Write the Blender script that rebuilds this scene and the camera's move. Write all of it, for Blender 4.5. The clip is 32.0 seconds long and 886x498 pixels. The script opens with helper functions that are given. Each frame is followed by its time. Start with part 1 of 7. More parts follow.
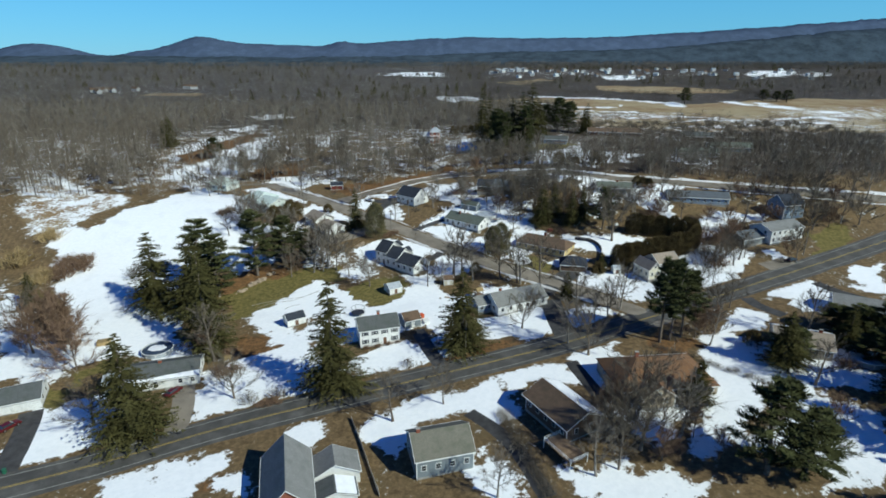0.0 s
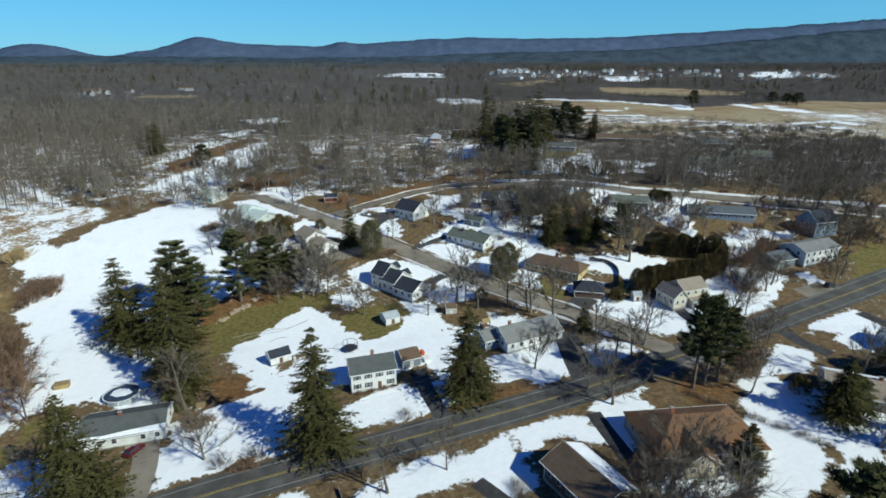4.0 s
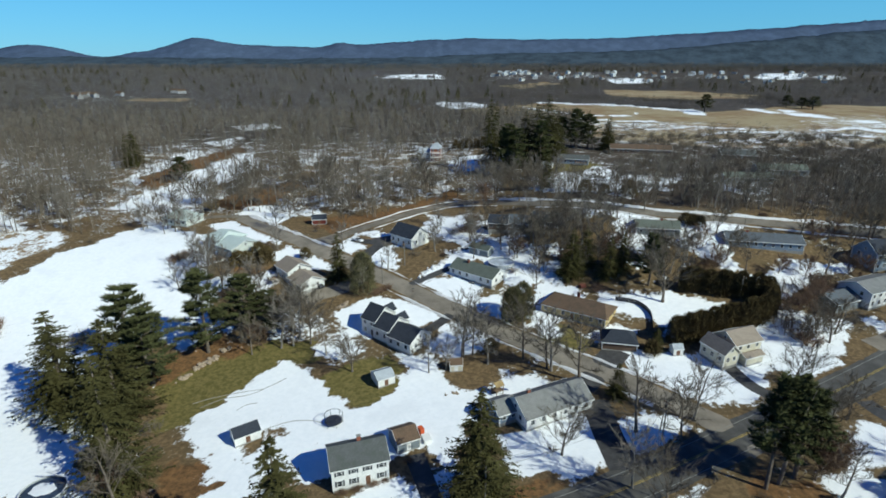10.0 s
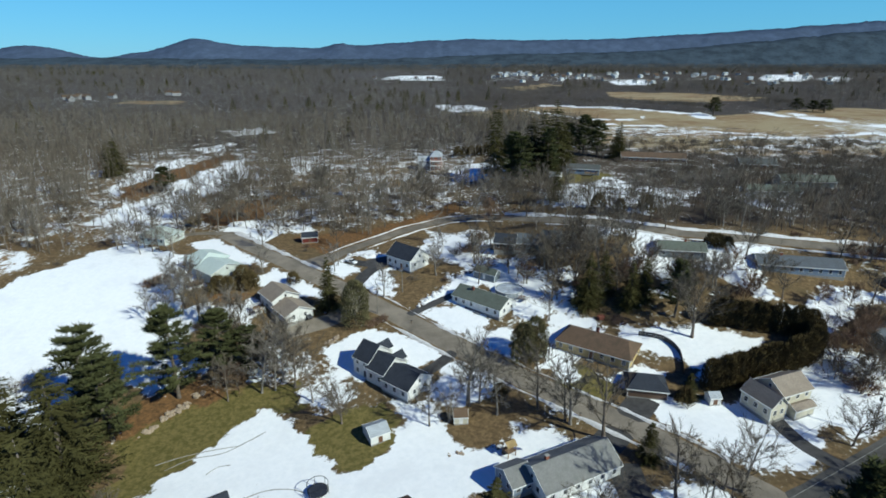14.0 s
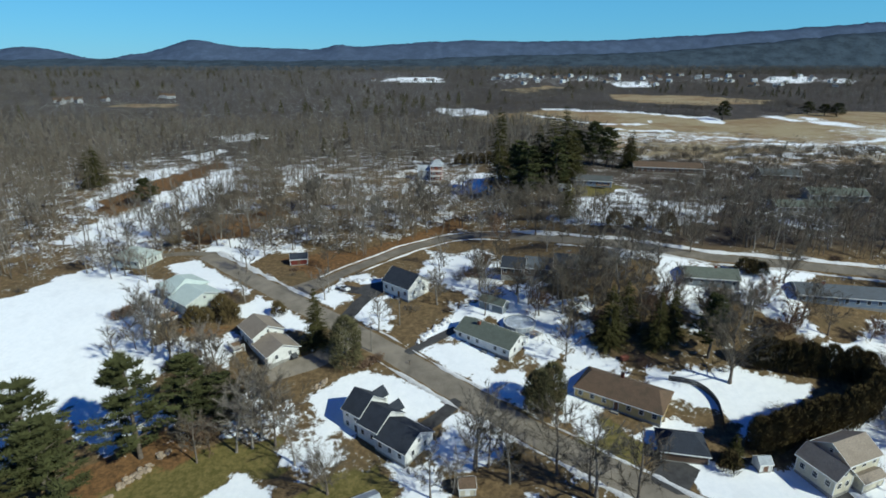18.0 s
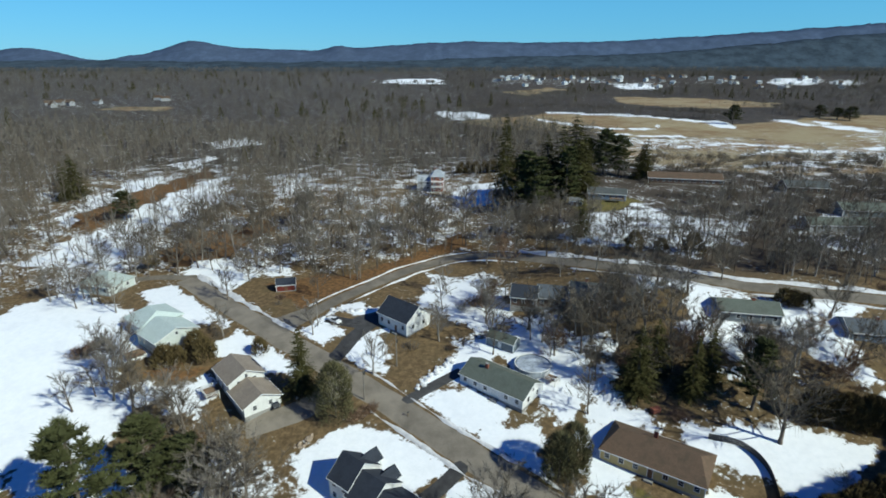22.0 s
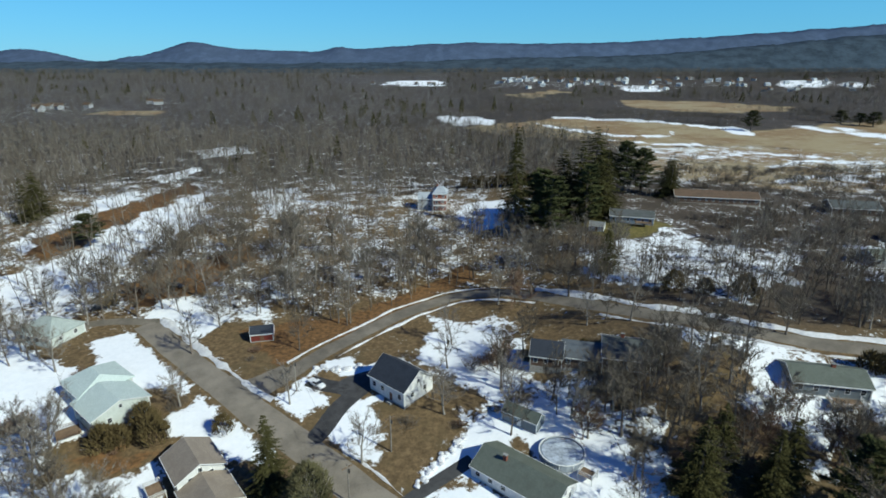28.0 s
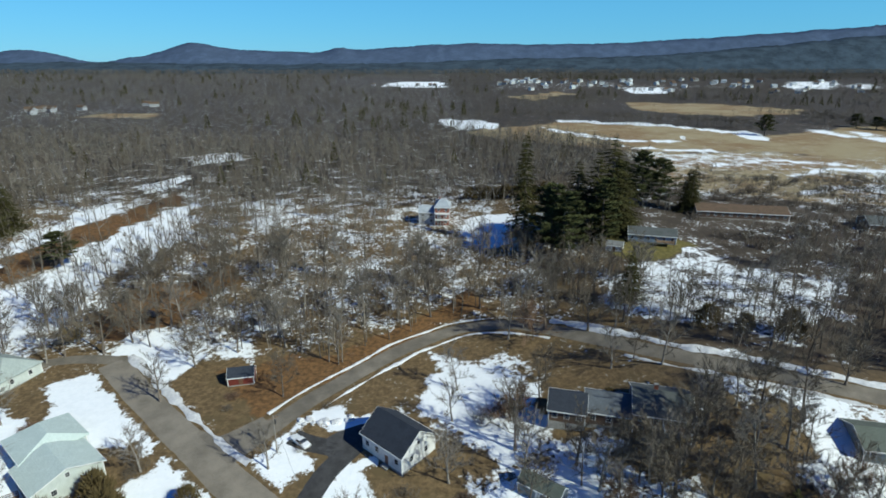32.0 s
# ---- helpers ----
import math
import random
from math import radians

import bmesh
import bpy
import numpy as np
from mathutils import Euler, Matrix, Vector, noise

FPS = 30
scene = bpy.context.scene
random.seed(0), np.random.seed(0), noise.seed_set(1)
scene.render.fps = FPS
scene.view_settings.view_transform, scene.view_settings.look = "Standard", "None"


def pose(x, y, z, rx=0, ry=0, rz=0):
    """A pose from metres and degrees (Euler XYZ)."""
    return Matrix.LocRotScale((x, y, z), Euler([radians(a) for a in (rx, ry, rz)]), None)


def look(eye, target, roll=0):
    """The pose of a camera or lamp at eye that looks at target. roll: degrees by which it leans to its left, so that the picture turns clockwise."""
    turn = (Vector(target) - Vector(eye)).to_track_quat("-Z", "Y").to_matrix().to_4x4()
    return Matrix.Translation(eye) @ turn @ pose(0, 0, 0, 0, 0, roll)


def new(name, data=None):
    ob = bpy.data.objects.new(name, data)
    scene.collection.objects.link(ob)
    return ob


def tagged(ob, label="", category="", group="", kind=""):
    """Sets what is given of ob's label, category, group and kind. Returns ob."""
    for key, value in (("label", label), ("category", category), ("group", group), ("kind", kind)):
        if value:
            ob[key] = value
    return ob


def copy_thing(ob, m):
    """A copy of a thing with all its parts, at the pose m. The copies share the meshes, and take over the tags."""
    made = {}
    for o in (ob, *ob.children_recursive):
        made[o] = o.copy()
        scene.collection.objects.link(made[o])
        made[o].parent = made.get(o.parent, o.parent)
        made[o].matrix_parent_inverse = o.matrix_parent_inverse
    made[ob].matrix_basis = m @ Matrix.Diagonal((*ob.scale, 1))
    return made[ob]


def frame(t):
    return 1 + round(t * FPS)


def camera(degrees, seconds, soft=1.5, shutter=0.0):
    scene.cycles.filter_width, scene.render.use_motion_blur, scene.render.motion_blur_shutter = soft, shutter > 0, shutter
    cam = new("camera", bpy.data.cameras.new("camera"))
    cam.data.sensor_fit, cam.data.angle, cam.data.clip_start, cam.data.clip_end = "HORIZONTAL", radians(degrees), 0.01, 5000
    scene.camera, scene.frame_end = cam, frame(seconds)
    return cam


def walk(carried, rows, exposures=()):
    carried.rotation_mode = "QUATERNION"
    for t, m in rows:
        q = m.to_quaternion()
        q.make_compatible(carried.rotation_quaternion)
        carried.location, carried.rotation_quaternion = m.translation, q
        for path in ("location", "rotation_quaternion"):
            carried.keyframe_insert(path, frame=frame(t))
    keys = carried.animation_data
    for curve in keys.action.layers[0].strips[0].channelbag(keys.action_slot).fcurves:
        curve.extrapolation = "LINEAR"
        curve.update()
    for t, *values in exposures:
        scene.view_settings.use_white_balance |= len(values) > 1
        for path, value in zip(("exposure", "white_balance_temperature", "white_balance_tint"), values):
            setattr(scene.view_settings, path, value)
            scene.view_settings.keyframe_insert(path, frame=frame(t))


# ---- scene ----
cam = camera(78.0, 32.0, soft=1.7)
ROWS = [
    (0.0, -0.00, 0.00, 65.00, 0.06, -19.42),
    (1.0, -0.18, 5.11, 65.30, 0.06, -19.41),
    (2.0, -0.36, 10.23, 65.60, 0.06, -19.40),
    (3.0, -0.53, 15.36, 65.91, 0.06, -19.39),
    (4.0, -0.71, 20.51, 66.21, 0.06, -19.39),
    (5.0, -0.89, 25.67, 66.51, 0.05, -19.38),
    (6.0, -1.07, 30.84, 66.82, 0.04, -19.37),
    (7.0, -1.25, 36.01, 67.12, 0.03, -19.36),
    (8.0, -1.43, 41.20, 67.43, 0.02, -19.36),
    (9.0, -1.61, 46.38, 67.74, 0.01, -19.34),
    (10.0, -1.79, 51.58, 68.04, 0.00, -19.33),
    (11.0, -1.98, 56.77, 68.35, -0.01, -19.31),
    (12.0, -2.16, 61.97, 68.66, -0.03, -19.30),
    (13.0, -2.34, 67.17, 68.96, -0.04, -19.28),
    (14.0, -2.52, 72.37, 69.27, -0.05, -19.27),
    (15.0, -2.70, 77.57, 69.58, -0.06, -19.24),
    (16.0, -2.88, 82.76, 69.88, -0.08, -19.21),
    (17.0, -3.06, 87.95, 70.19, -0.08, -19.19),
    (18.0, -3.24, 93.14, 70.50, -0.09, -19.16),
    (19.0, -3.42, 98.32, 70.80, -0.10, -19.14),
    (20.0, -3.60, 103.49, 71.11, -0.11, -19.11),
    (21.0, -3.78, 108.65, 71.41, -0.10, -19.09),
    (22.0, -3.96, 113.81, 71.71, -0.10, -19.07),
    (23.0, -4.14, 118.95, 72.02, -0.09, -19.05),
    (24.0, -4.32, 124.08, 72.32, -0.09, -19.03),
    (25.0, -4.50, 129.19, 72.62, -0.08, -19.02),
    (26.0, -4.67, 134.29, 72.92, -0.08, -19.00),
    (27.0, -4.85, 139.37, 73.22, -0.04, -18.99),
    (28.0, -5.03, 144.44, 73.52, -0.01, -18.98),
    (29.0, -5.20, 149.49, 73.82, 0.02, -18.96),
    (30.0, -5.38, 154.52, 74.12, 0.05, -18.95),
    (31.0, -5.55, 159.52, 74.41, 0.08, -18.94),
    (32.0, -5.72, 164.51, 74.71, 0.11, -18.92),
]
walk(cam, [(t, pose(x, y, z, 90 + pitch, 0, yaw)) for t, x, y, z, yaw, pitch in ROWS], [(0.0, -0.08, 6270, -8), (14.5, -0.08, 6270, -8), (17.0, -0.17, 6270, -8), (20.2, -0.17, 6270, -8), (21.0, -0.09, 6270, -8), (32.0, -0.05, 6270, -8)])

# ---- world and sun ----
SUN_EL, SUN_AZ = 37.0, 123.0
world = bpy.data.worlds.new("sky")
scene.world = world
world.use_nodes = True
wn = world.node_tree
sky = wn.nodes.new("ShaderNodeTexSky")
sky.sky_type, sky.sun_disc = "NISHITA", False
sky.sun_elevation, sky.sun_rotation = radians(SUN_EL), radians(SUN_AZ)
sky.air_density, sky.dust_density, sky.ozone_density = 1.0, 0.0, 5.0
wn.nodes["Background"].inputs["Strength"].default_value = 0.086
tint = wn.nodes.new("ShaderNodeMix")
tint.data_type, tint.blend_type = "RGBA", "MULTIPLY"
tint.inputs[0].default_value, tint.inputs[7].default_value = 1.0, (0.52, 0.83, 1.30, 1.0)
wn.links.new(sky.outputs[0], tint.inputs[6])
# pale haze low over the horizon, a deeper blue overhead
height = wn.nodes.new("ShaderNodeSeparateXYZ")
wn.links.new(wn.nodes.new("ShaderNodeTexCoord").outputs["Generated"], height.inputs[0])
haze = wn.nodes.new("ShaderNodeMapRange")
haze.interpolation_type = "SMOOTHSTEP"
wn.links.new(height.outputs[2], haze.inputs["Value"])
for socket, value in (("From Min", 0.06), ("From Max", 0.4), ("To Min", 0.5), ("To Max", 0.0)):
    haze.inputs[socket].default_value = value
low_sky = wn.nodes.new("ShaderNodeMix")
low_sky.data_type = "RGBA"
low_sky.inputs[7].default_value = (2.1, 7.0, 11.6, 1.0)
wn.links.new(haze.outputs["Result"], low_sky.inputs[0])
wn.links.new(tint.outputs[2], low_sky.inputs[6])
deep = wn.nodes.new("ShaderNodeMapRange")
deep.interpolation_type = "SMOOTHSTEP"
wn.links.new(height.outputs[2], deep.inputs["Value"])
deep.inputs["From Min"].default_value, deep.inputs["From Max"].default_value = 0.1, 0.5
zenith = wn.nodes.new("ShaderNodeMix")
zenith.data_type, zenith.blend_type = "RGBA", "MULTIPLY"
zenith.inputs[7].default_value = (0.4, 0.56, 0.82, 1.0)
wn.links.new(deep.outputs["Result"], zenith.inputs[0])
wn.links.new(low_sky.outputs[2], zenith.inputs[6])
wn.links.new(zenith.outputs[2], wn.nodes["Background"].inputs["Color"])
sun = new("sun", bpy.data.lights.new("sun", "SUN"))
sun.data.energy, sun.data.angle, sun.data.color = 5.0, radians(0.53), (1.0, 0.955, 0.89)
to_sun = Vector((math.sin(radians(SUN_AZ)) * math.cos(radians(SUN_EL)), math.cos(radians(SUN_AZ)) * math.cos(radians(SUN_EL)), math.sin(radians(SUN_EL))))
sun.matrix_world = look(to_sun * 300, (0, 0, 0))


# ---- terrain ----
def ramp(a, b, v):
    u = np.clip((np.asarray(v, float) - a) / (b - a), 0, 1)
    return u * u * (3 - 2 * u)


def ground_z(x, y):
    """Height of the land: a low lot, a slope behind it, a rise on the east side, a far village on a low hill."""
    z = -13.2 + 11.7 * ramp(165, 272, y) + 6.5 * ramp(272, 420, y) + 3 * ramp(420, 800, y)
    z = z + 9 * ramp(-10, 70, x) * ramp(200, 285, y) * (1 - 0.6 * ramp(330, 600, y))
    z = z + 3.2 * ramp(22, 60, x) * ramp(222, 255, y) * (1 - ramp(300, 345, y))
    z = z + 0.045 * np.clip(x, -70, 110) * (1 - ramp(190, 280, y))
    return z + 16 * ramp(1380, 1600, y) * (1 - ramp(1750, 2100, y)) * ramp(60, 200, x)


def gz(x, y):
    return float(ground_z(x, y))


# ---- materials ----
class Nodes:
    """A node material under construction."""

    def __init__(self, name, rough=0.8, metal=0.0, spec=0.3):
        self.mat = bpy.data.materials.new(name)
        self.mat.use_nodes = True
        self.tree = self.mat.node_tree
        self.bsdf = self.tree.nodes["Principled BSDF"]
        self.bsdf.inputs["Roughness"].default_value = rough
        self.bsdf.inputs["Metallic"].default_value = metal
        self.bsdf.inputs["Specular IOR Level"].default_value = spec

    def add(self, kind, **props):
        n = self.tree.nodes.new("ShaderNode" + kind)
        for k, v in props.items():
            setattr(n, k, v)
        return n

    def link(self, a, b):
        self.tree.links.new(a, b)

    def coords(self, which="Object"):
        return self.add("TexCoord").outputs[which]

    def noise(self, scale, detail=4.0, rough=0.6, src=None):
        n = self.add("TexNoise")
        n.inputs["Scale"].default_value, n.inputs["Detail"].default_value, n.inputs["Roughness"].default_value = scale, detail, rough
        self.link(src if src is not None else self.coords(), n.inputs["Vector"])
        return n.outputs["Fac"]

    def math(self, op, a, b=0.0, c=0.0):
        n = self.add("Math", operation=op)
        for s, v in zip(n.inputs, (a, b, c)):
            if isinstance(v, (int, float)):
                s.default_value = v
            else:
                self.link(v, s)
        return n.outputs[0]

    def step(self, v, lo, hi):
        n = self.add("MapRange", interpolation_type="SMOOTHSTEP")
        self.link(v, n.inputs["Value"])
        n.inputs["From Min"].default_value, n.inputs["From Max"].default_value = lo, hi
        return n.outputs["Result"]

    def mix(self, fac, a, b):
        n = self.add("Mix", data_type="RGBA")
        for s, v in ((n.inputs[0], fac), (n.inputs[6], a), (n.inputs[7], b)):
            if isinstance(v, (int, float)):
                s.default_value = v
            elif isinstance(v, tuple):
                s.default_value = (*v, 1.0)
            else:
                self.link(v, s)
        return n.outputs[2]

    def colour(self, c):
        if isinstance(c, tuple):
            self.bsdf.inputs["Base Color"].default_value = (*c, 1.0)
        else:
            self.link(c, self.bsdf.inputs["Base Color"])

    def bump(self, h, strength=0.4, dist=0.05):
        n = self.add("Bump")
        n.inputs["Strength"].default_value, n.inputs["Distance"].default_value = strength, dist
        self.link(h, n.inputs["Height"])
        self.link(n.outputs[0], self.bsdf.inputs["Normal"])


def shade(c, k):
    return tuple(max(0.0, min(1.0, v * k)) for v in c)


def mottled(name, c, scale=1.5, spread=0.35, rough=0.8, metal=0.0, fine=12.0, bump=0.3, spec=0.3):
    """A plain substance with grain at two scales and a tone of its own for each object."""
    m = Nodes(name, rough, metal, spec)
    src = m.coords()
    big, small = m.noise(scale, 3, 0.6, src), m.noise(fine, 4, 0.7, src)
    rnd = m.add("ObjectInfo").outputs["Random"]
    t = m.math("ADD", m.math("MULTIPLY", big, 0.55), m.math("ADD", m.math("MULTIPLY", small, 0.3), m.math("MULTIPLY", rnd, 0.15)))
    m.colour(m.mix(m.step(t, 0.3, 0.7), shade(c, 1 - spread), shade(c, 1 + spread)))
    m.bump(small, bump, 0.03)
    return m.mat


def brushwood(name, c, scale=0.012, spread=0.4, own=0.14, lean=(0.1, -0.12, 0.8)):
    """Massed fine twigs seen from afar: light is taken as by the whole crown, not by each twig."""
    m = Nodes(name, 1.0, 0, 0.0)
    src = m.coords()
    t = m.math("ADD", m.math("MULTIPLY", m.noise(scale, 4, 0.6, src), 0.65), m.math("MULTIPLY", m.noise(0.11, 3, 0.6, src), 0.35))
    m.colour(m.mix(m.step(t, 0.32, 0.68), shade(c, 1 - spread), shade(c, 1 + spread)))
    up = m.add("VectorMath", operation="MULTIPLY_ADD")
    m.link(m.add("NewGeometry").outputs["Normal"], up.inputs[0])
    up.inputs[1].default_value, up.inputs[2].default_value = (own, own, own), lean
    unit = m.add("VectorMath", operation="NORMALIZE")
    m.link(up.outputs[0], unit.inputs[0])
    m.link(unit.outputs[0], m.bsdf.inputs["Normal"])
    return m.mat


def siding(name, c):
    """Painted clapboard: weathered paint over shallow horizontal laps."""
    m = Nodes(name, 0.6)
    src = m.coords()
    sep = m.add("SeparateXYZ")
    m.link(src, sep.inputs[0])
    lap = m.math("FRACT", m.math("MULTIPLY", sep.outputs[2], 6.5))
    dirt = m.noise(0.7, 5, 0.65, src)
    col = m.mix(m.step(dirt, 0.35, 0.75), c, shade(c, 0.82))
    m.colour(m.mix(m.step(lap, 0.86, 0.98), col, shade(c, 0.6)))
    m.bump(lap, 0.5, 0.02)
    return m.mat


def shingle(name, c, moss=None):
    """Asphalt shingles in courses, blotched and streaked by weather."""
    m = Nodes(name, 0.9, 0, 0.2)
    src = m.coords()
    sep = m.add("SeparateXYZ")
    m.link(src, sep.inputs[0])
    brick = m.add("TexBrick")
    m.link(src, brick.inputs["Vector"])
    brick.inputs["Scale"].default_value = 2.2
    brick.inputs["Color1"].default_value, brick.inputs["Color2"].default_value = (*shade(c, 0.85), 1), (*shade(c, 1.15), 1)
    brick.inputs["Mortar"].default_value, brick.inputs["Mortar Size"].default_value = (*shade(c, 0.7), 1), 0.02
    blot = m.step(m.noise(0.45, 5, 0.65, src), 0.42, 0.68)
    col = m.mix(m.math("MULTIPLY", blot, 0.8), brick.outputs["Color"], moss or shade(c, 0.7))
    m.colour(m.mix(m.step(m.noise(5.0, 4, 0.7, src), 0.5, 0.8), col, shade(c, 1.25)))
    course = m.math("FRACT", m.math("MULTIPLY", sep.outputs[2], 7.0))
    m.bump(course, 0.4, 0.02)
    return m.mat


def ground_material():
    m = Nodes("land", 0.9, 0, 0.15)
    src = m.coords()

    def attr(n):
        return m.add("Attribute", attribute_name=n).outputs["Fac"]

    n1, n2, n3 = m.noise(0.12, 6, 0.62, src), m.noise(0.8, 6, 0.7, src), m.noise(6.0, 5, 0.7, src)
    dead = m.mix(m.step(n2, 0.3, 0.7), (0.088, 0.06, 0.031), (0.215, 0.148, 0.077))
    dead = m.mix(m.step(n1, 0.45, 0.7), dead, (0.125, 0.092, 0.047))
    green = m.mix(m.step(n2, 0.35, 0.65), (0.1, 0.09, 0.027), (0.195, 0.156, 0.058))
    rust = m.mix(m.step(n2, 0.3, 0.7), (0.085, 0.05, 0.024), (0.23, 0.125, 0.053))
    big = m.noise(0.022, 5, 0.65, src)
    tan = m.mix(m.step(big, 0.38, 0.62), (0.25, 0.165, 0.085), (0.36, 0.29, 0.17))
    tan = m.mix(m.step(n2, 0.45, 0.8), tan, (0.2, 0.135, 0.07))
    tan = m.mix(m.step(n1, 0.55, 0.75), tan, (0.42, 0.36, 0.27))
    col = m.mix(m.step(m.math("ADD", attr("green"), m.math("MULTIPLY", m.math("SUBTRACT", n1, 0.5), 0.4)), 0.3, 0.7), dead, green)
    col = m.mix(m.step(m.math("ADD", attr("rust"), m.math("MULTIPLY", m.math("SUBTRACT", n2, 0.5), 0.9)), 0.3, 0.7), col, rust)
    litter = m.mix(m.step(n1, 0.35, 0.65), (0.05, 0.043, 0.038), (0.085, 0.068, 0.054))
    col = m.mix(attr("litter"), col, litter)
    col = m.mix(m.step(attr("tan"), 0.2, 0.8), col, tan)
    col = m.mix(m.math("MULTIPLY", m.step(n3, 0.55, 0.8), 0.5), col, shade((0.09, 0.065, 0.04), 1.0))
    wob = m.math("ADD", m.math("MULTIPLY", m.math("SUBTRACT", n1, 0.5), 2.2), m.math("ADD", m.math("MULTIPLY", m.math("SUBTRACT", n2, 0.5), 2.6), m.math("MULTIPLY", m.math("SUBTRACT", n3, 0.5), 0.9)))
    cover = m.step(m.math("ADD", attr("snow"), wob), -0.12, 0.22)
    white = m.mix(m.step(n2, 0.3, 0.75), (0.92, 0.925, 0.935), (0.83, 0.845, 0.865))
    white = m.mix(m.math("MULTIPLY", m.step(n1, 0.5, 0.7), 0.6), white, (0.79, 0.8, 0.82))
    white = m.mix(m.math("MULTIPLY", m.step(n3, 0.6, 0.75), 0.25), white, (0.5, 0.47, 0.42))
    m.colour(m.mix(cover, col, white))
    rough_part = m.math("ADD", m.math("MULTIPLY", n3, 0.6), n2)
    h = m.math("ADD", m.math("MULTIPLY", cover, 1.2), m.math("MULTIPLY", rough_part, m.math("SUBTRACT", 1.15, m.math("MULTIPLY", cover, 0.72))))
    m.bump(h, 0.45, 0.12)
    return m.mat


LAND = ground_material()
SNOW = mottled("snow", (0.78, 0.79, 0.82), 0.8, 0.08, 0.7, 0, 5, 0.5)
BANK = mottled("dirty_snow", (0.66, 0.65, 0.65), 1.2, 0.22, 0.8, 0, 5, 0.7)
ASPHALT = mottled("asphalt", (0.105, 0.1, 0.092), 0.25, 0.4, 0.85, 0, 5, 0.3)
LANE = mottled("worn_lane", (0.2, 0.173, 0.138), 0.2, 0.35, 0.9, 0, 4, 0.3)
DRIVE = mottled("driveway", (0.055, 0.053, 0.053), 0.5, 0.4, 0.85, 0, 6, 0.3)
YELLOW = mottled("yellow_line", (0.36, 0.26, 0.07), 0.9, 0.35, 0.7, 0, 7, 0.1)
WHITELINE = mottled("white_line", (0.2, 0.195, 0.185), 0.9, 0.35, 0.7, 0, 7, 0.1)
TRIM = mottled("white_trim", (0.74, 0.74, 0.72), 1.0, 0.08, 0.55, 0, 9, 0.1)
STONE = mottled("foundation", (0.28, 0.27, 0.25), 1.5, 0.25, 0.9, 0, 9, 0.5)
BRICK = mottled("brick", (0.24, 0.085, 0.055), 2.5, 0.3, 0.9, 0, 9, 0.5)
WOOD = mottled("weathered_wood", (0.2, 0.135, 0.085), 1.6, 0.35, 0.8, 0, 10, 0.4)
BARK = mottled("bark", (0.16, 0.132, 0.108), 1.4, 0.4, 0.95, 0, 9, 0.7, 0.06)
GREYBARK = mottled("grey_bark", (0.25, 0.225, 0.195), 1.4, 0.4, 0.95, 0, 9, 0.7, 0.06)
TWIG = mottled("twigs", (0.135, 0.113, 0.088), 0.4, 0.35, 0.95, 0, 4, 0.2, 0.06)
GREYTWIG = mottled("grey_twigs", (0.2, 0.175, 0.147), 0.4, 0.3, 0.95, 0, 4, 0.2, 0.06)
RUSTTWIG = mottled("rusty_twigs", (0.185, 0.122, 0.083), 0.4, 0.35, 0.95, 0, 4, 0.2, 0.06)
REED = mottled("straw", (0.34, 0.25, 0.125), 0.5, 0.35, 0.95, 0, 5, 0.2, 0.06)
SPRUCE = brushwood("spruce_needles", (0.06, 0.056, 0.023), 0.25, 0.42, 0.6, (0.12, -0.1, 0.45))
PINE = brushwood("pine_needles", (0.066, 0.07, 0.031), 0.25, 0.42, 0.6, (0.12, -0.1, 0.45))
CEDAR = brushwood("cedar_sprays", (0.115, 0.105, 0.055), 0.25, 0.42, 0.6, (0.12, -0.1, 0.45))
HEDGE = brushwood("hedge_leaf", (0.1, 0.076, 0.036), 0.25, 0.42, 0.6, (0.12, -0.1, 0.45))
IRON = mottled("dark_metal", (0.05, 0.05, 0.055), 2, 0.3, 0.5, 0.6, 9, 0.2)
# both hill colours carry the blue of air haze over the woods
HAZYHILL = mottled("wooded_hills", (0.078, 0.107, 0.168), 0.012, 0.22, 1.0, 0, 0.06, 0.05, 0.0)
HAZYNEARHILL = mottled("near_hill_woods", (0.05, 0.068, 0.088), 0.012, 0.38, 1.0, 0, 0.06, 0.05, 0.0)
# greyer than the near twigs: some air haze is mixed into these colours
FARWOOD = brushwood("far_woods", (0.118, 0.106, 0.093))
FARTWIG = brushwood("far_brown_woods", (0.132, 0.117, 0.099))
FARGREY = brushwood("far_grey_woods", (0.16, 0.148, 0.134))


def glass_material():
    m = Nodes("window_glass", 0.08, 0.0, 0.6)
    m.colour(m.mix(m.noise(0.8), (0.02, 0.025, 0.032), (0.05, 0.055, 0.065)))
    return m.mat


GLASS = glass_material()


# ---- mesh helpers ----
def part(name, bm, material, parent=None, label=""):
    me = bpy.data.meshes.new(name)
    bm.to_mesh(me)
    bm.free()
    me.materials.append(material)
    ob = new(name, me)
    if parent is not None:
        ob.parent = parent
    return tagged(ob, label)


def mesh_part(name, verts, faces, material, parent=None, label="", smooth=False):
    me = bpy.data.meshes.new(name)
    me.from_pydata([tuple(v) for v in verts], [], faces)
    me.update()
    me.materials.append(material)
    if smooth:
        me.shade_smooth()
    ob = new(name, me)
    if parent is not None:
        ob.parent = parent
    return tagged(ob, label)


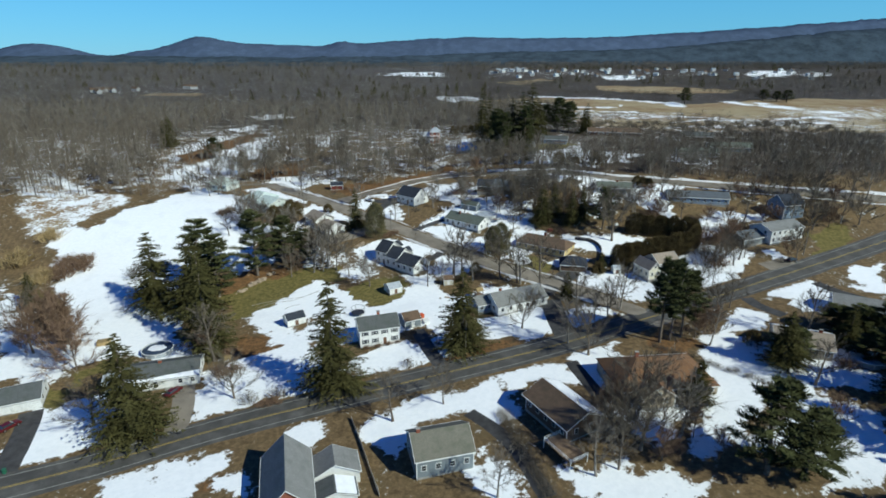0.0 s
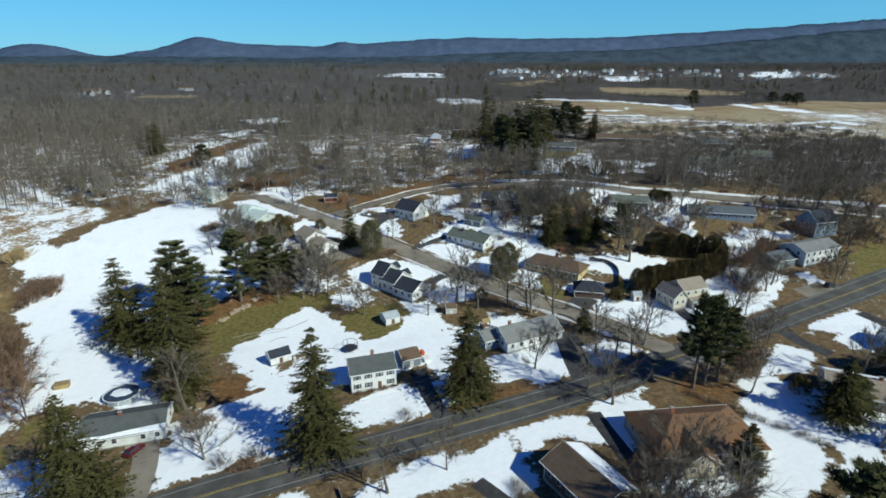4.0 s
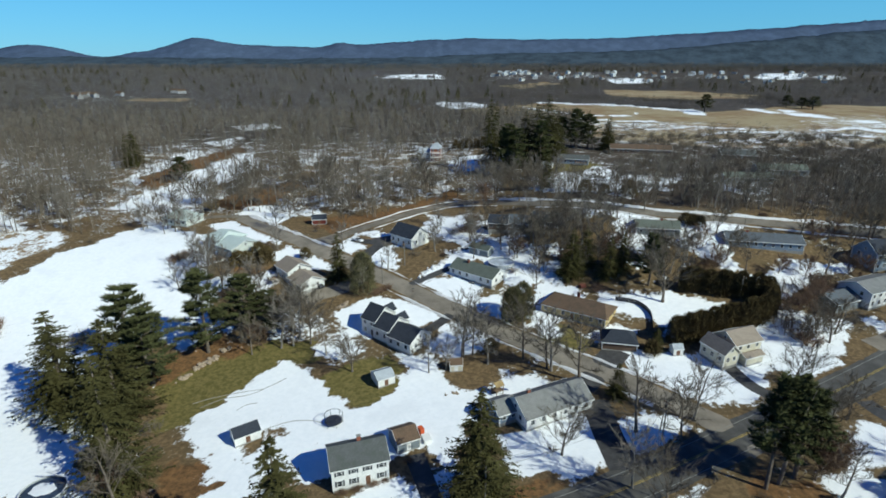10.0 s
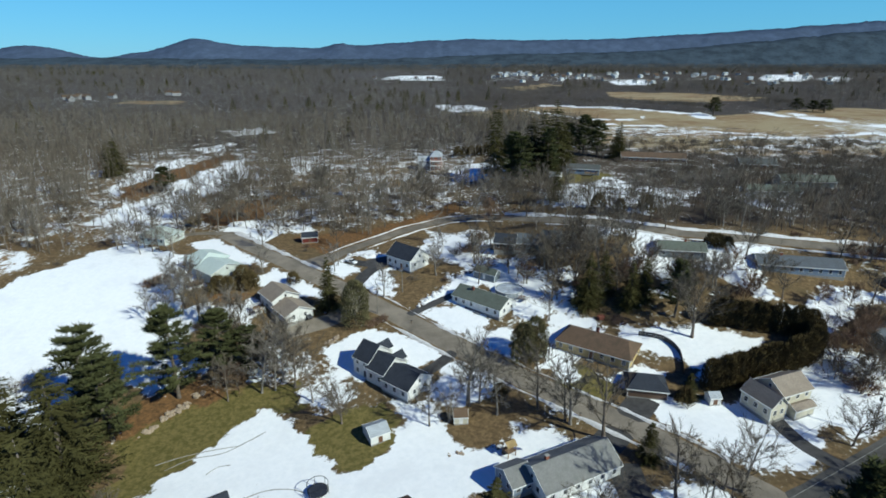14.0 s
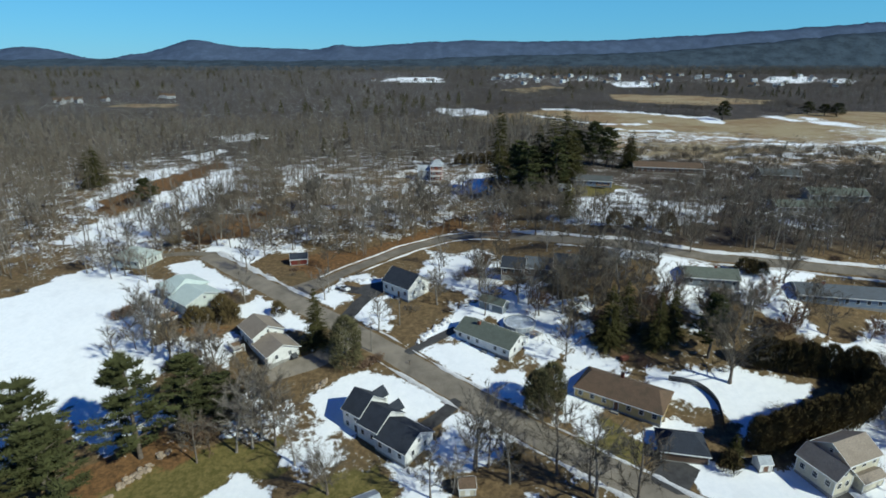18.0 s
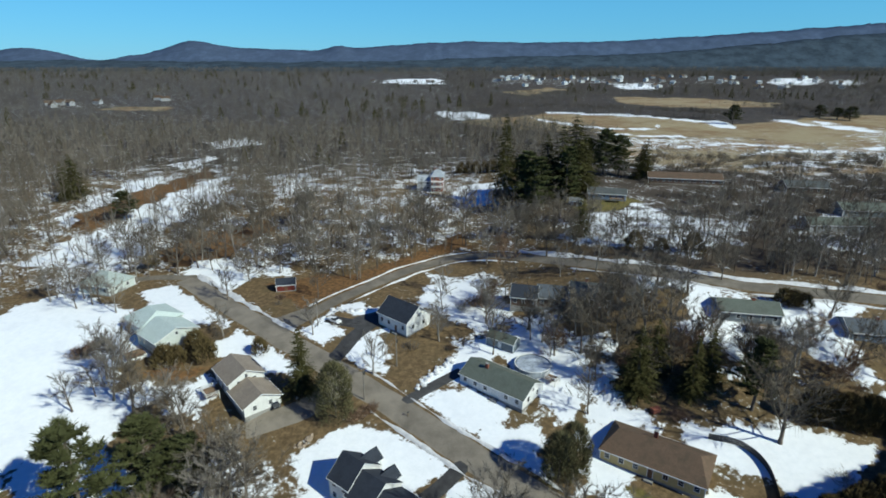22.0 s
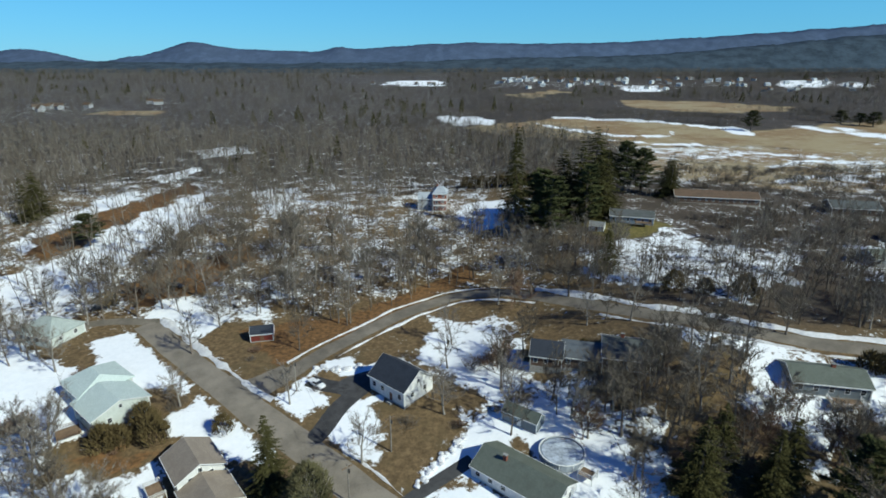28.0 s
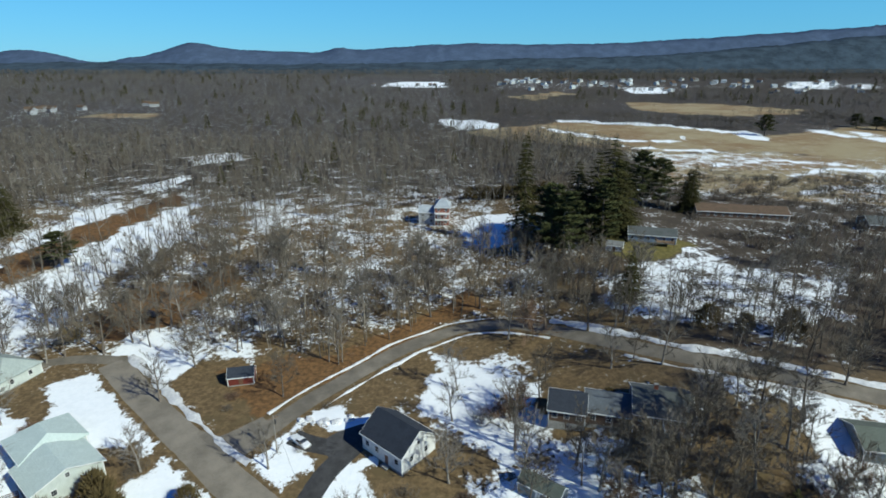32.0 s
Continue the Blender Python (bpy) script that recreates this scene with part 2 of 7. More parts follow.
def fast_mesh(name, verts, tris, material, parent=None, label=""):
    """A triangle mesh straight from arrays."""
    verts, tris = np.asarray(verts, np.float32), np.asarray(tris, np.int32)
    me = bpy.data.meshes.new(name)
    me.vertices.add(len(verts))
    me.vertices.foreach_set("co", verts.ravel())
    me.loops.add(tris.size)
    me.loops.foreach_set("vertex_index", tris.ravel())
    me.polygons.add(len(tris))
    me.polygons.foreach_set("loop_start", np.arange(0, tris.size, 3, dtype=np.int32))
    me.update(calc_edges=True)
    me.validate()
    me.materials.append(material)
    ob = new(name, me)
    if parent is not None:
        ob.parent = parent
    return tagged(ob, label)


def box(bm, x0, x1, y0, y1, z0, z1, bevel=0.0):
    vs = [bm.verts.new(p) for p in ((x0, y0, z0), (x1, y0, z0), (x1, y1, z0), (x0, y1, z0), (x0, y0, z1), (x1, y0, z1), (x1, y1, z1), (x0, y1, z1))]
    fs = [bm.faces.new([vs[i] for i in f]) for f in ((3, 2, 1, 0), (4, 5, 6, 7), (0, 1, 5, 4), (1, 2, 6, 5), (2, 3, 7, 6), (3, 0, 4, 7))]
    if bevel:
        bmesh.ops.bevel(bm, geom=list({e for f in fs for e in f.edges}), offset=bevel, segments=1, affect="EDGES")
    return bm


def boxed(name, dims, material, parent=None, label="", bevel=0.0):
    return part(name, box(bmesh.new(), *dims, bevel), material, parent, label)


def prism(bm, pts, lift):
    """A slab: a flat outline and the same outline moved by lift."""
    lo = [bm.verts.new(p) for p in pts]
    hi = [bm.verts.new(Vector(p) + Vector(lift)) for p in pts]
    n = len(pts)
    bm.faces.new(lo[::-1])
    bm.faces.new(hi)
    for i in range(n):
        bm.faces.new((lo[i], lo[(i + 1) % n], hi[(i + 1) % n], hi[i]))
    bmesh.ops.recalc_face_normals(bm, faces=bm.faces)
    return bm


def empty_at(name, x, y, yaw=0.0, dz=0.0):
    ob = new(name)
    ob.empty_display_size = 0.5
    ob.matrix_basis = pose(x, y, gz(x, y) + dz, 0, 0, yaw)
    return ob


# ---- roads: centre lines of the lanes ----
def smooth_line(pts, step=2.0):
    """A rounded line through the corner points, sampled evenly."""
    p = np.array([pts[0], *pts, pts[-1]], float)
    out = []
    for i in range(1, len(p) - 2):
        a, b, c, d = p[i - 1], p[i], p[i + 1], p[i + 2]
        for u in np.linspace(0, 1, 24, endpoint=False):
            out.append(0.5 * (2 * b + (c - a) * u + (2 * a - 5 * b + 4 * c - d) * u * u + (3 * b - 3 * c + d - a) * u ** 3))
    out = np.array([*out, p[-1]])
    s = np.concatenate([[0], np.cumsum(np.linalg.norm(np.diff(out, axis=0), axis=1))])
    t = np.linspace(0, s[-1], max(2, int(s[-1] / step)))
    return np.stack([np.interp(t, s, out[:, 0]), np.interp(t, s, out[:, 1])], 1)


def offset_line(line, off):
    d = np.gradient(line, axis=0)
    d /= np.linalg.norm(d, axis=1, keepdims=True)
    n = np.stack([-d[:, 1], d[:, 0]], 1)
    return line + n * np.asarray(off).reshape(-1, 1)


MAIN = smooth_line([(-170, 52), (-88, 87), (-50, 105), (-12, 119.5), (24, 133), (53, 146), (98, 168), (124, 181), (178, 208), (260, 250)])
SIDE = smooth_line([(66, 146), (58, 159), (43.5, 175.3), (29.3, 187.3), (3.3, 209.2), (-18.7, 228.2), (-41, 245.8), (-56.5, 258.2), (-75.8, 275), (-93.8, 292)])
CURVE = smooth_line([(-52, 255), (-44, 266), (-38, 275), (-33, 281.5), (-26.5, 289.3), (-19.4, 297.2), (-11.3, 304), (-2.6, 309.2), (6, 310.7), (15, 309.3), (23, 304.6), (30, 299), (39.3, 289.8), (47.5, 281.3), (58, 273.5), (69, 268), (79.5, 263.7), (91.7, 260), (150, 248), (240, 234)])
LINES = [(MAIN, 5.2), (SIDE, 4.0), (CURVE, 3.2)]


def near_line(x, y, line, every=2):
    d = np.full(x.shape, 1e9)
    for px, py in line[::every]:
        d = np.minimum(d, (x - px) ** 2 + (y - py) ** 2)
    return np.sqrt(d)


# ---- ground cover ----
PATCHES = []


def patch(kind, *corners):
    PATCHES.append((kind, np.array(corners, float)))


patch("tan", (330, 690), (350, 610), (640, 600), (760, 700), (480, 760))
patch("marsh", (205, 409), (330, 400), (520, 520), (640, 600), (430, 650), (340, 640), (250, 560))
patch("clear", (200, 400), (340, 390), (560, 500), (760, 620), (760, 760), (400, 760))
patch("clear", (92, 372), (118, 376), (250, 366), (420, 415), (400, 470), (110, 470), (96, 420))
patch("clear", (52, 334), (70, 318), (92, 318), (100, 340), (110, 385), (60, 385), (48, 350))
patch("clear", (-30, 384), (-6, 378), (26, 384), (30, 402), (8, 428), (-30, 426))
patch("snow", (-133, 145), (-126, 150), (-103, 132), (-105, 124), (-117, 124))
patch("snow", (-163, 222), (-129, 280), (-109, 251), (-103, 267), (-92, 219), (-100, 197), (-86, 164), (-74, 135), (-87, 135), (-107, 159), (-123, 170), (-134, 189), (-139, 204))
patch("snow", (-65, 121), (-55, 123), (-48, 134), (-37, 139), (-33, 119), (-58, 107))
patch("snow", (-100, 119), (-85, 119), (-78, 101), (-89, 92))
patch("snow", (-65, 169), (-57, 184), (-42, 188), (-25, 172), (-15, 177), (-6, 190), (4, 176), (4, 150), (-2, 143), (1, 129), (-4, 134), (-6, 151), (-28, 145), (-40, 143), (-48, 154), (-55, 147))
patch("snow", (-25, 134), (-12, 141), (-6, 135), (-5, 127), (-17, 124), (-24, 128))
patch("snow", (-52, 138), (-42, 141), (-33, 117), (-46, 117), (-61, 117), (-63, 122), (-52, 123))
patch("snow", (-162, 214), (-133, 201), (-93, 169), (-81, 152), (-75, 137), (-85, 133), (-103, 155), (-133, 181))
patch("snow", (-66, 172), (-46, 187), (-34, 182), (-28, 172), (-16, 169), (-11, 187), (-1, 184), (5, 176), (16, 179), (26, 172), (12, 166), (2, 155), (-19, 154), (-43, 157), (-57, 159))
patch("snow", (-34, 209), (-27, 217), (-19, 221), (-2, 209), (-6, 204), (-15, 201), (-31, 201))
patch("thin", (-59, 208), (-50, 212), (-31, 201), (-24, 192), (-29, 188), (-48, 191))
patch("snow", (-8, 226), (1, 232), (9, 223), (6, 215), (-1, 217))
patch("snow", (7, 217), (16, 220), (17, 214), (9, 211))
patch("snow", (17, 230), (30, 232), (37, 226), (34, 221), (18, 224))
patch("thin", (-13, 298), (14, 294), (17, 246), (39, 238), (38, 232), (1, 248), (-1, 275))
patch("snow", (20, 208), (33, 216), (33, 208), (33, 198), (20, 198))
patch("snow", (51, 218), (64, 213), (75, 214), (86, 210), (70, 200), (63, 193), (61, 201), (52, 208))
patch("snow", (48, 181), (58, 185), (68, 182), (74, 170), (68, 163), (60, 165), (48, 174))
patch("snow", (87, 194), (96, 200), (108, 186), (94, 170), (84, 173), (85, 185))
patch("snow", (101, 224), (114, 228), (116, 219), (102, 209), (98, 214))
patch("snow", (125, 228), (141, 231), (136, 223), (125, 222))
patch("thin", (63, 261), (113, 261), (99, 231), (76, 235), (62, 246))
patch("snow", (-46, 257), (-42, 263), (-34, 255), (-39, 249), (-44, 251))
patch("snow", (-34, 246), (-25, 257), (-21, 249), (-22, 240), (-26, 238))
patch("snow", (-13, 274), (-2, 288), (6, 288), (18, 279), (11, 264), (3, 258), (-6, 266))
patch("snow", (3, 249), (23, 253), (32, 239), (21, 232), (16, 241), (6, 245))
patch("snow", (-97, 271), (-93, 287), (-77, 271), (-66, 262), (-75, 257))
patch("snow", (-95, 301), (-96, 313), (-90, 309), (-80, 290), (-64, 271), (-67, 270), (-80, 284))
patch("snow", (-66, 289), (-64, 296), (-59, 290), (-60, 282))
patch("snow", (-65, 250), (-60, 257), (-47, 246), (-46, 240), (-57, 247))
patch("snow", (-131, 284), (-126, 290), (-101, 257), (-109, 254))
patch("thin", (65, 348), (88, 351), (98, 302), (81, 283), (46, 298), (47, 315))
patch("snow", (59, 276), (78, 267), (75, 264), (58, 269))
patch("snow", (66, 260), (77, 259), (78, 242), (72, 240), (65, 249))
patch("snow", (-162, 306), (-147, 351), (-130, 351), (-128, 332), (-147, 301))
patch("snow", (-155, 366), (-136, 428), (-117, 402), (-118, 358), (-135, 351))
patch("snow", (-69, 86), (-56, 97), (-49, 94), (-53, 84))
patch("snow", (-37, 96), (-28, 105), (-26, 97), (-34, 94))
patch("snow", (-16, 107), (2, 116), (15, 121), (14, 111), (-1, 105), (-10, 95), (-12, 93))
patch("snow", (15, 122), (31, 128), (33, 122), (19, 118))
patch("snow", (6, 90), (13, 92), (15, 81), (7, 81))
patch("snow", (35, 130), (46, 134), (46, 127), (35, 121))
patch("snow", (76, 140), (83, 130), (91, 121), (95, 110), (102, 110), (105, 119), (104, 128), (90, 123), (81, 136))
patch("snow", (58, 104), (74, 122), (75, 112), (64, 94), (57, 94))
patch("snow", (85, 111), (96, 100), (81, 81), (78, 90))
patch("snow", (23, 85), (41, 88), (48, 82), (43, 79), (23, 80))
patch("snow", (117, 166), (127, 171), (126, 155), (116, 151))
patch("snow", (141, 177), (163, 189), (146, 166), (139, 169))
patch("snow", (85, 150), (98, 149), (90, 140))
patch("green", (-78, 185), (-66, 191), (-52, 201), (-47, 189), (-59, 174), (-61, 163), (-67, 155))
patch("green", (-32, 176), (-28, 183), (-17, 187), (-15, 175), (-21, 170), (-28, 172))
patch("green", (52, 360), (68, 383), (85, 351), (62, 337), (52, 344))
patch("green", (-97, 121), (-97, 141), (-92, 135), (-94, 124))
patch("rust", (-61, 147), (-54, 154), (-50, 146), (-50, 132), (-59, 125), (-59, 132))
patch("rust", (-111, 308), (-96, 342), (-87, 356), (-78, 342), (-93, 305))
patch("rust", (-172, 356), (-165, 419), (-146, 409), (-155, 342))
patch("rust", (-64, 290), (-34, 297), (5, 334), (8, 324), (-27, 290), (-47, 271))
patch("rust", (-4, 129), (10, 138), (22, 138), (3, 127))
patch("snow", (-125, 257), (-125, 283), (-97, 262), (-82, 243), (-76, 229), (-82, 224), (-95, 214))
patch("snow", (-74, 229), (-72, 238), (-67, 239), (-60, 229), (-60, 223), (-68, 223))
patch("snow", (-62, 252), (-57, 257), (-44, 243), (-45, 235), (-54, 241))
patch("snow", (13, 156), (32, 161), (35, 150), (27, 142), (14, 145))
patch("snow", (13, 145), (27, 154), (28, 148), (24, 141), (15, 141))
patch("snow", (34, 150), (49, 162), (54, 157), (42, 147))
patch("snow", (37, 197), (47, 199), (54, 194), (49, 188), (39, 193))
patch("snow", (28, 218), (35, 221), (40, 213), (41, 205), (35, 205), (30, 210))
patch("snow", (49, 179), (65, 187), (85, 184), (76, 167), (62, 164))
patch("snow", (76, 139), (94, 129), (87, 119), (80, 123), (75, 132))
patch("snow", (90, 202), (107, 196), (106, 182), (91, 175), (85, 184))
patch("snow", (77, 140), (82, 136), (91, 125), (87, 119), (76, 128), (75, 134))
patch("snow", (85, 147), (97, 149), (91, 142), (83, 141))
patch("snow", (104, 172), (123, 178), (126, 171), (121, 165), (106, 161))
patch("snow", (35, 130), (45, 132), (50, 126), (42, 123))
patch("snow", (43, 127), (32, 125), (24, 121), (30, 117), (36, 116))
patch("clear", (25, 687), (96, 615), (129, 569), (107, 467), (116, 433), (140, 421), (198, 400), (561, 874), (520, 1008), (334, 1200), (150, 873), (40, 847))
patch("clear", (-679, 1032), (-407, 979), (-315, 786), (-508, 804))
patch("clear", (-403, 2273), (-7, 2339), (-7, 1523), (-274, 1580))
patch("clear", (125, 1698), (699, 1537), (999, 1518), (824, 1273), (630, 1396), (96, 1354))
patch("clear", (140, 1426), (288, 1440), (202, 1055), (96, 1030))
patch("tan", (3, 713), (64, 748), (121, 781), (226, 732), (267, 695), (289, 671), (349, 704), (381, 638), (329, 569), (275, 558), (245, 586), (174, 575), (134, 586), (99, 628), (53, 648))
patch("tan", (300, 1094), (426, 1043), (482, 945), (435, 866), (376, 850), (298, 882), (252, 944))
patch("tan", (122, 1217), (238, 1409), (261, 1333), (138, 1108))
patch("tan", (-502, 932), (-384, 914), (-360, 859), (-458, 874))
patch("marsh", (128, 580), (173, 572), (243, 583), (274, 556), (327, 567), (203, 406), (171, 409), (143, 429), (117, 436), (108, 471))
patch("farsnow", (-2, 851), (38, 813), (41, 731), (4, 741))
patch("farsnow", (420, 1475), (511, 1475), (458, 1333), (387, 1333))
patch("farsnow", (804, 1483), (938, 1458), (912, 1420), (784, 1449))
patch("farsnow", (278, 713), (294, 695), (277, 649), (261, 663))
patch("farsnow", (-190, 1990), (-120, 2150), (-7, 2152), (-7, 1720), (-110, 1720), (-170, 1800))
patch("clear", (2, 418), (36, 403), (32, 364), (2, 372))
patch("snow", (-166, 189), (-142, 164), (-120, 148), (-105, 135), (-111, 128), (-119, 126))
patch("bare", (-50, 152), (-43, 153), (-40, 157), (-42, 161), (-44, 158), (-46, 154))
patch("rust", (-85, 183), (-76, 190.5), (-69, 198), (-63, 202), (-59, 199), (-65.5, 192.5), (-72.5, 185.3), (-81, 179))
patch("snow", (4, 412), (22, 408), (34, 396), (31, 368), (12, 370), (3, 376))
patch("farsnow", (822, 1567), (917, 1541), (1019, 1567), (974, 1501), (876, 1475), (787, 1484))
patch("glade", (122, 1669), (412, 1537), (685, 1537), (639, 1440), (103, 1437))
patch("glade", (-646, 989), (-509, 969), (-429, 837), (-543, 851))
patch("streak", (125, 800), (180, 775), (230, 742), (276, 704), (268, 687), (222, 722), (173, 753), (120, 775))
patch("streak", (87, 740), (112, 693), (136, 658), (163, 633), (199, 636), (218, 661), (214, 650), (195, 626), (160, 623), (133, 647), (110, 681), (84, 725))
patch("streak", (357, 718), (373, 675), (384, 642), (374, 628), (362, 660), (346, 700))
patch("streak", (140, 606), (171, 589), (206, 589), (204, 583), (169, 583), (139, 600))
patch("streak", (206, 491), (242, 513), (275, 500), (269, 491), (236, 504), (201, 483))
patch("streak", (173, 525), (222, 545), (261, 525), (258, 520), (219, 540), (171, 520))
patch("streak", (179, 440), (212, 454), (225, 434), (219, 426), (206, 445), (174, 432))
patch("sparse", (-204, 390), (-191, 417), (-186, 475), (-176, 529), (-136, 519), (-117, 428), (-114, 375), (-118, 341), (-126, 323), (-132, 308), (-143, 308))
patch("snow", (-149, 332), (-153, 369), (-145, 402), (-137, 440), (-125, 415), (-124, 386), (-134, 363), (-135, 339), (-139, 325))
patch("snow", (-180, 357), (-184, 375), (-182, 402), (-181, 447), (-167, 426), (-170, 388), (-175, 363), (-171, 346))
patch("snow", (-186, 483), (-175, 513), (-164, 492), (-171, 461))
patch("snow", (-203, 586), (-171, 608), (-154, 574), (-183, 550))
patch("snow", (-154, 323), (-149, 332), (-139, 323), (-143, 313), (-145, 311))
patch("rust", (-170, 344), (-173, 360), (-171, 381), (-165, 411), (-159, 431), (-155, 468), (-145, 451), (-148, 415), (-154, 390), (-159, 363), (-165, 344))
patch("thin", (-116, 440), (-89, 454), (-66, 407), (-85, 390))
patch("snow", (-66, 248), (-62, 256), (-57, 255), (-43, 243), (-40, 236), (-46, 236), (-51, 240), (-58, 243))
patch("snow", (-76, 232), (-67, 238), (-63, 229), (-59, 224), (-64, 223), (-71, 226))
patch("snow", (-34, 210), (-28, 214), (-19, 221), (-3, 211), (-3, 205), (-11, 202), (-19, 211), (-26, 209), (-32, 199))
patch("thin", (-58, 206), (-51, 217), (-32, 203), (-27, 191), (-49, 192))
patch("snow", (-3, 232), (8, 229), (10, 223), (6, 215), (-3, 220))
patch("snow", (-3, 293), (12, 283), (7, 259), (-3, 268))
patch("snow", (14, 245), (23, 241), (40, 228), (40, 224), (27, 219), (18, 224))
patch("snow", (26, 209), (36, 219), (30, 210), (27, 201), (32, 193), (28, 195))
patch("snow", (37, 200), (44, 195), (44, 193), (36, 196))
patch("snow", (75, 224), (75, 234), (71, 244), (62, 248), (60, 235))
patch("snow", (106, 262), (115, 260), (106, 243), (99, 229), (96, 234), (101, 248))
patch("snow", (48, 184), (77, 172), (69, 161), (57, 164), (49, 177))
patch("snow", (93, 202), (105, 193), (104, 176), (89, 171), (85, 180))
patch("snow", (14, 150), (33, 157), (33, 148), (26, 137), (15, 143))
patch("sparse", (-181, 311), (-180, 352), (-130, 323), (-96, 288), (-103, 269), (-128, 265), (-138, 255))
patch("thin", (-149, 294), (-143, 317), (-135, 337), (-114, 330), (-117, 305), (-123, 288), (-135, 278))
patch("snow", (-102, 222), (-88, 234), (-78, 218), (-73, 205), (-68, 193), (-81, 193), (-93, 205))
patch("snow", (-3, 209), (5, 203), (12, 194), (10, 190), (-3, 190))
patch("green", (30, 201), (37, 202), (44, 193), (41, 188), (26, 189))
patch("snow", (-186, 247), (-142, 222), (-110, 181), (-97, 152), (-94, 139), (-103, 135))
patch("faint", (-182, 226), (-241, 307), (-246, 330), (-175, 274), (-156, 265), (-153, 254), (-163, 245), (-173, 226))
patch("streak", (-247, 328), (-221, 304), (-180, 277), (-158, 263), (-156, 259), (-176, 271), (-217, 298), (-242, 321))
patch("streak", (-231, 293), (-197, 265), (-177, 259), (-175, 256), (-194, 261), (-227, 287))
patch("snow", (49, 185), (63, 183), (74, 174), (73, 168), (65, 161), (55, 168), (50, 176))
patch("snow", (92, 200), (107, 189), (95, 172), (86, 171), (80, 177))
patch("snow", (102, 223), (117, 229), (136, 230), (123, 221), (108, 211))
patch("snow", (-90, 93), (-107, 120), (-96, 120), (-79, 111), (-81, 103), (-81, 96))
patch("snow", (76, 139), (86, 129), (99, 126), (104, 115), (99, 109), (85, 117), (73, 117), (69, 120))
patch("snow", (67, 118), (74, 115), (71, 103), (63, 93), (53, 92), (54, 97))
patch("snow", (40, 111), (50, 108), (50, 99), (44, 95))
patch("snow", (81, 119), (93, 102), (81, 85), (74, 86), (76, 106))
patch("snow", (-58, 108), (-64, 122), (-63, 130), (-54, 137), (-39, 136), (-26, 128), (-30, 120), (-45, 113))
patch("snow", (-56, 151), (-48, 157), (-40, 139), (-47, 134))
patch("thin", (137, 333), (175, 336), (136, 285), (121, 294))
patch("streak", (389, 716), (395, 643), (407, 594), (393, 548), (385, 537), (399, 583), (387, 630), (380, 699))
patch("streak", (206, 446), (255, 460), (310, 491), (331, 467), (325, 460), (304, 483), (251, 453), (203, 439))
patch("streak", (308, 516), (355, 542), (362, 507), (355, 499), (349, 533), (302, 507))
patch("sparse", (58, 356), (134, 354), (102, 294), (50, 301))
patch("thin", (43, 331), (78, 336), (117, 325), (99, 294), (65, 303), (43, 307))
patch("snow", (-164, 326), (-153, 341), (-133, 336), (-128, 322), (-139, 309), (-146, 303))
patch("snow", (95, 256), (107, 261), (112, 256), (104, 242), (98, 229), (92, 231), (89, 242))
patch("snow", (62, 256), (67, 265), (70, 261), (65, 249), (73, 249), (77, 242), (74, 238), (65, 244), (63, 250))
patch("snow", (-96, 268), (-95, 289), (-81, 278), (-67, 263), (-71, 258), (-83, 266))
patch("snow", (-96, 300), (-93, 311), (-78, 298), (-74, 287), (-62, 271), (-63, 270), (-79, 284))
patch("snow", (-152, 330), (-140, 340), (-123, 336), (-122, 317), (-128, 306), (-134, 306))
patch("snow", (60, 276), (79, 267), (70, 268), (61, 267), (56, 263))
patch("snow", (-6, 289), (7, 289), (15, 279), (15, 270), (10, 257), (2, 255), (-1, 264), (-6, 264))
patch("thin", (8, 261), (31, 257), (29, 247), (13, 247))
patch("bare", (-18, 259), (-8, 257), (-3, 264), (2, 258), (0, 250), (-3, 245), (-6, 243), (-10, 232), (-12, 228), (-21, 231), (-19, 241))
patch("bare", (31, 254), (42, 260), (50, 257), (64, 259), (61, 246), (61, 244), (66, 239), (67, 234), (51, 231), (40, 237))
patch("bare", (-70, 280), (-60, 284), (-50, 280), (-42, 276), (-57, 265), (-64, 269))
patch("bare", (105, 244), (112, 236), (105, 225), (96, 226), (87, 229), (69, 227), (69, 235))
patch("bare", (21, 215), (27, 219), (34, 223), (31, 214), (24, 201), (19, 202))
patch("snow", (-33, 244), (-26, 258), (-21, 257), (-19, 249), (-19, 240), (-22, 236), (-27, 239))
patch("snow", (-45, 256), (-44, 262), (-39, 263), (-35, 257), (-35, 250), (-39, 248), (-43, 251))
patch("snow", (-37, 264), (-36, 270), (-26, 269), (-19, 271), (-21, 267), (-28, 263), (-32, 263))
patch("snow", (-10, 234), (-8, 239), (-4, 242), (-2, 241), (-3, 234), (-8, 230))
patch("snow", (-2, 234), (-1, 243), (2, 248), (6, 245), (11, 241), (9, 240), (3, 240), (0, 234))
patch("snow", (-13, 271), (-7, 283), (-2, 290), (11, 285), (18, 276), (16, 265), (7, 267), (3, 258), (-6, 263), (-9, 268))
patch("thin", (3, 258), (12, 265), (28, 253), (43, 246), (41, 240), (28, 241), (17, 245), (5, 250))
patch("snow", (63, 256), (70, 259), (75, 255), (70, 247), (72, 245), (75, 238), (72, 234), (68, 236), (67, 240), (60, 244), (64, 247))
patch("snow", (57, 270), (67, 268), (78, 262), (70, 261), (58, 264), (54, 259))
patch("snow", (88, 248), (93, 250), (87, 241), (84, 243))
patch("snow", (-96, 298), (-95, 310), (-89, 312), (-80, 297), (-74, 281), (-84, 290))
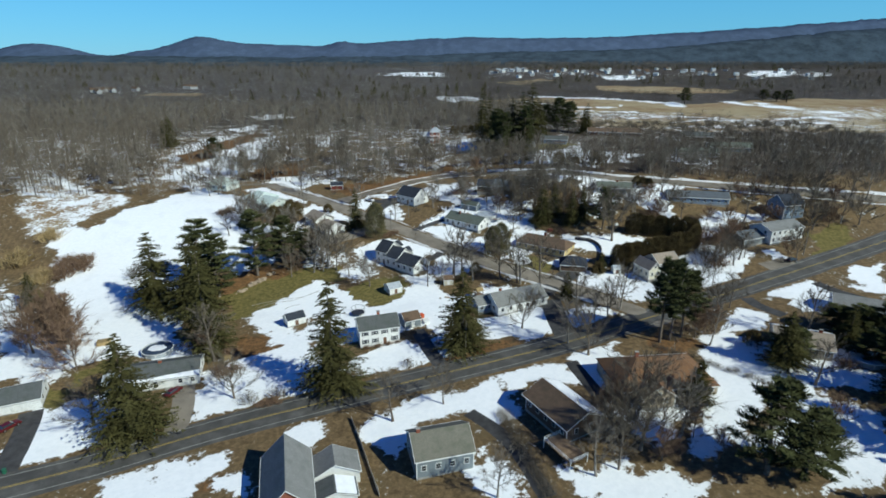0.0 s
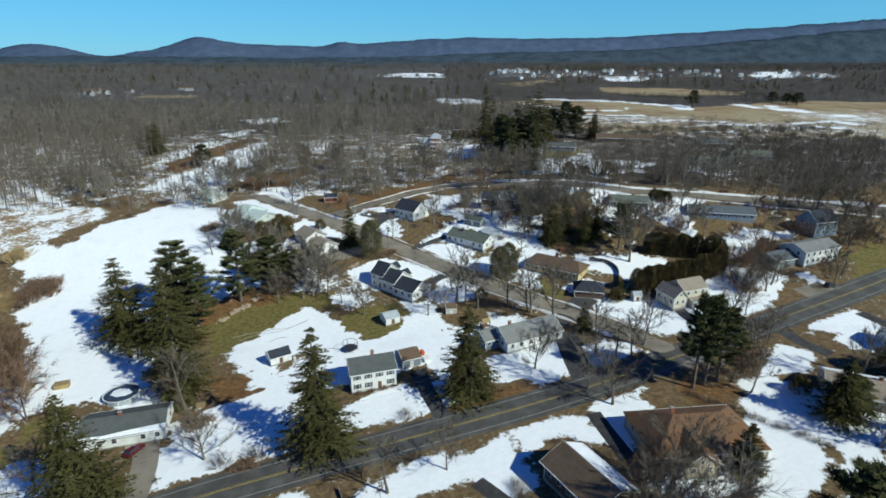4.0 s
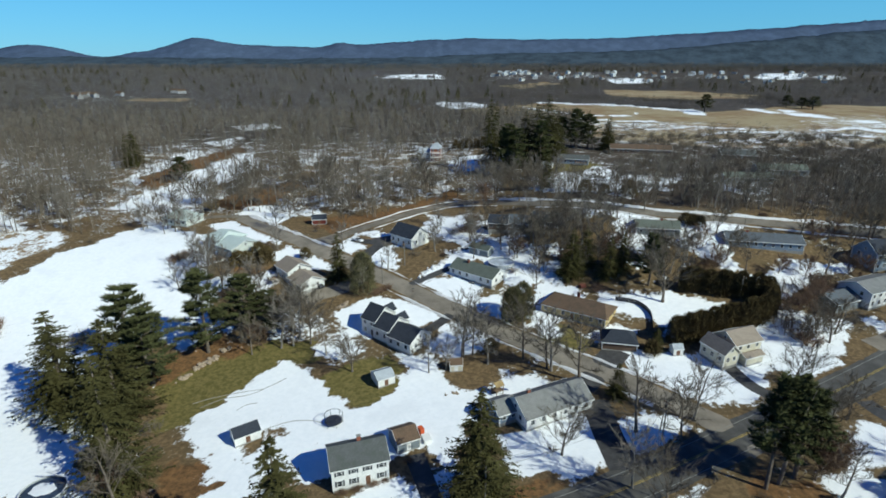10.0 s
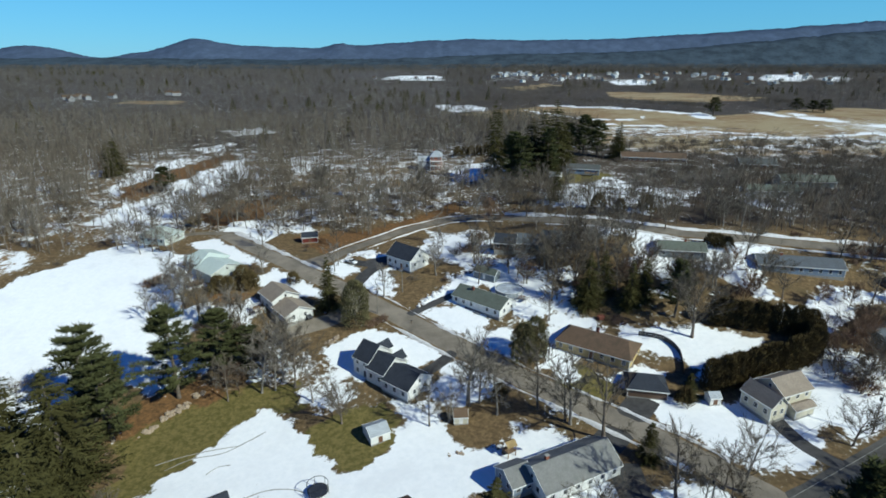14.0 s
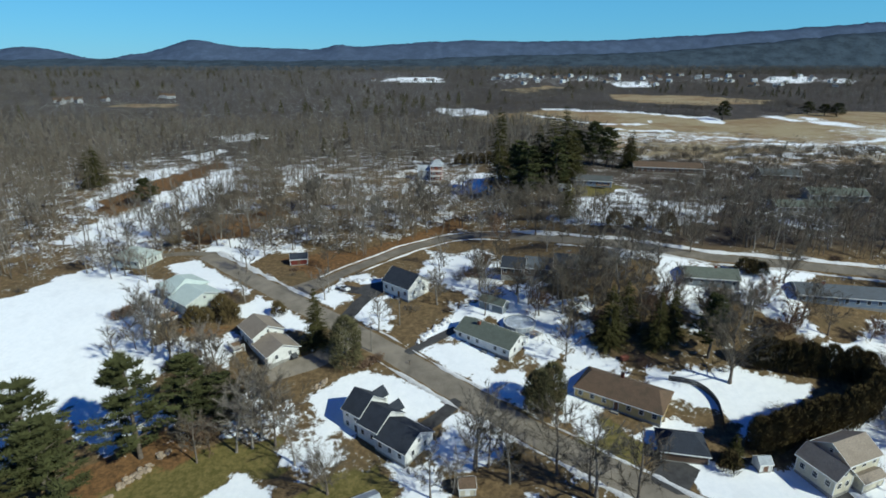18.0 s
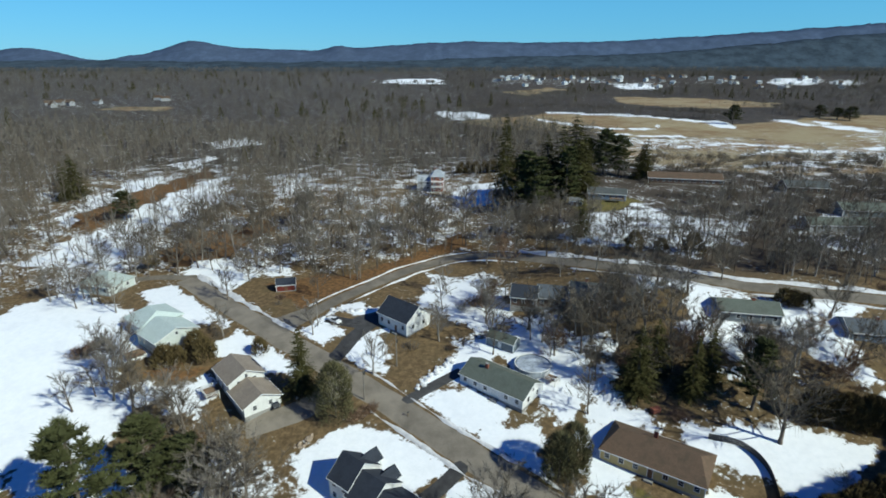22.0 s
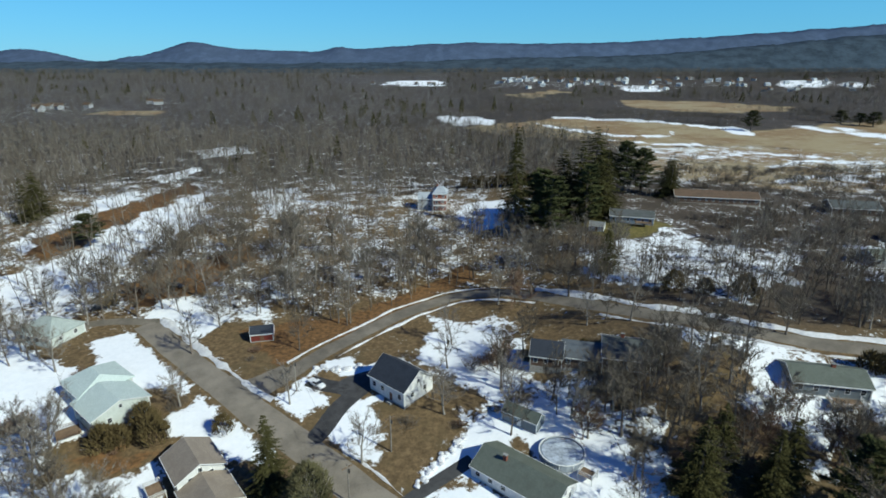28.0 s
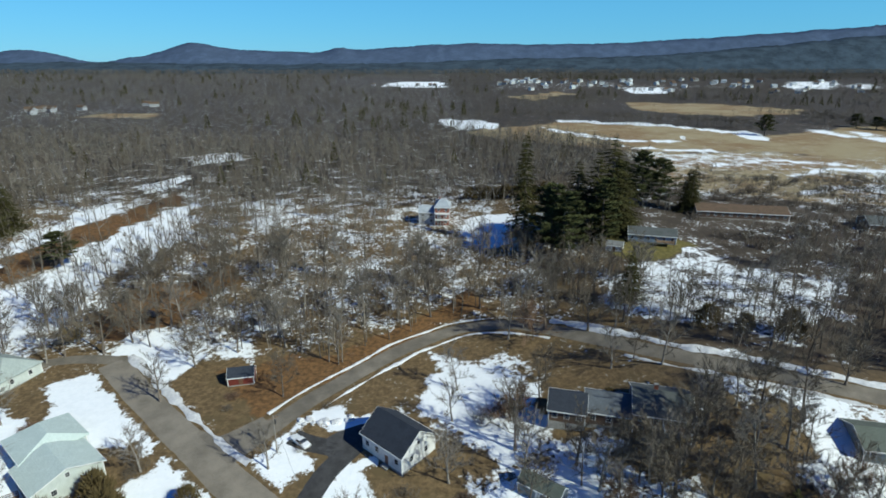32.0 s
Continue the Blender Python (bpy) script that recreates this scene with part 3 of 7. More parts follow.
patch("thin", (-85, 309), (-73, 322), (-57, 294), (-59, 280), (-73, 286), (-80, 294))
patch("snow", (-66, 288), (-63, 293), (-56, 290), (-54, 280), (-59, 278))
patch("snow", (6, 211), (9, 216), (16, 220), (20, 216), (18, 206), (12, 207))
patch("snow", (24, 205), (28, 212), (32, 215), (31, 208), (32, 202), (34, 198), (31, 194), (25, 197))
patch("snow", (32, 218), (42, 221), (47, 217), (37, 214))
patch("snow", (87, 248), (99, 257), (110, 256), (106, 244), (98, 236), (98, 226), (94, 227), (90, 232), (83, 236))
patch("rust", (-81, 180), (-76, 186), (-72, 190), (-58, 199), (-55, 197), (-68, 190), (-77, 176))
patch("green", (-78, 175), (-72, 182), (-67, 189), (-59, 195), (-44, 196), (-36, 189), (-45, 186), (-51, 180), (-60, 175), (-64, 170), (-61, 161), (-73, 162))
patch("green", (-33, 175), (-31, 185), (-28, 186), (-15, 188), (-15, 178), (-15, 172), (-20, 169), (-28, 170))
patch("bare", (-3, 177), (-2, 183), (7, 185), (18, 180), (13, 176), (6, 174))
patch("snow", (33, 153), (40, 150), (45, 159), (49, 162), (55, 159), (50, 152), (43, 148))
patch("snow", (90, 201), (97, 203), (97, 191), (107, 183), (98, 175), (89, 173), (86, 187))
patch("snow", (84, 147), (94, 150), (95, 145), (85, 138), (81, 140))
patch("snow", (73, 138), (78, 139), (85, 128), (80, 126), (75, 128), (72, 132))
patch("snow", (70, 126), (74, 127), (82, 118), (80, 116), (74, 116))
patch("snow", (67, 120), (71, 121), (73, 116), (68, 117))
patch("snow", (35, 131), (43, 133), (48, 131), (50, 128), (39, 122), (37, 118), (35, 126))
patch("snow", (-70, 84), (-70, 88), (-61, 91), (-53, 95), (-44, 97), (-46, 91), (-52, 88), (-52, 84))
patch("rust", (-51, 84), (-50, 88), (-44, 91), (-46, 85), (-44, 83))
patch("snow", (-45, 83), (-45, 88), (-38, 85), (-37, 83))
patch("snow", (-37, 104), (-29, 104), (-26, 99), (-27, 97), (-34, 98))
patch("snow", (-17, 108), (-11, 105), (-6, 105), (-6, 102), (-13, 99))
patch("snow", (-6, 112), (-2, 114), (2, 107), (-2, 105), (-5, 105))
patch("snow", (2, 111), (8, 119), (16, 116), (15, 108), (11, 104), (6, 107))
patch("snow", (17, 123), (27, 129), (27, 122), (21, 115), (16, 115))
patch("snow", (5, 87), (11, 94), (14, 88), (15, 81), (8, 81), (6, 84))
patch("snow", (35, 132), (44, 136), (46, 129), (41, 126), (38, 120))
patch("snow", (43, 114), (51, 111), (52, 100), (47, 96), (45, 101))
patch("snow", (73, 140), (80, 140), (86, 130), (93, 124), (107, 128), (107, 117), (99, 110), (91, 110), (82, 116), (69, 124))
patch("snow", (63, 110), (70, 113), (75, 109), (66, 100), (54, 91), (54, 96))
patch("snow", (57, 91), (73, 96), (83, 93), (75, 82), (69, 82), (72, 90))
patch("snow", (82, 147), (92, 154), (99, 150), (89, 141), (79, 139))
patch("snow", (111, 160), (128, 172), (129, 162), (119, 153), (112, 153))
patch("snow", (24, 85), (31, 84), (34, 80), (23, 80))
patch("snow", (35, 88), (45, 85), (46, 79), (35, 80))
patch("snow", (91.6, 203), (105.7, 204), (115, 196), (111, 186), (95.6, 173), (85, 187))
patch("snow", (122, 195.5), (130, 197.5), (132, 192.5), (126, 192))
patch("green", (149.8, 215), (172, 221), (166, 206), (138, 193), (146, 207))
patch("rust", (57, 138), (66, 140), (71, 136), (64, 129), (55, 131))
patch("rust", (-85.8, 188.1), (-75.2, 198.3), (-60.9, 201.8), (-57.4, 196.5), (-69.8, 188.1), (-78.6, 178.9))
patch("rust", (-64.1, 149.5), (-58.5, 150.9), (-50.2, 140.2), (-55.1, 138.2), (-61.4, 142.2))
patch("snow", (-97, 273), (-101, 280), (-96, 288), (-85, 282.5), (-69, 264.5), (-70, 260), (-78, 263.5), (-91, 274))
patch("snow", (-39.5, 268.3), (-36.7, 271.4), (-27.5, 267.5), (-28, 265.5), (-34, 267))
patch("bare", (-36.5, 265), (-27.5, 263), (-29, 257), (-34.2, 247), (-37, 248.5), (-34.5, 255), (-35.8, 260.5))
patch("green", (-106, 123), (-97, 124), (-93, 117), (-102, 113))
patch("bare", (-47.5, 262.5), (-42, 265), (-37.5, 262.8), (-39.8, 267.6), (-45.5, 269.5))
patch("snow", (-97.4, 272.2), (-97.5, 279.1), (-95.5, 287.6), (-91.2, 286.7), (-79.1, 276.4), (-66.8, 263.3), (-67.4, 258.8), (-71.2, 258.2), (-80.8, 264.7), (-84.8, 267.5), (-92.5, 267.5))
patch("bare", (-90.5, 241.1), (-77.7, 239.9), (-68.7, 244.7), (-65.6, 241.0), (-70.7, 237.0), (-74.6, 233.1), (-85.0, 232.5))
patch("rust", (-81.0, 237.0), (-75.4, 239.4), (-68.4, 243.3), (-66.7, 241.1), (-71.8, 237.8), (-76.0, 234.2))
patch("bare", (-74.9, 284.8), (-70.8, 296.9), (-63.6, 296.9), (-52.0, 284.8), (-46.7, 275.5), (-53.2, 267.5), (-59.7, 269.0))
patch("snow", (-65.2, 249.9), (-59.4, 256.9), (-55.2, 254.0), (-56.6, 247.3), (-62.3, 246.9))
patch("snow", (-56.6, 242.6), (-52.4, 248.2), (-46.5, 246.2), (-45.3, 239.8), (-49.4, 237.4), (-54.5, 240.0))
patch("rust", (-116.5, 320.7), (-113.2, 330.3), (-103.2, 340.7), (-94.4, 331.8), (-97.9, 318.1), (-101.2, 315.5), (-107.7, 310.6))
patch("snow", (-94.4, 299.1), (-91.7, 309.4), (-82.6, 305.9), (-77.1, 294.8), (-78.6, 286.7), (-85.3, 290.6))



def inside_distance(x, y, poly):
    """Signed distance to an outline, positive inside."""
    d, odd = np.full(x.shape, 1e9), np.zeros(x.shape, bool)
    for i in range(len(poly)):
        (ax, ay), (bx, by) = poly[i - 1], poly[i]
        ex, ey = bx - ax, by - ay
        t = np.clip(((x - ax) * ex + (y - ay) * ey) / (ex * ex + ey * ey + 1e-9), 0, 1)
        d = np.minimum(d, np.hypot(x - ax - t * ex, y - ay - t * ey))
        cross = ((ay > y) != (by > y)) & (x < ex * (y - ay) / (ey if abs(ey) > 1e-9 else 1e-9) + ax)
        odd ^= cross
    return np.where(odd, d, -d)


def spread(lo, hi, fine_lo, fine_hi, cell, grow=1.13, back=1.13):
    mid = list(np.arange(fine_lo, fine_hi + cell / 2, cell))
    up, s = [], cell
    while (up[-1] if up else mid[-1]) < hi:
        s *= grow
        up.append((up[-1] if up else mid[-1]) + s)
    dn, s = [], cell
    while (dn[-1] if dn else mid[0]) > lo:
        s *= back
        dn.append((dn[-1] if dn else mid[0]) - s)
    return np.array(dn[::-1] + mid + up)


def build_ground():
    xs, ys = spread(-4900, 4900, -190, 190, 1.5, 1.075, 1.075), spread(-900, 4900, 66, 420, 1.5, 1.055)
    X, Y = np.meshgrid(xs, ys)
    x, y = X.ravel(), Y.ravel()
    z = ground_z(x, y)
    # ragged outlines for the patches of cover
    wx = x + 2.2 * np.sin(0.21 * y + 1.3 * np.sin(0.13 * x)) + 1.1 * np.sin(0.63 * y + 0.37 * x + 1) + 0.6 * np.sin(1.37 * y - 0.9 * x)
    wy = y + 2.2 * np.sin(0.19 * x + 1.7 * np.sin(0.11 * y)) + 1.1 * np.sin(0.57 * x - 0.41 * y + 2) + 0.6 * np.sin(1.21 * x + 1.1 * y)
    far_off = ramp(430, 700, y)
    wx, wy = wx + far_off * (9 * np.sin(0.031 * y + 0.8) + 5 * np.sin(0.083 * x + 0.05 * y)), wy + far_off * (8 * np.sin(0.027 * x) + 5 * np.sin(0.071 * x + 1.7))
    # wooded default: thin patchy snow beyond the lanes; bare yards before them
    woods = ramp(300, 330, y + 0.25 * np.clip(-x, 0, 120))
    snow = -0.48 + (0.38 - 0.22 * ramp(10, 40, x)) * woods - 0.28 * ramp(430, 560, y)
    green, rust, tan = np.zeros_like(x), 0.18 * woods, np.zeros_like(x)
    litter = np.maximum(ramp(400, 520, y), np.maximum(0.6 * woods * ramp(20, 60, x), 0.85 * ramp(30, 70, x) * ramp(258, 280, y)))
    for kind, poly in PATCHES:
        sd = inside_distance(wx, wy, poly)
        if kind == "snow":
            snow = np.maximum(snow, np.clip(0.35 + sd / 2.2, -1.1, 0.88 + 0.5 * ramp(6, 14, sd)))
        elif kind == "thin":
            snow = np.maximum(snow, np.where(sd > 0, 0.12, -1.1))
        elif kind == "bare":
            snow = np.minimum(snow, np.clip(-0.25 - sd / 2.0, -0.9, 1.5))
        elif kind == "faint":
            snow = np.where(sd > 0, 0.02, snow)
            tan = np.maximum(tan, 0.8 * ramp(-8, 8, sd))
        elif kind == "green":
            green = np.maximum(green, ramp(-2, 2, sd))
            snow = np.minimum(snow, np.clip(-sd / 1.5, -1.1, 1.5))
        elif kind == "rust":
            rust = np.maximum(rust, ramp(-3, 3, sd))
            snow = np.minimum(snow, np.where(sd > 0, -0.7, 1.5))
        elif kind == "tan":
            tan = np.maximum(tan, ramp(-8, 8, sd))
            snow = np.where(sd > 0, -0.75, snow)
        elif kind == "marsh":
            tan = np.maximum(tan, 0.75 * ramp(-8, 8, sd))
            snow = np.where(sd > 0, -0.2 - 0.22 * np.sin(x / 37) * np.sin(y / 29 + 1), snow)
        elif kind == "glade":
            snow = np.where(sd > 0, np.maximum(snow, -0.3), snow)
        elif kind == "farsnow":
            snow = np.where(sd > -6, np.maximum(snow, np.clip(0.4 + sd / 5, -0.4, 1.2)), snow)
        elif kind == "streak":
            snow = np.where(sd > -4, np.maximum(snow, np.clip(0.35 + sd / 4, -0.8, 0.8)), snow)
    for line, half in LINES:
        snow = np.minimum(snow, np.clip((near_line(x, y, line) - half - 1.0) / 2.0, -1.1, 1.5))
    litter = np.minimum(litter, 1 - green)
    nx, ny = len(xs), len(ys)
    i = np.arange(nx * ny).reshape(ny, nx)
    a, b, c, d = i[:-1, :-1].ravel(), i[:-1, 1:].ravel(), i[1:, 1:].ravel(), i[1:, :-1].ravel()
    tris = np.concatenate([np.stack([a, b, c], 1), np.stack([a, c, d], 1)])
    ob = fast_mesh("ground", np.stack([x, y, z], 1), tris, LAND)
    for n, v in (("snow", snow), ("green", green), ("rust", rust), ("tan", tan), ("litter", litter)):
        ob.data.attributes.new(n, "FLOAT", "POINT").data.foreach_set("value", v.astype(np.float32))
    ob.data.shade_smooth()
    tagged(ob, "brown winter lawns and woodland floor half covered in melting snow", "ground", kind="structure")


build_ground()


def ribbon(name, line, left, right, lift, material, label, category, kind="structure", wobble=0.0, parent=None):
    """A strip of road surface lying on the land."""
    rng = np.random.default_rng(len(line))
    cols = np.linspace(left, right, 5)
    verts = []
    for k, o in enumerate(cols):
        w = wobble * rng.normal(0, 1, len(line)) if k in (0, 4) else 0 * line[:, 0]
        w = np.convolve(w, np.ones(3) / 3, "same")
        p = offset_line(line, o + w)
        verts.append(np.stack([p[:, 0], p[:, 1], ground_z(p[:, 0], p[:, 1]) + lift - (0.1 if k in (0, 4) else 0)], 1))
    n = len(line)
    v = np.concatenate(verts)
    tris = []
    for k in range(4):
        for j in range(n - 1):
            q = (k * n + j, (k + 1) * n + j, (k + 1) * n + j + 1, k * n + j + 1)
            tris += [(q[0], q[1], q[2]), (q[0], q[2], q[3])]
    ob = fast_mesh(name, v, tris, material, parent)
    if parent is None:
        tagged(ob, label, category, kind=kind)
    return ob


road = ribbon("road", MAIN, 5.0, -5.0, 0.1, ASPHALT, "grey two-lane asphalt road with worn shoulders", "road", wobble=0.2)
ribbon("centre_line", MAIN, 0.3, 0.08, 0.125, YELLOW, "", "", parent=road)
ribbon("centre_line", MAIN, -0.08, -0.3, 0.125, YELLOW, "", "", parent=road)
ribbon("edge_line", MAIN, 3.7, 3.58, 0.122, WHITELINE, "", "", parent=road)
ribbon("edge_line", MAIN, -3.58, -3.7, 0.122, WHITELINE, "", "", parent=road)
ribbon("side_street", SIDE, 3.8, -3.8, 0.085, LANE, "worn pale grey asphalt side street", "road", wobble=0.2)
ribbon("curved_lane", CURVE, 3.0, -3.0, 0.07, LANE, "curving grey asphalt lane edged with snow", "road", wobble=0.2)

ribbon("road_apron", smooth_line([(-61, 262), (-53, 260), (-44.5, 267)], 1.0), 4.6, -4.6, 0.055, LANE, "worn asphalt flare where the lane meets the street", "road", wobble=0.15)


def drive(pts, half, label="dark asphalt driveway beside a house", material=DRIVE):
    return ribbon("driveway", smooth_line(pts), half, -half, 0.06, material, label, "driveway", wobble=0.15)


def bank(line, off, wide, high, a=0.0, b=1.0, seed=0, full=0.0):
    """A ploughed ridge of snow along a road edge, broken here and there."""
    rng = np.random.default_rng(seed)
    n0 = len(line)
    line = smooth_line(line[int(a * n0):max(int(b * n0), int(a * n0) + 3)], 0.9)
    n = len(line)

    def wave(size):
        return np.interp(np.arange(n), np.arange(0, n + size, size), rng.random(len(np.arange(0, n + size, size))))
    amp = np.clip(0.45 * wave(14) + 0.65 * wave(5) + 0.4 * wave(2) - 0.36 + full, 0.0, 1)
    sway = 0.9 * (wave(7) - 0.35)
    rows, cols = [], 6
    for k in range(cols):
        u = k / (cols - 1)
        p = offset_line(line, off + ((u - 0.5) * wide * (0.06 + 1.5 * amp) + sway) * np.sign(off))
        h = math.sin(math.pi * u) * high * amp * (0.6 + 0.8 * rng.random(n)) - 0.05 * (k in (0, cols - 1))
        rows.append(np.stack([p[:, 0], p[:, 1], ground_z(p[:, 0], p[:, 1]) + 0.03 + h], 1))
    v, tris = np.concatenate(rows), []
    for k in range(cols - 1):
        for j in range(n - 1):
            q = (k * n + j, (k + 1) * n + j, (k + 1) * n + j + 1, k * n + j + 1)
            tris += [(q[0], q[1], q[2]), (q[0], q[2], q[3])]
    ob = fast_mesh("snow_bank", v, tris, BANK)
    ob.data.shade_smooth()
    return tagged(ob, "ridge of ploughed dirty snow along the lane", "snow bank", "snow banks", "stuff")


bank(CURVE, 4.2, 2.4, 0.7, 0.3, 1.0, 1, 0.22)
bank(CURVE, 3.7, 1.1, 0.4, 0.05, 0.3, 7, 0.04)
bank(CURVE, -4.2, 1.8, 0.4, 0.08, 0.32, 2, -0.1)
bank(CURVE, -3.9, 1.6, 0.5, 0.38, 0.98, 3)
bank(SIDE, 4.3, 1.5, 0.45, 0.12, 0.55, 4)
bank(SIDE, -4.4, 1.3, 0.4, 0.1, 0.62, 5)
bank(SIDE, -4.6, 2.3, 0.6, 0.72, 1.0, 6, 0.15)


# ---- distant hills ----
def build_hills():
    rng = np.random.default_rng(5)
    for name, dist, deep, crest in (
        ("hills_near", 3900, 420, lambda u: 4 + 34 * ramp(-0.1, 0.25, u) + 146 * ramp(0.2, 0.85, u) + 5 * np.sin(9 * u + 1)),
        ("hills_far", 4500, 450, lambda u: 1.233 * (22 + 10 * np.sin(5 * u + 2.5) + 88 * ramp(-0.2, 0.05, u) + 135 * ramp(0.1, 0.95, u) + 48 * np.exp(-((u + 0.42) / 0.05) ** 2)
            + 48 * np.exp(-((u + 0.36) / 0.16) ** 2) + 66 * np.exp(-((u + 0.70) / 0.075) ** 2) - 20 * np.exp(-((u + 0.58) / 0.05) ** 2) + 22 * np.exp(-((u + 0.175) / 0.02) ** 2) + 26 * np.exp(-((u + 0.13) / 0.09) ** 2)))):
        us = np.linspace(-1.05, 1.05, 420)
        rows = []
        for k, f in enumerate((0.0, 0.35, 0.7, 1.0, 1.15)):
            yy = dist - deep * (1 - f)
            h = 8 + (52 + crest(us)) * (0.0, 0.45, 0.85, 1.0, 0.6)[k]
            h = h + (rng.normal(0, 1.4, len(us)) + 2.5 * np.interp(us, np.linspace(-1.1, 1.1, 90), rng.normal(0, 1, 90))) * (k > 0)
            rows.append(np.stack([us * yy, np.full(len(us), yy), h], 1))
        n, tris = len(us), []
        for k in range(4):
            for j in range(n - 1):
                q = (k * n + j, k * n + j + 1, (k + 1) * n + j + 1, (k + 1) * n + j)
                tris += [(q[0], q[1], q[2]), (q[0], q[2], q[3])]
        ob = fast_mesh("backdrop", np.concatenate(rows), tris, HAZYHILL if name == "hills_far" else HAZYNEARHILL)
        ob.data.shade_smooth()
        tagged(ob, "long wooded hills along the horizon, blue air haze in their colour", "hills", kind="structure")


build_hills()


# ---- houses ----
WALLS = {n: siding(n + "_siding", c) for n, c in dict(white=(0.74, 0.74, 0.72), cream=(0.62, 0.58, 0.46), tan=(0.42, 0.35, 0.26), brown=(0.13, 0.085, 0.06), grey=(0.36, 0.37, 0.38),
         blue=(0.22, 0.28, 0.36), pale=(0.58, 0.62, 0.58), red=(0.16, 0.035, 0.025), slate=(0.2, 0.23, 0.25), yellow=(0.55, 0.43, 0.2)).items()}
ROOFS = {n: shingle(n + "_shingle", c, m) for n, c, m in (("charcoal", (0.105, 0.11, 0.11), (0.075, 0.085, 0.075)), ("grey", (0.215, 0.215, 0.21), (0.15, 0.155, 0.145)), ("navy", (0.04, 0.046, 0.06), None),
         ("brown", (0.14, 0.094, 0.064), (0.085, 0.065, 0.045)), ("tan", (0.3, 0.25, 0.2), (0.23, 0.19, 0.15)), ("mint", (0.53, 0.6, 0.565), (0.45, 0.52, 0.49)), ("orange", (0.195, 0.106, 0.055), (0.12, 0.075, 0.05)), ("green", (0.135, 0.15, 0.125), (0.1, 0.11, 0.09)),
         ("olive", (0.17, 0.16, 0.13), (0.11, 0.115, 0.085)), ("light", (0.4, 0.43, 0.46), None), ("sage", (0.36, 0.4, 0.375), (0.28, 0.31, 0.285)), ("slate", (0.115, 0.128, 0.145), (0.09, 0.095, 0.1)))}
DOOR = {n: mottled(n + "_door", c, 1, 0.15, 0.5) for n, c in dict(red=(0.3, 0.03, 0.03), white=(0.7, 0.7, 0.68), brown=(0.15, 0.08, 0.05), black=(0.04, 0.04, 0.045)).items()}
SHUTTER = mottled("shutter_paint", (0.045, 0.05, 0.06), 1, 0.2, 0.6)
SPOTS = []


def window(house, x, y, z, w, h, face, shutters=False):
    """A window in a wall: face f, b (along x) or l, r (gable ends)."""
    def put(name, a0, a1, d0, d1, z0, z1, mat, parent):
        s = 1 if face in "br" else -1
        lo, hi = sorted((s * d0, s * d1))
        dims = (x + a0, x + a1, y + lo, y + hi, z0, z1) if face in "fb" else (x + lo, x + hi, y + a0, y + a1, z0, z1)
        return boxed(name, dims, mat, parent)
    win = put("window", -w / 2 - 0.09, w / 2 + 0.09, -0.03, 0.045, z - 0.09, z + h + 0.09, TRIM, house)
    for k in (0, 1):
        put("pane", -w / 2, w / 2, 0.05, 0.062, z + k * h / 2 + 0.03, z + (k + 1) * h / 2 - 0.03, GLASS, win)
    if shutters:
        for s in (-1, 1):
            c = s * (w / 2 + 0.3)
            put("shutter", c - 0.19, c + 0.19, -0.01, 0.06, z - 0.05, z + h + 0.05, SHUTTER, house)


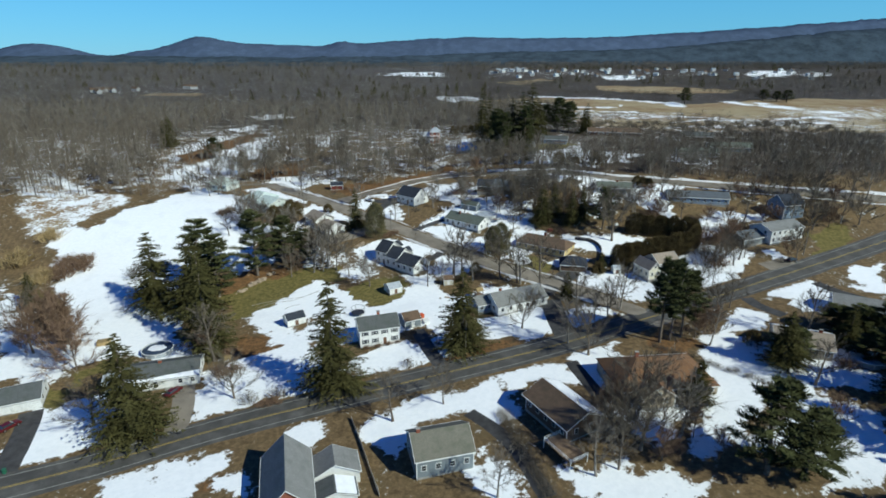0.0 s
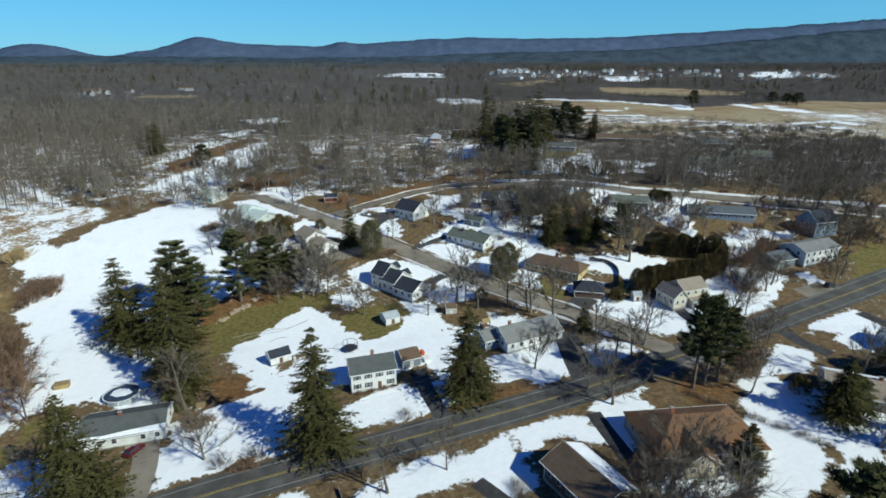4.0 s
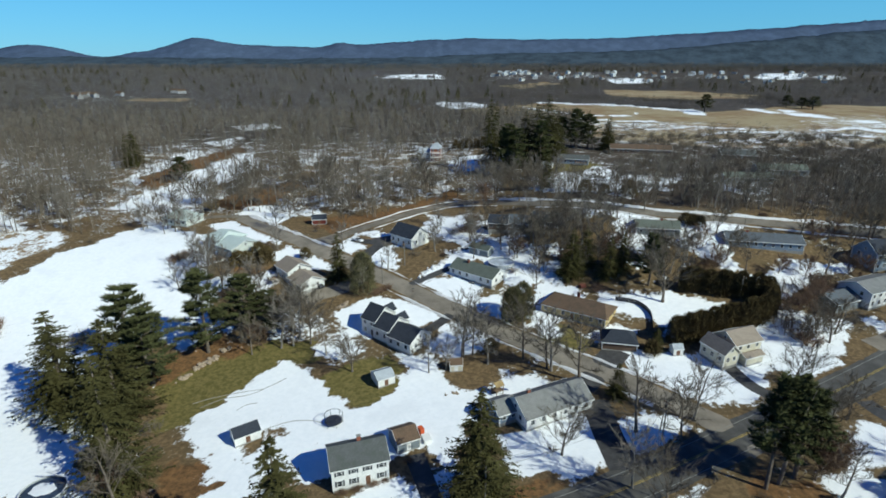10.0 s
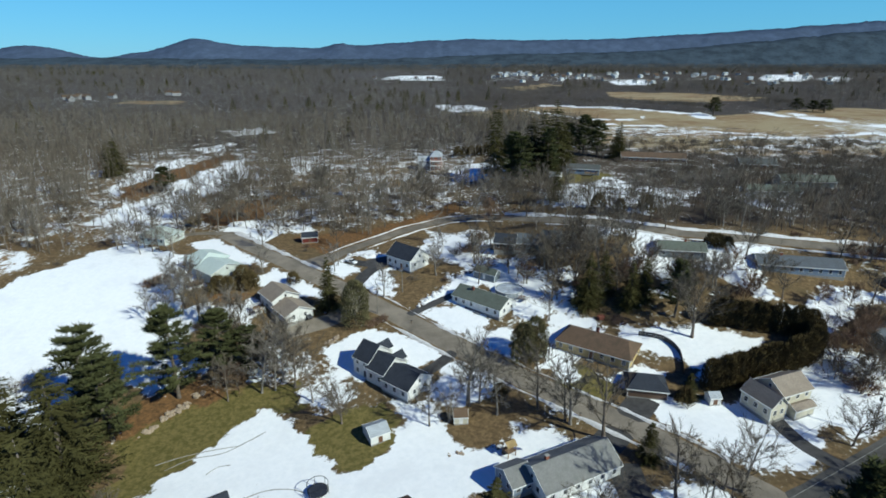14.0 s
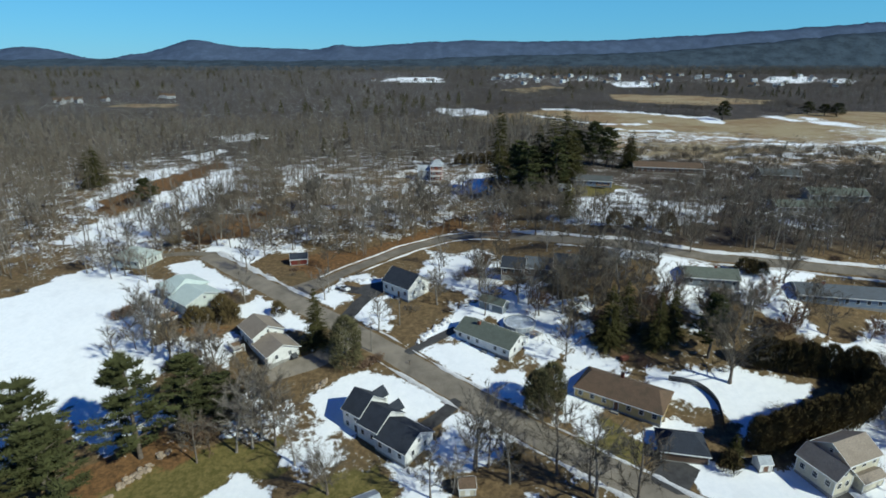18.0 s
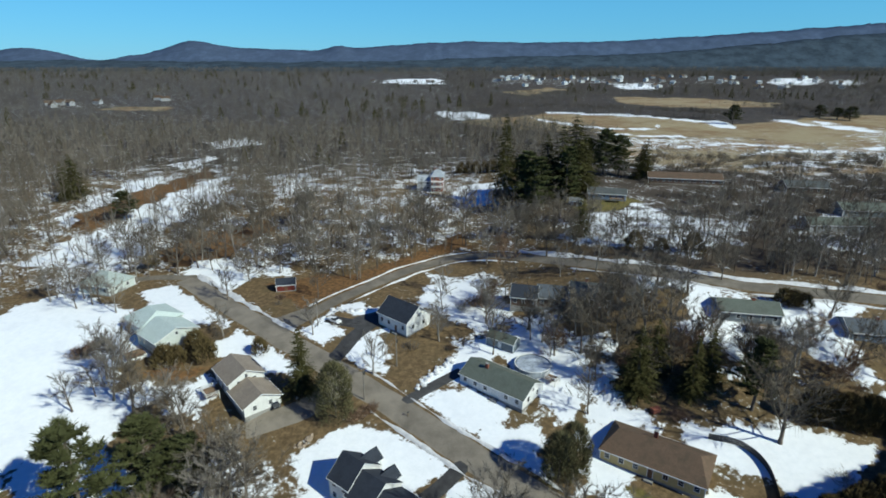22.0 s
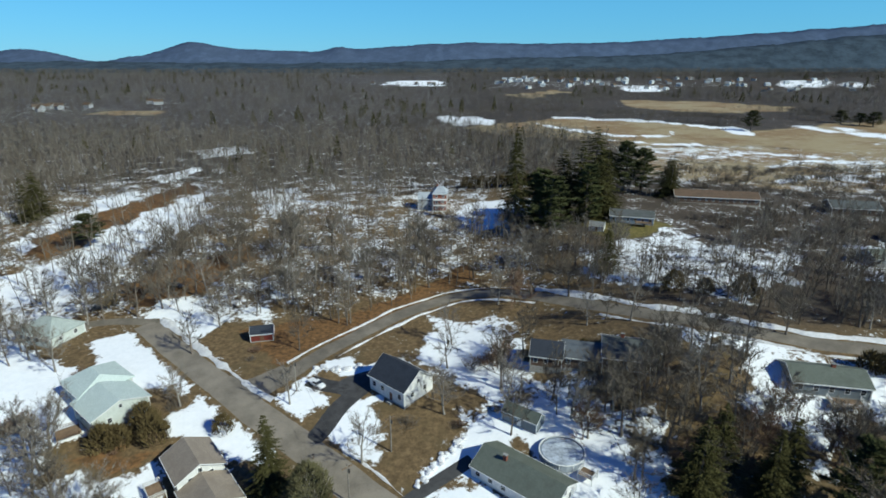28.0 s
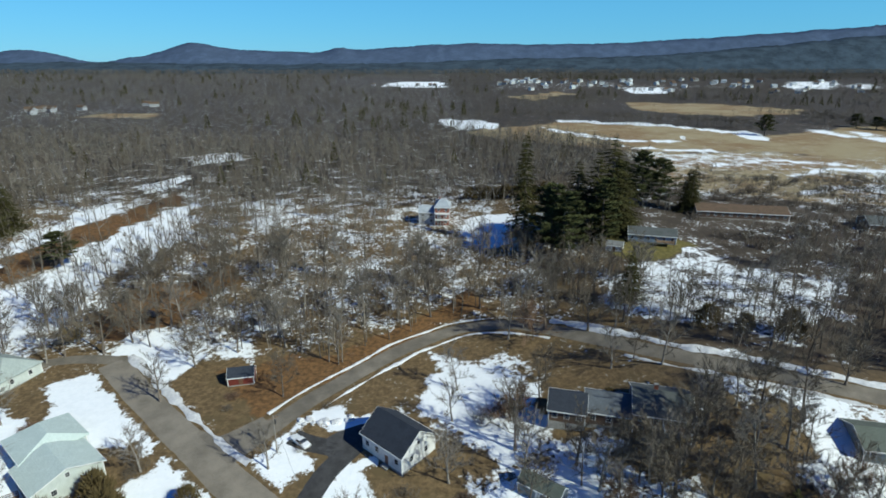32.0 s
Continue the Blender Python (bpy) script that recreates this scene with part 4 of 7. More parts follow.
def volume(house, o, w, d, eave, rise, wall, roof, over=0.4, win="fblr", shutters=False, door="", chimney=None, hip=0.0, snowy="", base=1.6, garage=0, storeys=None):
    """One gabled block of a house: walls, roof slopes, windows, door. o: front left corner in the house's own space."""
    ox, oy = o
    bm = bmesh.new()
    x0, x1, y0, y1, ym = ox, ox + w, oy, oy + d, oy + d / 2
    peak = eave + (0 if hip else rise)
    pts = {}
    for tag, x in (("a", x0), ("b", x1)):
        pts[tag] = [bm.verts.new(p) for p in ((x, y0, 0.25), (x, y1, 0.25), (x, y1, eave), (x, ym, peak), (x, y0, eave))]
    bm.faces.new(pts["a"])
    bm.faces.new(pts["b"][::-1])
    for i in (0, 1, 4):
        j = (i + 1) % 5
        bm.faces.new((pts["b"][i], pts["b"][j], pts["a"][j], pts["a"][i]))
    bmesh.ops.recalc_face_normals(bm, faces=bm.faces)
    part("wall", bm, WALLS[wall] if isinstance(wall, str) else wall, house)
    boxed("foundation", (x0 - 0.04, x1 + 0.04, y0 - 0.04, y1 + 0.04, -base, 0.27), STONE, house)
    slope = rise / (d / 2)
    ez, th = eave - over * slope, 0.2
    for side, ya in ((-1, y0 - over), (1, y1 + over)):
        inset = hip
        bm = prism(bmesh.new(), [(x0 - over, ya, ez), (x1 + over, ya, ez), (x1 + over - inset, ym, eave + rise), (x0 - over + inset, ym, eave + rise)], (0, 0, th))
        r = part("roof", bm, ROOFS[roof], house)
        yb = ya + side * 0.03
        boxed("gutter", (x0 - over, x1 + over, min(ya, yb) - 0.05, max(ya, yb) + 0.05, ez - 0.02, ez + th + 0.01), TRIM, house)
        if side < 0 and "e" in snowy:
            top = eave + rise
            q = [(x0 - over * 0.8, ya * 0.97 + ym * 0.03, ez * 0.97 + top * 0.03 + th + 0.005), (x1 + over * 0.8, ya * 0.97 + ym * 0.03, ez * 0.97 + top * 0.03 + th + 0.005),
                 (x1 + over * 0.8, ya * 0.7 + ym * 0.3, ez * 0.7 + top * 0.3 + th + 0.005), (x0 + w * 0.55, ya * 0.78 + ym * 0.22, ez * 0.78 + top * 0.22 + th + 0.005), (x0 + w * 0.3, ya * 0.86 + ym * 0.14, ez * 0.86 + top * 0.14 + th + 0.005), (x0 - over * 0.8, ya * 0.8 + ym * 0.2, ez * 0.8 + top * 0.2 + th + 0.005)]
            part("roof_snow", prism(bmesh.new(), q, (0, 0, 0.14)), SNOW, house, "snow left along the eave")
        if ("f" if side < 0 else "b") in snowy:
            k = 0.12
            q = [(x0 - over * 0.5 + inset * k, ya * 0.92 + ym * 0.08, ez * 0.92 + (eave + rise) * 0.08 + th + 0.005), (x1 + over * 0.5 - inset * k, ya * 0.92 + ym * 0.08, ez * 0.92 + (eave + rise) * 0.08 + th + 0.005),
                 (x1 + over * 0.5 - inset * 0.9, ya * 0.08 + ym * 0.92, ez * 0.08 + (eave + rise) * 0.92 + th + 0.005), (x0 - over * 0.5 + inset * 0.9, ya * 0.08 + ym * 0.92, ez * 0.08 + (eave + rise) * 0.92 + th + 0.005)]
            part("roof_snow", prism(bmesh.new(), q, (0, 0, 0.16)), SNOW, house, "melting snow sheet on the roof")
    if hip:
        for xa, s in ((x0 - over, 1), (x1 + over, -1)):
            part("roof", prism(bmesh.new(), [(xa, y0 - over, ez), (xa, y1 + over, ez), (xa + s * hip, ym, eave + rise)], (0, 0, th)), ROOFS[roof], house)
    else:
        for xa, s in ((x0 - over, -1), (x1 + over, 1)):
            for ya in (y0 - over, y1 + over):
                q = [(xa, ya, ez + 0.02), (xa, ya, ez + th + 0.01), (xa, ym, eave + rise + th + 0.01), (xa, ym, eave + rise + 0.02)]
                part("rake_board", prism(bmesh.new(), q, (s * 0.05, 0, 0)), TRIM, house)
    for cx in (x0, x1):
        for cy in (y0, y1):
            boxed("corner_board", (cx - 0.09, cx + 0.09, cy - 0.09, cy + 0.09, 0.27, eave - 0.05), TRIM, house)
    floors = storeys or (2 if eave > 4.4 else 1)
    n = max(2, round(w / 2.9))
    for k in range(floors):
        zz = 0.25 + (eave - 0.25) * (k + 0.36) / floors
        for face, yy in (("f", y0), ("b", y1)):
            if face in win:
                for j in range(n):
                    xx = x0 + w * (j + 0.5) / n
                    if k == 0 and face == "f" and ((door and j == n // 2) or (garage and j >= n - 2 * garage)):
                        continue
                    window(house, xx, yy, zz, 0.95, 1.25, face, shutters and face == "f")
        for face, xx in (("l", x0), ("r", x1)):
            if face in win:
                for j in (0.28, 0.72):
                    window(house, xx, y0 + d * j, zz, 0.9, 1.2, face)
    if not hip and rise > 2.1:
        for face, xx in (("l", x0), ("r", x1)):
            if face in win:
                window(house, xx, ym, eave + 0.25, 0.7, 0.9, face)
    if door:
        xd = x0 + w * (n // 2 + 0.5) / n
        dr = boxed("door", (xd - 0.48, xd + 0.48, y0 - 0.05, y0 + 0.04, 0.3, 2.35), DOOR[door], house, door + " painted front door")
        boxed("door_frame", (xd - 0.62, xd + 0.62, y0 - 0.035, y0 + 0.03, 0.28, 2.5), TRIM, dr)
        boxed("step", (xd - 0.9, xd + 0.9, y0 - 1.1, y0 - 0.05, -base, 0.16), STONE, house)
    for g in range(garage):
        xd = x1 - 1.7 - g * 3.1
        gd = boxed("garage_door", (xd - 1.3, xd + 1.3, y0 - 0.05, y0 + 0.03, 0.1, 2.25), DOOR["white"], house)
        for k in range(3):
            boxed("groove", (xd - 1.3, xd + 1.3, y0 - 0.058, y0 - 0.04, 0.6 + 0.55 * k, 0.63 + 0.55 * k), SHUTTER, gd)
    if chimney is not None:
        cx, cy = x0 + w * chimney[0], y0 + d * chimney[1]
        ch = boxed("chimney", (cx - 0.4, cx + 0.4, cy - 0.3, cy + 0.3, eave, eave + rise + 0.9), BRICK, house, "red brick chimney", 0.02)
        boxed("cap", (cx - 0.47, cx + 0.47, cy - 0.37, cy + 0.37, eave + rise + 0.9, eave + rise + 1.0), STONE, ch)


def wing(house, o, w, d, *args, **kw):
    """A block whose ridge runs front to back: its gable faces the front."""
    had = set(house.children)
    volume(house, (0, 0), d, w, *args, **kw)
    for ob in house.children:
        if ob not in had:
            ob.matrix_basis = pose(o[0] + w, o[1], 0, 0, 0, 90)


def house(label, f, r, category="house", name="house", dz=0.0, group="houses"):
    """The Empty of a house whose front runs from f to r; its back lies to the left of that way. Returns it and the front's length."""
    (fx, fy), (rx, ry) = f, r
    yaw = math.degrees(math.atan2(ry - fy, rx - fx))
    mx, my = (fx + rx) / 2, (fy + ry) / 2
    ob = new(name)
    ob.matrix_basis = pose(fx, fy, gz(mx, my) + dz, 0, 0, yaw)
    tagged(ob, label, category, group)
    w = math.hypot(rx - fx, ry - fy)
    nx, ny = -(ry - fy) / w, (rx - fx) / w
    SPOTS.append((mx + nx * 4.5, my + ny * 4.5, w / 2 + 3.5))
    return ob, w


h, w = house("white two-storey colonial house with black shutters and a grey roof", (-23.7, 138.6), (-12.9, 142.0))
volume(h, (0, 0), w, 8.0, 5.3, 2.4, "white", "charcoal", shutters=True, door="brown", chimney=(0.55, 0.6))
h, w = house("low white ranch house with a grey roof and brick chimney", (-81.1, 119.1), (-64.2, 124.0))
volume(h, (0, 0), w, 10.5, 2.8, 2.0, "white", "charcoal", door="white", chimney=(0.45, 0.5), snowy="e")
volume(h, (-5.3, 2.6), 5.2, 6.0, 2.4, 1.2, "blue", "light", win="f")
h, w = house("white ranch house with an attached garage and grey roof", (-118.0, 104.4), (-98.4, 113.5))
volume(h, (0, 0), w, 8.5, 2.9, 2.0, "white", "charcoal", garage=2)
h, w = house("grey-roofed cross-gabled house with a brick gable and dark porch", (-23.0, 76.5), (-27.2, 91.0))
volume(h, (0, 0), w, 9.0, 4.2, 4.4, BRICK, "grey")
volume(h, (2.0, -7.8), 4.2, 7.9, 2.7, 1.4, "white", "charcoal", win="f", snowy="f")
volume(h, (7.5, -9.0), 5.5, 9.0, 3.2, 2.4, "white", "grey", win="fb")
h, w = house("weathered house with a mossy grey-brown roof", (-5.2, 86.0), (6.0, 89.0))
volume(h, (0, 0), w, 9.5, 4.4, 2.9, "slate", "olive", chimney=(0.12, 0.5))
h, w = house("dark brown timber house with snow on its steep roof", (34.0, 99.5), (27.3, 111.5))
volume(h, (0, 0), w, 9.5, 4.0, 2.2, "brown", "brown", snowy="f", over=0.8)
h, w = house("sprawling house with a rust-brown hipped roof", (41.0, 108.0), (64.5, 110.5))
wing(h, (4.0, -3.0), 7.5, 9.0, 3.0, 2.8, "tan", "orange", win="l")
volume(h, (0, 0), w, 14.5, 3.0, 4.0, "tan", "orange", hip=7.0, chimney=(0.3, 0.6))
h, w = house("tan house with brown roof behind evergreens", (87.5, 128.0), (99.5, 122.6))
volume(h, (0, 0), w, 11.0, 3.0, 2.2, "tan", "tan", snowy="b", chimney=(0.8, 0.5))
h, w = house("long low grey-roofed house half hidden by shrubs", (117, 149), (134, 140))
volume(h, (0, 0), w, 10.0, 3.0, 2.0, "white", "grey", snowy="")
h, w = house("long white ranch house with a weathered grey roof", (17.2, 155.1), (33.8, 163.2))
volume(h, (0, 0), w, 9.5, 3.0, 2.9, "white", "grey", chimney=(0.2, 0.55))
# a white wing in shadow: blue siding puts that shade into the wall colour
volume(h, (-4.5, 4.5), 5.0, 6.5, 2.6, 1.8, "blue", "grey", win="fl")
h, w = house("white house with stepped dark roofs and gables", (-26.8, 201.2), (-11.3, 189.0))
volume(h, (0, 0.6), 5.5, 8.6, 5.3, 3.3, "white", "navy", door="black")
volume(h, (5.5, 0), 6.0, 9.0, 4.3, 3.0, "white", "navy")
volume(h, (11.5, -0.5), w - 11.0, 9.3, 3.3, 2.6, "white", "navy")
wing(h, (1.2, 5.2), 3.2, 5.6, 5.6, 1.6, "white", "navy", win="")
wing(h, (7.0, 5.0), 3.0, 5.2, 4.6, 1.5, "white", "navy", win="")
h, w = house("brown-roofed ranch house with yellow gable wall", (30.5, 208.5), (45.8, 198.4))
volume(h, (-1.0, -0.8), w + 2.0, 10.8, 2.9, 2.5, "yellow", "brown", hip=2.5, chimney=(0.45, 0.7), door="brown")
h, w = house("cream two-storey house with a tan roof and lower wing", (75.6, 179.2), (84.0, 182.4))
volume(h, (0, 0), w, 7.5, 5.2, 2.3, "cream", "tan", door="white")
wing(h, (-4.8, -1.0), 4.9, 7.8, 4.0, 2.2, "cream", "tan")
volume(h, (1.5, -2.4), w - 3, 2.4, 2.4, 0.6, "cream", "tan", win="")
h, w = house("white two-storey house with a grey roof and a low slate-blue wing", (127.9, 203.0), (144.2, 209.6))
volume(h, (0, 0), w, 10.0, 5.2, 1.9, "white", "grey")
volume(h, (-11.5, 2.2), 11.5, 9.0, 2.6, 1.9, "slate", "slate", win="l")
h, w = house("tall slate-blue house with a dark steep roof among trees", (144.5, 224.5), (154.5, 227.0))
volume(h, (0, 0), w, 9.0, 6.2, 3.6, "blue", "navy", storeys=2)
h, w = house("low white ranch house with a dark mossy roof", (2.0, 232.9), (14.2, 222.7))
volume(h, (-1.2, -0.6), w + 2.2, 9.2, 2.8, 2.3, "white", "green", door="white", chimney=(0.3, 0.4))
h, w = house("white gabled house with a steep navy roof", (-22.6, 259.6), (-14.0, 252.0))
volume(h, (0, 0), w, 9.6, 4.3, 3.4, "white", "navy", over=0.5, door="brown")
h, w = house("split-level house with taupe roofs and white gables", (-61.8, 235.6), (-49.8, 221.4))
volume(h, (0, 0), 9.5, 8.8, 4.8, 2.2, "white", "tan", over=0.6)
volume(h, (9.5, 0), w - 9.5, 8.8, 2.9, 2.0, "white", "tan", over=0.6)
h, w = house("low pale house with mint-green roofs and a side porch", (-97.0, 256.5), (-80.5, 243.5))
volume(h, (0, 1.5), 10.5, 11.5, 4.6, 2.2, "pale", "mint", over=0.5, hip=3.0)
volume(h, (10.5, 0), w - 10.5, 12.0, 3.9, 2.2, "pale", "mint", over=0.5, garage=1)
h, w = house("pale house with a mint-grey roof under bare trees", (-124.5, 281.5), (-112.5, 277.8))
volume(h, (0, 0), w, 10.5, 3.2, 3.2, "pale", "sage", hip=5.0)
h, w = house("rambling dark brown house with dormers below the lane", (16.5, 263.0), (44.0, 256.0))
volume(h, (0, 0), 7.5, 8.0, 3.0, 2.4, "brown", "navy")
volume(h, (7.5, 1.0), 9.5, 8.5, 3.2, 2.4, "brown", "slate")
volume(h, (17.0, 0), w - 17.0, 11.5, 4.9, 2.4, "brown", "charcoal", chimney=(0.4, 0.6))
h, w = house("grey-green ranch house with a rear deck", (70.6, 246.6), (85.4, 243.6))
volume(h, (0, 0), w, 9.0, 3.0, 1.8, "slate", "green", chimney=(0.6, 0.5))
h, w = house("blue-grey ranch house with a dark slate roof", (100.9, 239.4), (125.7, 234.1))
volume(h, (0, 0), w, 9.0, 2.9, 2.0, "blue", "slate", chimney=(0.3, 0.5))
h, w = house("tall stepped brick house with blue-grey roofs among woods", (-17.0, 402.5), (-3.2, 402.0))
volume(h, (0, 0.5), 7.2, 9.0, 5.6, 2.2, "grey", "light", storeys=2)
volume(h, (7.2, -1.0), w - 7.2, 10.5, 8.4, 2.6, BRICK, "light", storeys=3, hip=2.6, chimney=(0.3, 0.6))
for level in (2.9, 5.7):
    porch = boxed("porch_deck", (7.4, w - 0.2, -3.2, -1.02, level, level + 0.16), TRIM, h, "white porch deck")
    boxed("rail", (7.4, w - 0.2, -3.2, -3.12, level + 0.9, level + 1.0), TRIM, porch)
    for k in range(6):
        u = 7.45 + (w - 7.75) * k / 5
        boxed("post", (u - 0.07, u + 0.07, -3.22, -3.08, level - 2.7, level + 0.95), TRIM, porch)
h, w = house("grey ranch house on a green lawn", (63.0, 358.8), (79.0, 354.3))
volume(h, (0, 0), w, 8.5, 2.9, 1.8, "blue", "charcoal")
h, w = house("long low brown ranch house", (101, 388.0), (135.5, 380.5))
volume(h, (0, 0), w, 10.5, 2.8, 2.2, "brown", "brown")
h, w = house("dark low house at a field's edge", (160, 369), (178, 365))
volume(h, (0, 0), w, 10.5, 2.9, 2.2, "brown", "charcoal")
h, w = house("grey-roofed ranch house among bare trees", (132, 307), (154, 305.5))
volume(h, (0, 0), w, 9.0, 2.8, 1.8, "grey", "green")
h, w = house("pale grey ranch house among bare trees", (161, 331), (185, 328))
volume(h, (0, 0), w, 10.0, 2.8, 2.2, "slate", "green")

# sheds and garages
def shed(label, f, r, depth, eave, rise, wall, roof, name="shed", **kw):
    h, w = house(label, f, r, "shed", name, group="sheds")
    volume(h, (0, 0), w, depth, eave, rise, wall, roof, over=0.2, win="", base=0.8, **kw)
    bm = box(bmesh.new(), w / 2 - 0.5, w / 2 + 0.5, -0.05, 0.03, 0.28, 1.95)
    part("door", bm, DOOR["white"] if wall in ("cream", "slate") else DOOR["brown"], h)


shed("white garden shed with a dark shingle roof", (-48.6, 153.4), (-43.9, 156.7), 4.2, 2.2, 1.5, "white", "navy")
shed("small white shed with a pale blue roof", (-18.6, 174.4), (-14.6, 176.6), 5.0, 2.2, 1.2, "white", "light")
shed("small tan shed on a grassy bank", (0.2, 180.4), (3.4, 180.6), 3.2, 2.0, 1.2, "cream", "brown")
shed("brown-roofed garage at the end of a driveway", (-11.6, 149.2), (-6.9, 151.4), 6.0, 2.5, 1.6, "slate", "brown", name="garage")
shed("tiny white garden shed beside a hedge", (61.5, 183.6), (64.0, 183.8), 2.5, 2.0, 1.0, "white", "light")
shed("long green garden shed with white gable", (8.2, 247.6), (14.9, 242.6), 3.8, 2.4, 1.5, "slate", "green")
shed("dark red wooden shed under bare trees", (-59, 281.3), (-53.0, 282.6), 4.5, 2.3, 1.6, "red", "navy")
shed("small grey shed beside a green lawn", (52.6, 351.1), (57.6, 348.8), 4.0, 2.2, 1.3, "white", "grey")

h, w = house("dark hip-roofed garage on a wide asphalt apron", (43.0, 187.9), (52.2, 186.1), "garage", "garage", group="sheds")
volume(h, (0, 0), w, 7.4, 2.5, 2.2, "brown", "navy", over=0.4, win="l", hip=3.0)

# ---- driveways ----
drive([(-8.0, 149.0), (-4.5, 138), (0.5, 125)], 2.6, "dark wet asphalt driveway beside the white house")
drive([(-67.6, 122.7), (-63.9, 113.6), (-61.1, 102.7)], 3.3, "brown-grey driveway beside the low ranch house", LANE)
drive([(-100, 112), (-96, 104), (-91, 91)], 3.2)
drive([(33.9, 127.5), (37.2, 111.8)], 2.4)
drive([(5.9, 107.1), (13.9, 96.8), (19.5, 80.6)], 2.2)
drive([(33.2, 171.9), (40.6, 179.7), (47.4, 187.4)], 4.6, "wide dark asphalt apron beside the brown-roofed house")
drive([(74.0, 178.1), (75.6, 169.4), (80.5, 161.2)], 2.4, "dark asphalt driveway of the cream house")
drive([(35.5, 166.4), (35.1, 155.2), (35.6, 142.2)], 4.2, "broad dark asphalt driveway beside the long ranch house")
drive([(-8.5, 199), (-3, 204), (2, 210)], 2.2)
drive([(-14, 226), (-6, 232), (1, 237)], 1.9)
drive([(-34.5, 241.5), (-32.2, 245), (-29.2, 252.8), (-24.3, 260.3), (-19.5, 266.5)], 2.9, "broad dark asphalt driveway up to the gabled house")
drive([(-38.3, 263.0), (-34.0, 261.0), (-28.5, 259.5)], 2.9, "dark asphalt parking bay beside a snowy island")
drive([(-31.1, 258.5), (-27.1, 262.6), (-21.3, 265.3)], 3.2, "dark asphalt parking apron beside the gabled house")
drive([(-49.5, 220.0), (-44.1, 222.0), (-36.9, 225.5), (-29.5, 233.5)], 4.2, "broad brown gravel drive beside the split-level house", LANE)
drive([(54.4, 275.4), (52.6, 268.0), (49.5, 260.6)], 3.3, "brown gravel drive down from the lane", LANE)
drive([(116.5, 185.0), (122.5, 187.3), (128.5, 190.0)], 4.0, "grey gravel parking lot beside the road", LANE)
drive([(-91, 293), (-104, 294), (-118, 290)], 2.6, "patched asphalt drive", LANE)
drive([(97.9, 161.8), (98.9, 155.5), (102.6, 148.7)], 2.6)
drive([(127.1, 172.8), (130.0, 166.2), (135.2, 159.4)], 2.6)


# ---- trees ----
def tube(path, radii, sides):
    path, radii = np.asarray(path, float), np.asarray(radii, float)
    d = np.gradient(path, axis=0)
    d /= np.linalg.norm(d, axis=1, keepdims=True) + 1e-9
    ref = np.where(np.abs(d[:, 2:3]) < 0.9, np.array([[0, 0, 1.0]]), np.array([[1.0, 0, 0]]))
    u = np.cross(d, ref)
    u /= np.linalg.norm(u, axis=1, keepdims=True) + 1e-9
    w = np.cross(d, u)
    a = np.arange(sides) / sides * 2 * math.pi
    v = path[:, None] + radii[:, None, None] * (u[:, None] * np.cos(a)[None, :, None] + w[:, None] * np.sin(a)[None, :, None])
    n, tris = len(path), []
    for i in range(n - 1):
        for j in range(sides):
            k = (j + 1) % sides
            q = (i * sides + j, i * sides + k, (i + 1) * sides + k, (i + 1) * sides + j)
            tris += [(q[0], q[1], q[2]), (q[0], q[2], q[3])]
    return v.reshape(-1, 3), np.array(tris)


def join(pieces):
    vs, ts, n = [], [], 0
    for v, t in pieces:
        vs.append(v)
        ts.append(np.asarray(t) + n)
        n += len(v)
    return np.concatenate(vs), np.concatenate(ts)


def blades(base, tip, width, rng):
    """Slim triangles from base to tip."""
    base, tip = np.asarray(base, float), np.asarray(tip, float)
    side = np.cross(tip - base, rng.normal(0, 1, base.shape))
    side /= np.linalg.norm(side, axis=1, keepdims=True) + 1e-9
    w = np.asarray(width).reshape(-1, 1) * 0.5
    n = len(base)
    v = np.stack([base - side * w, base + side * w, tip], 1).reshape(-1, 3)
    return v, np.arange(3 * n).reshape(n, 3)


def limb(rng, start, way, length, bend, n=5):
    way = np.array(way, float)
    pts, p = [np.array(start, float)], np.array(start, float)
    for _ in range(n - 1):
        way = way + rng.normal(0, bend, 3) + np.array([0, 0, 0.06])
        way /= np.linalg.norm(way)
        p = p + way * length / (n - 1)
        pts.append(p)
    return np.array(pts)


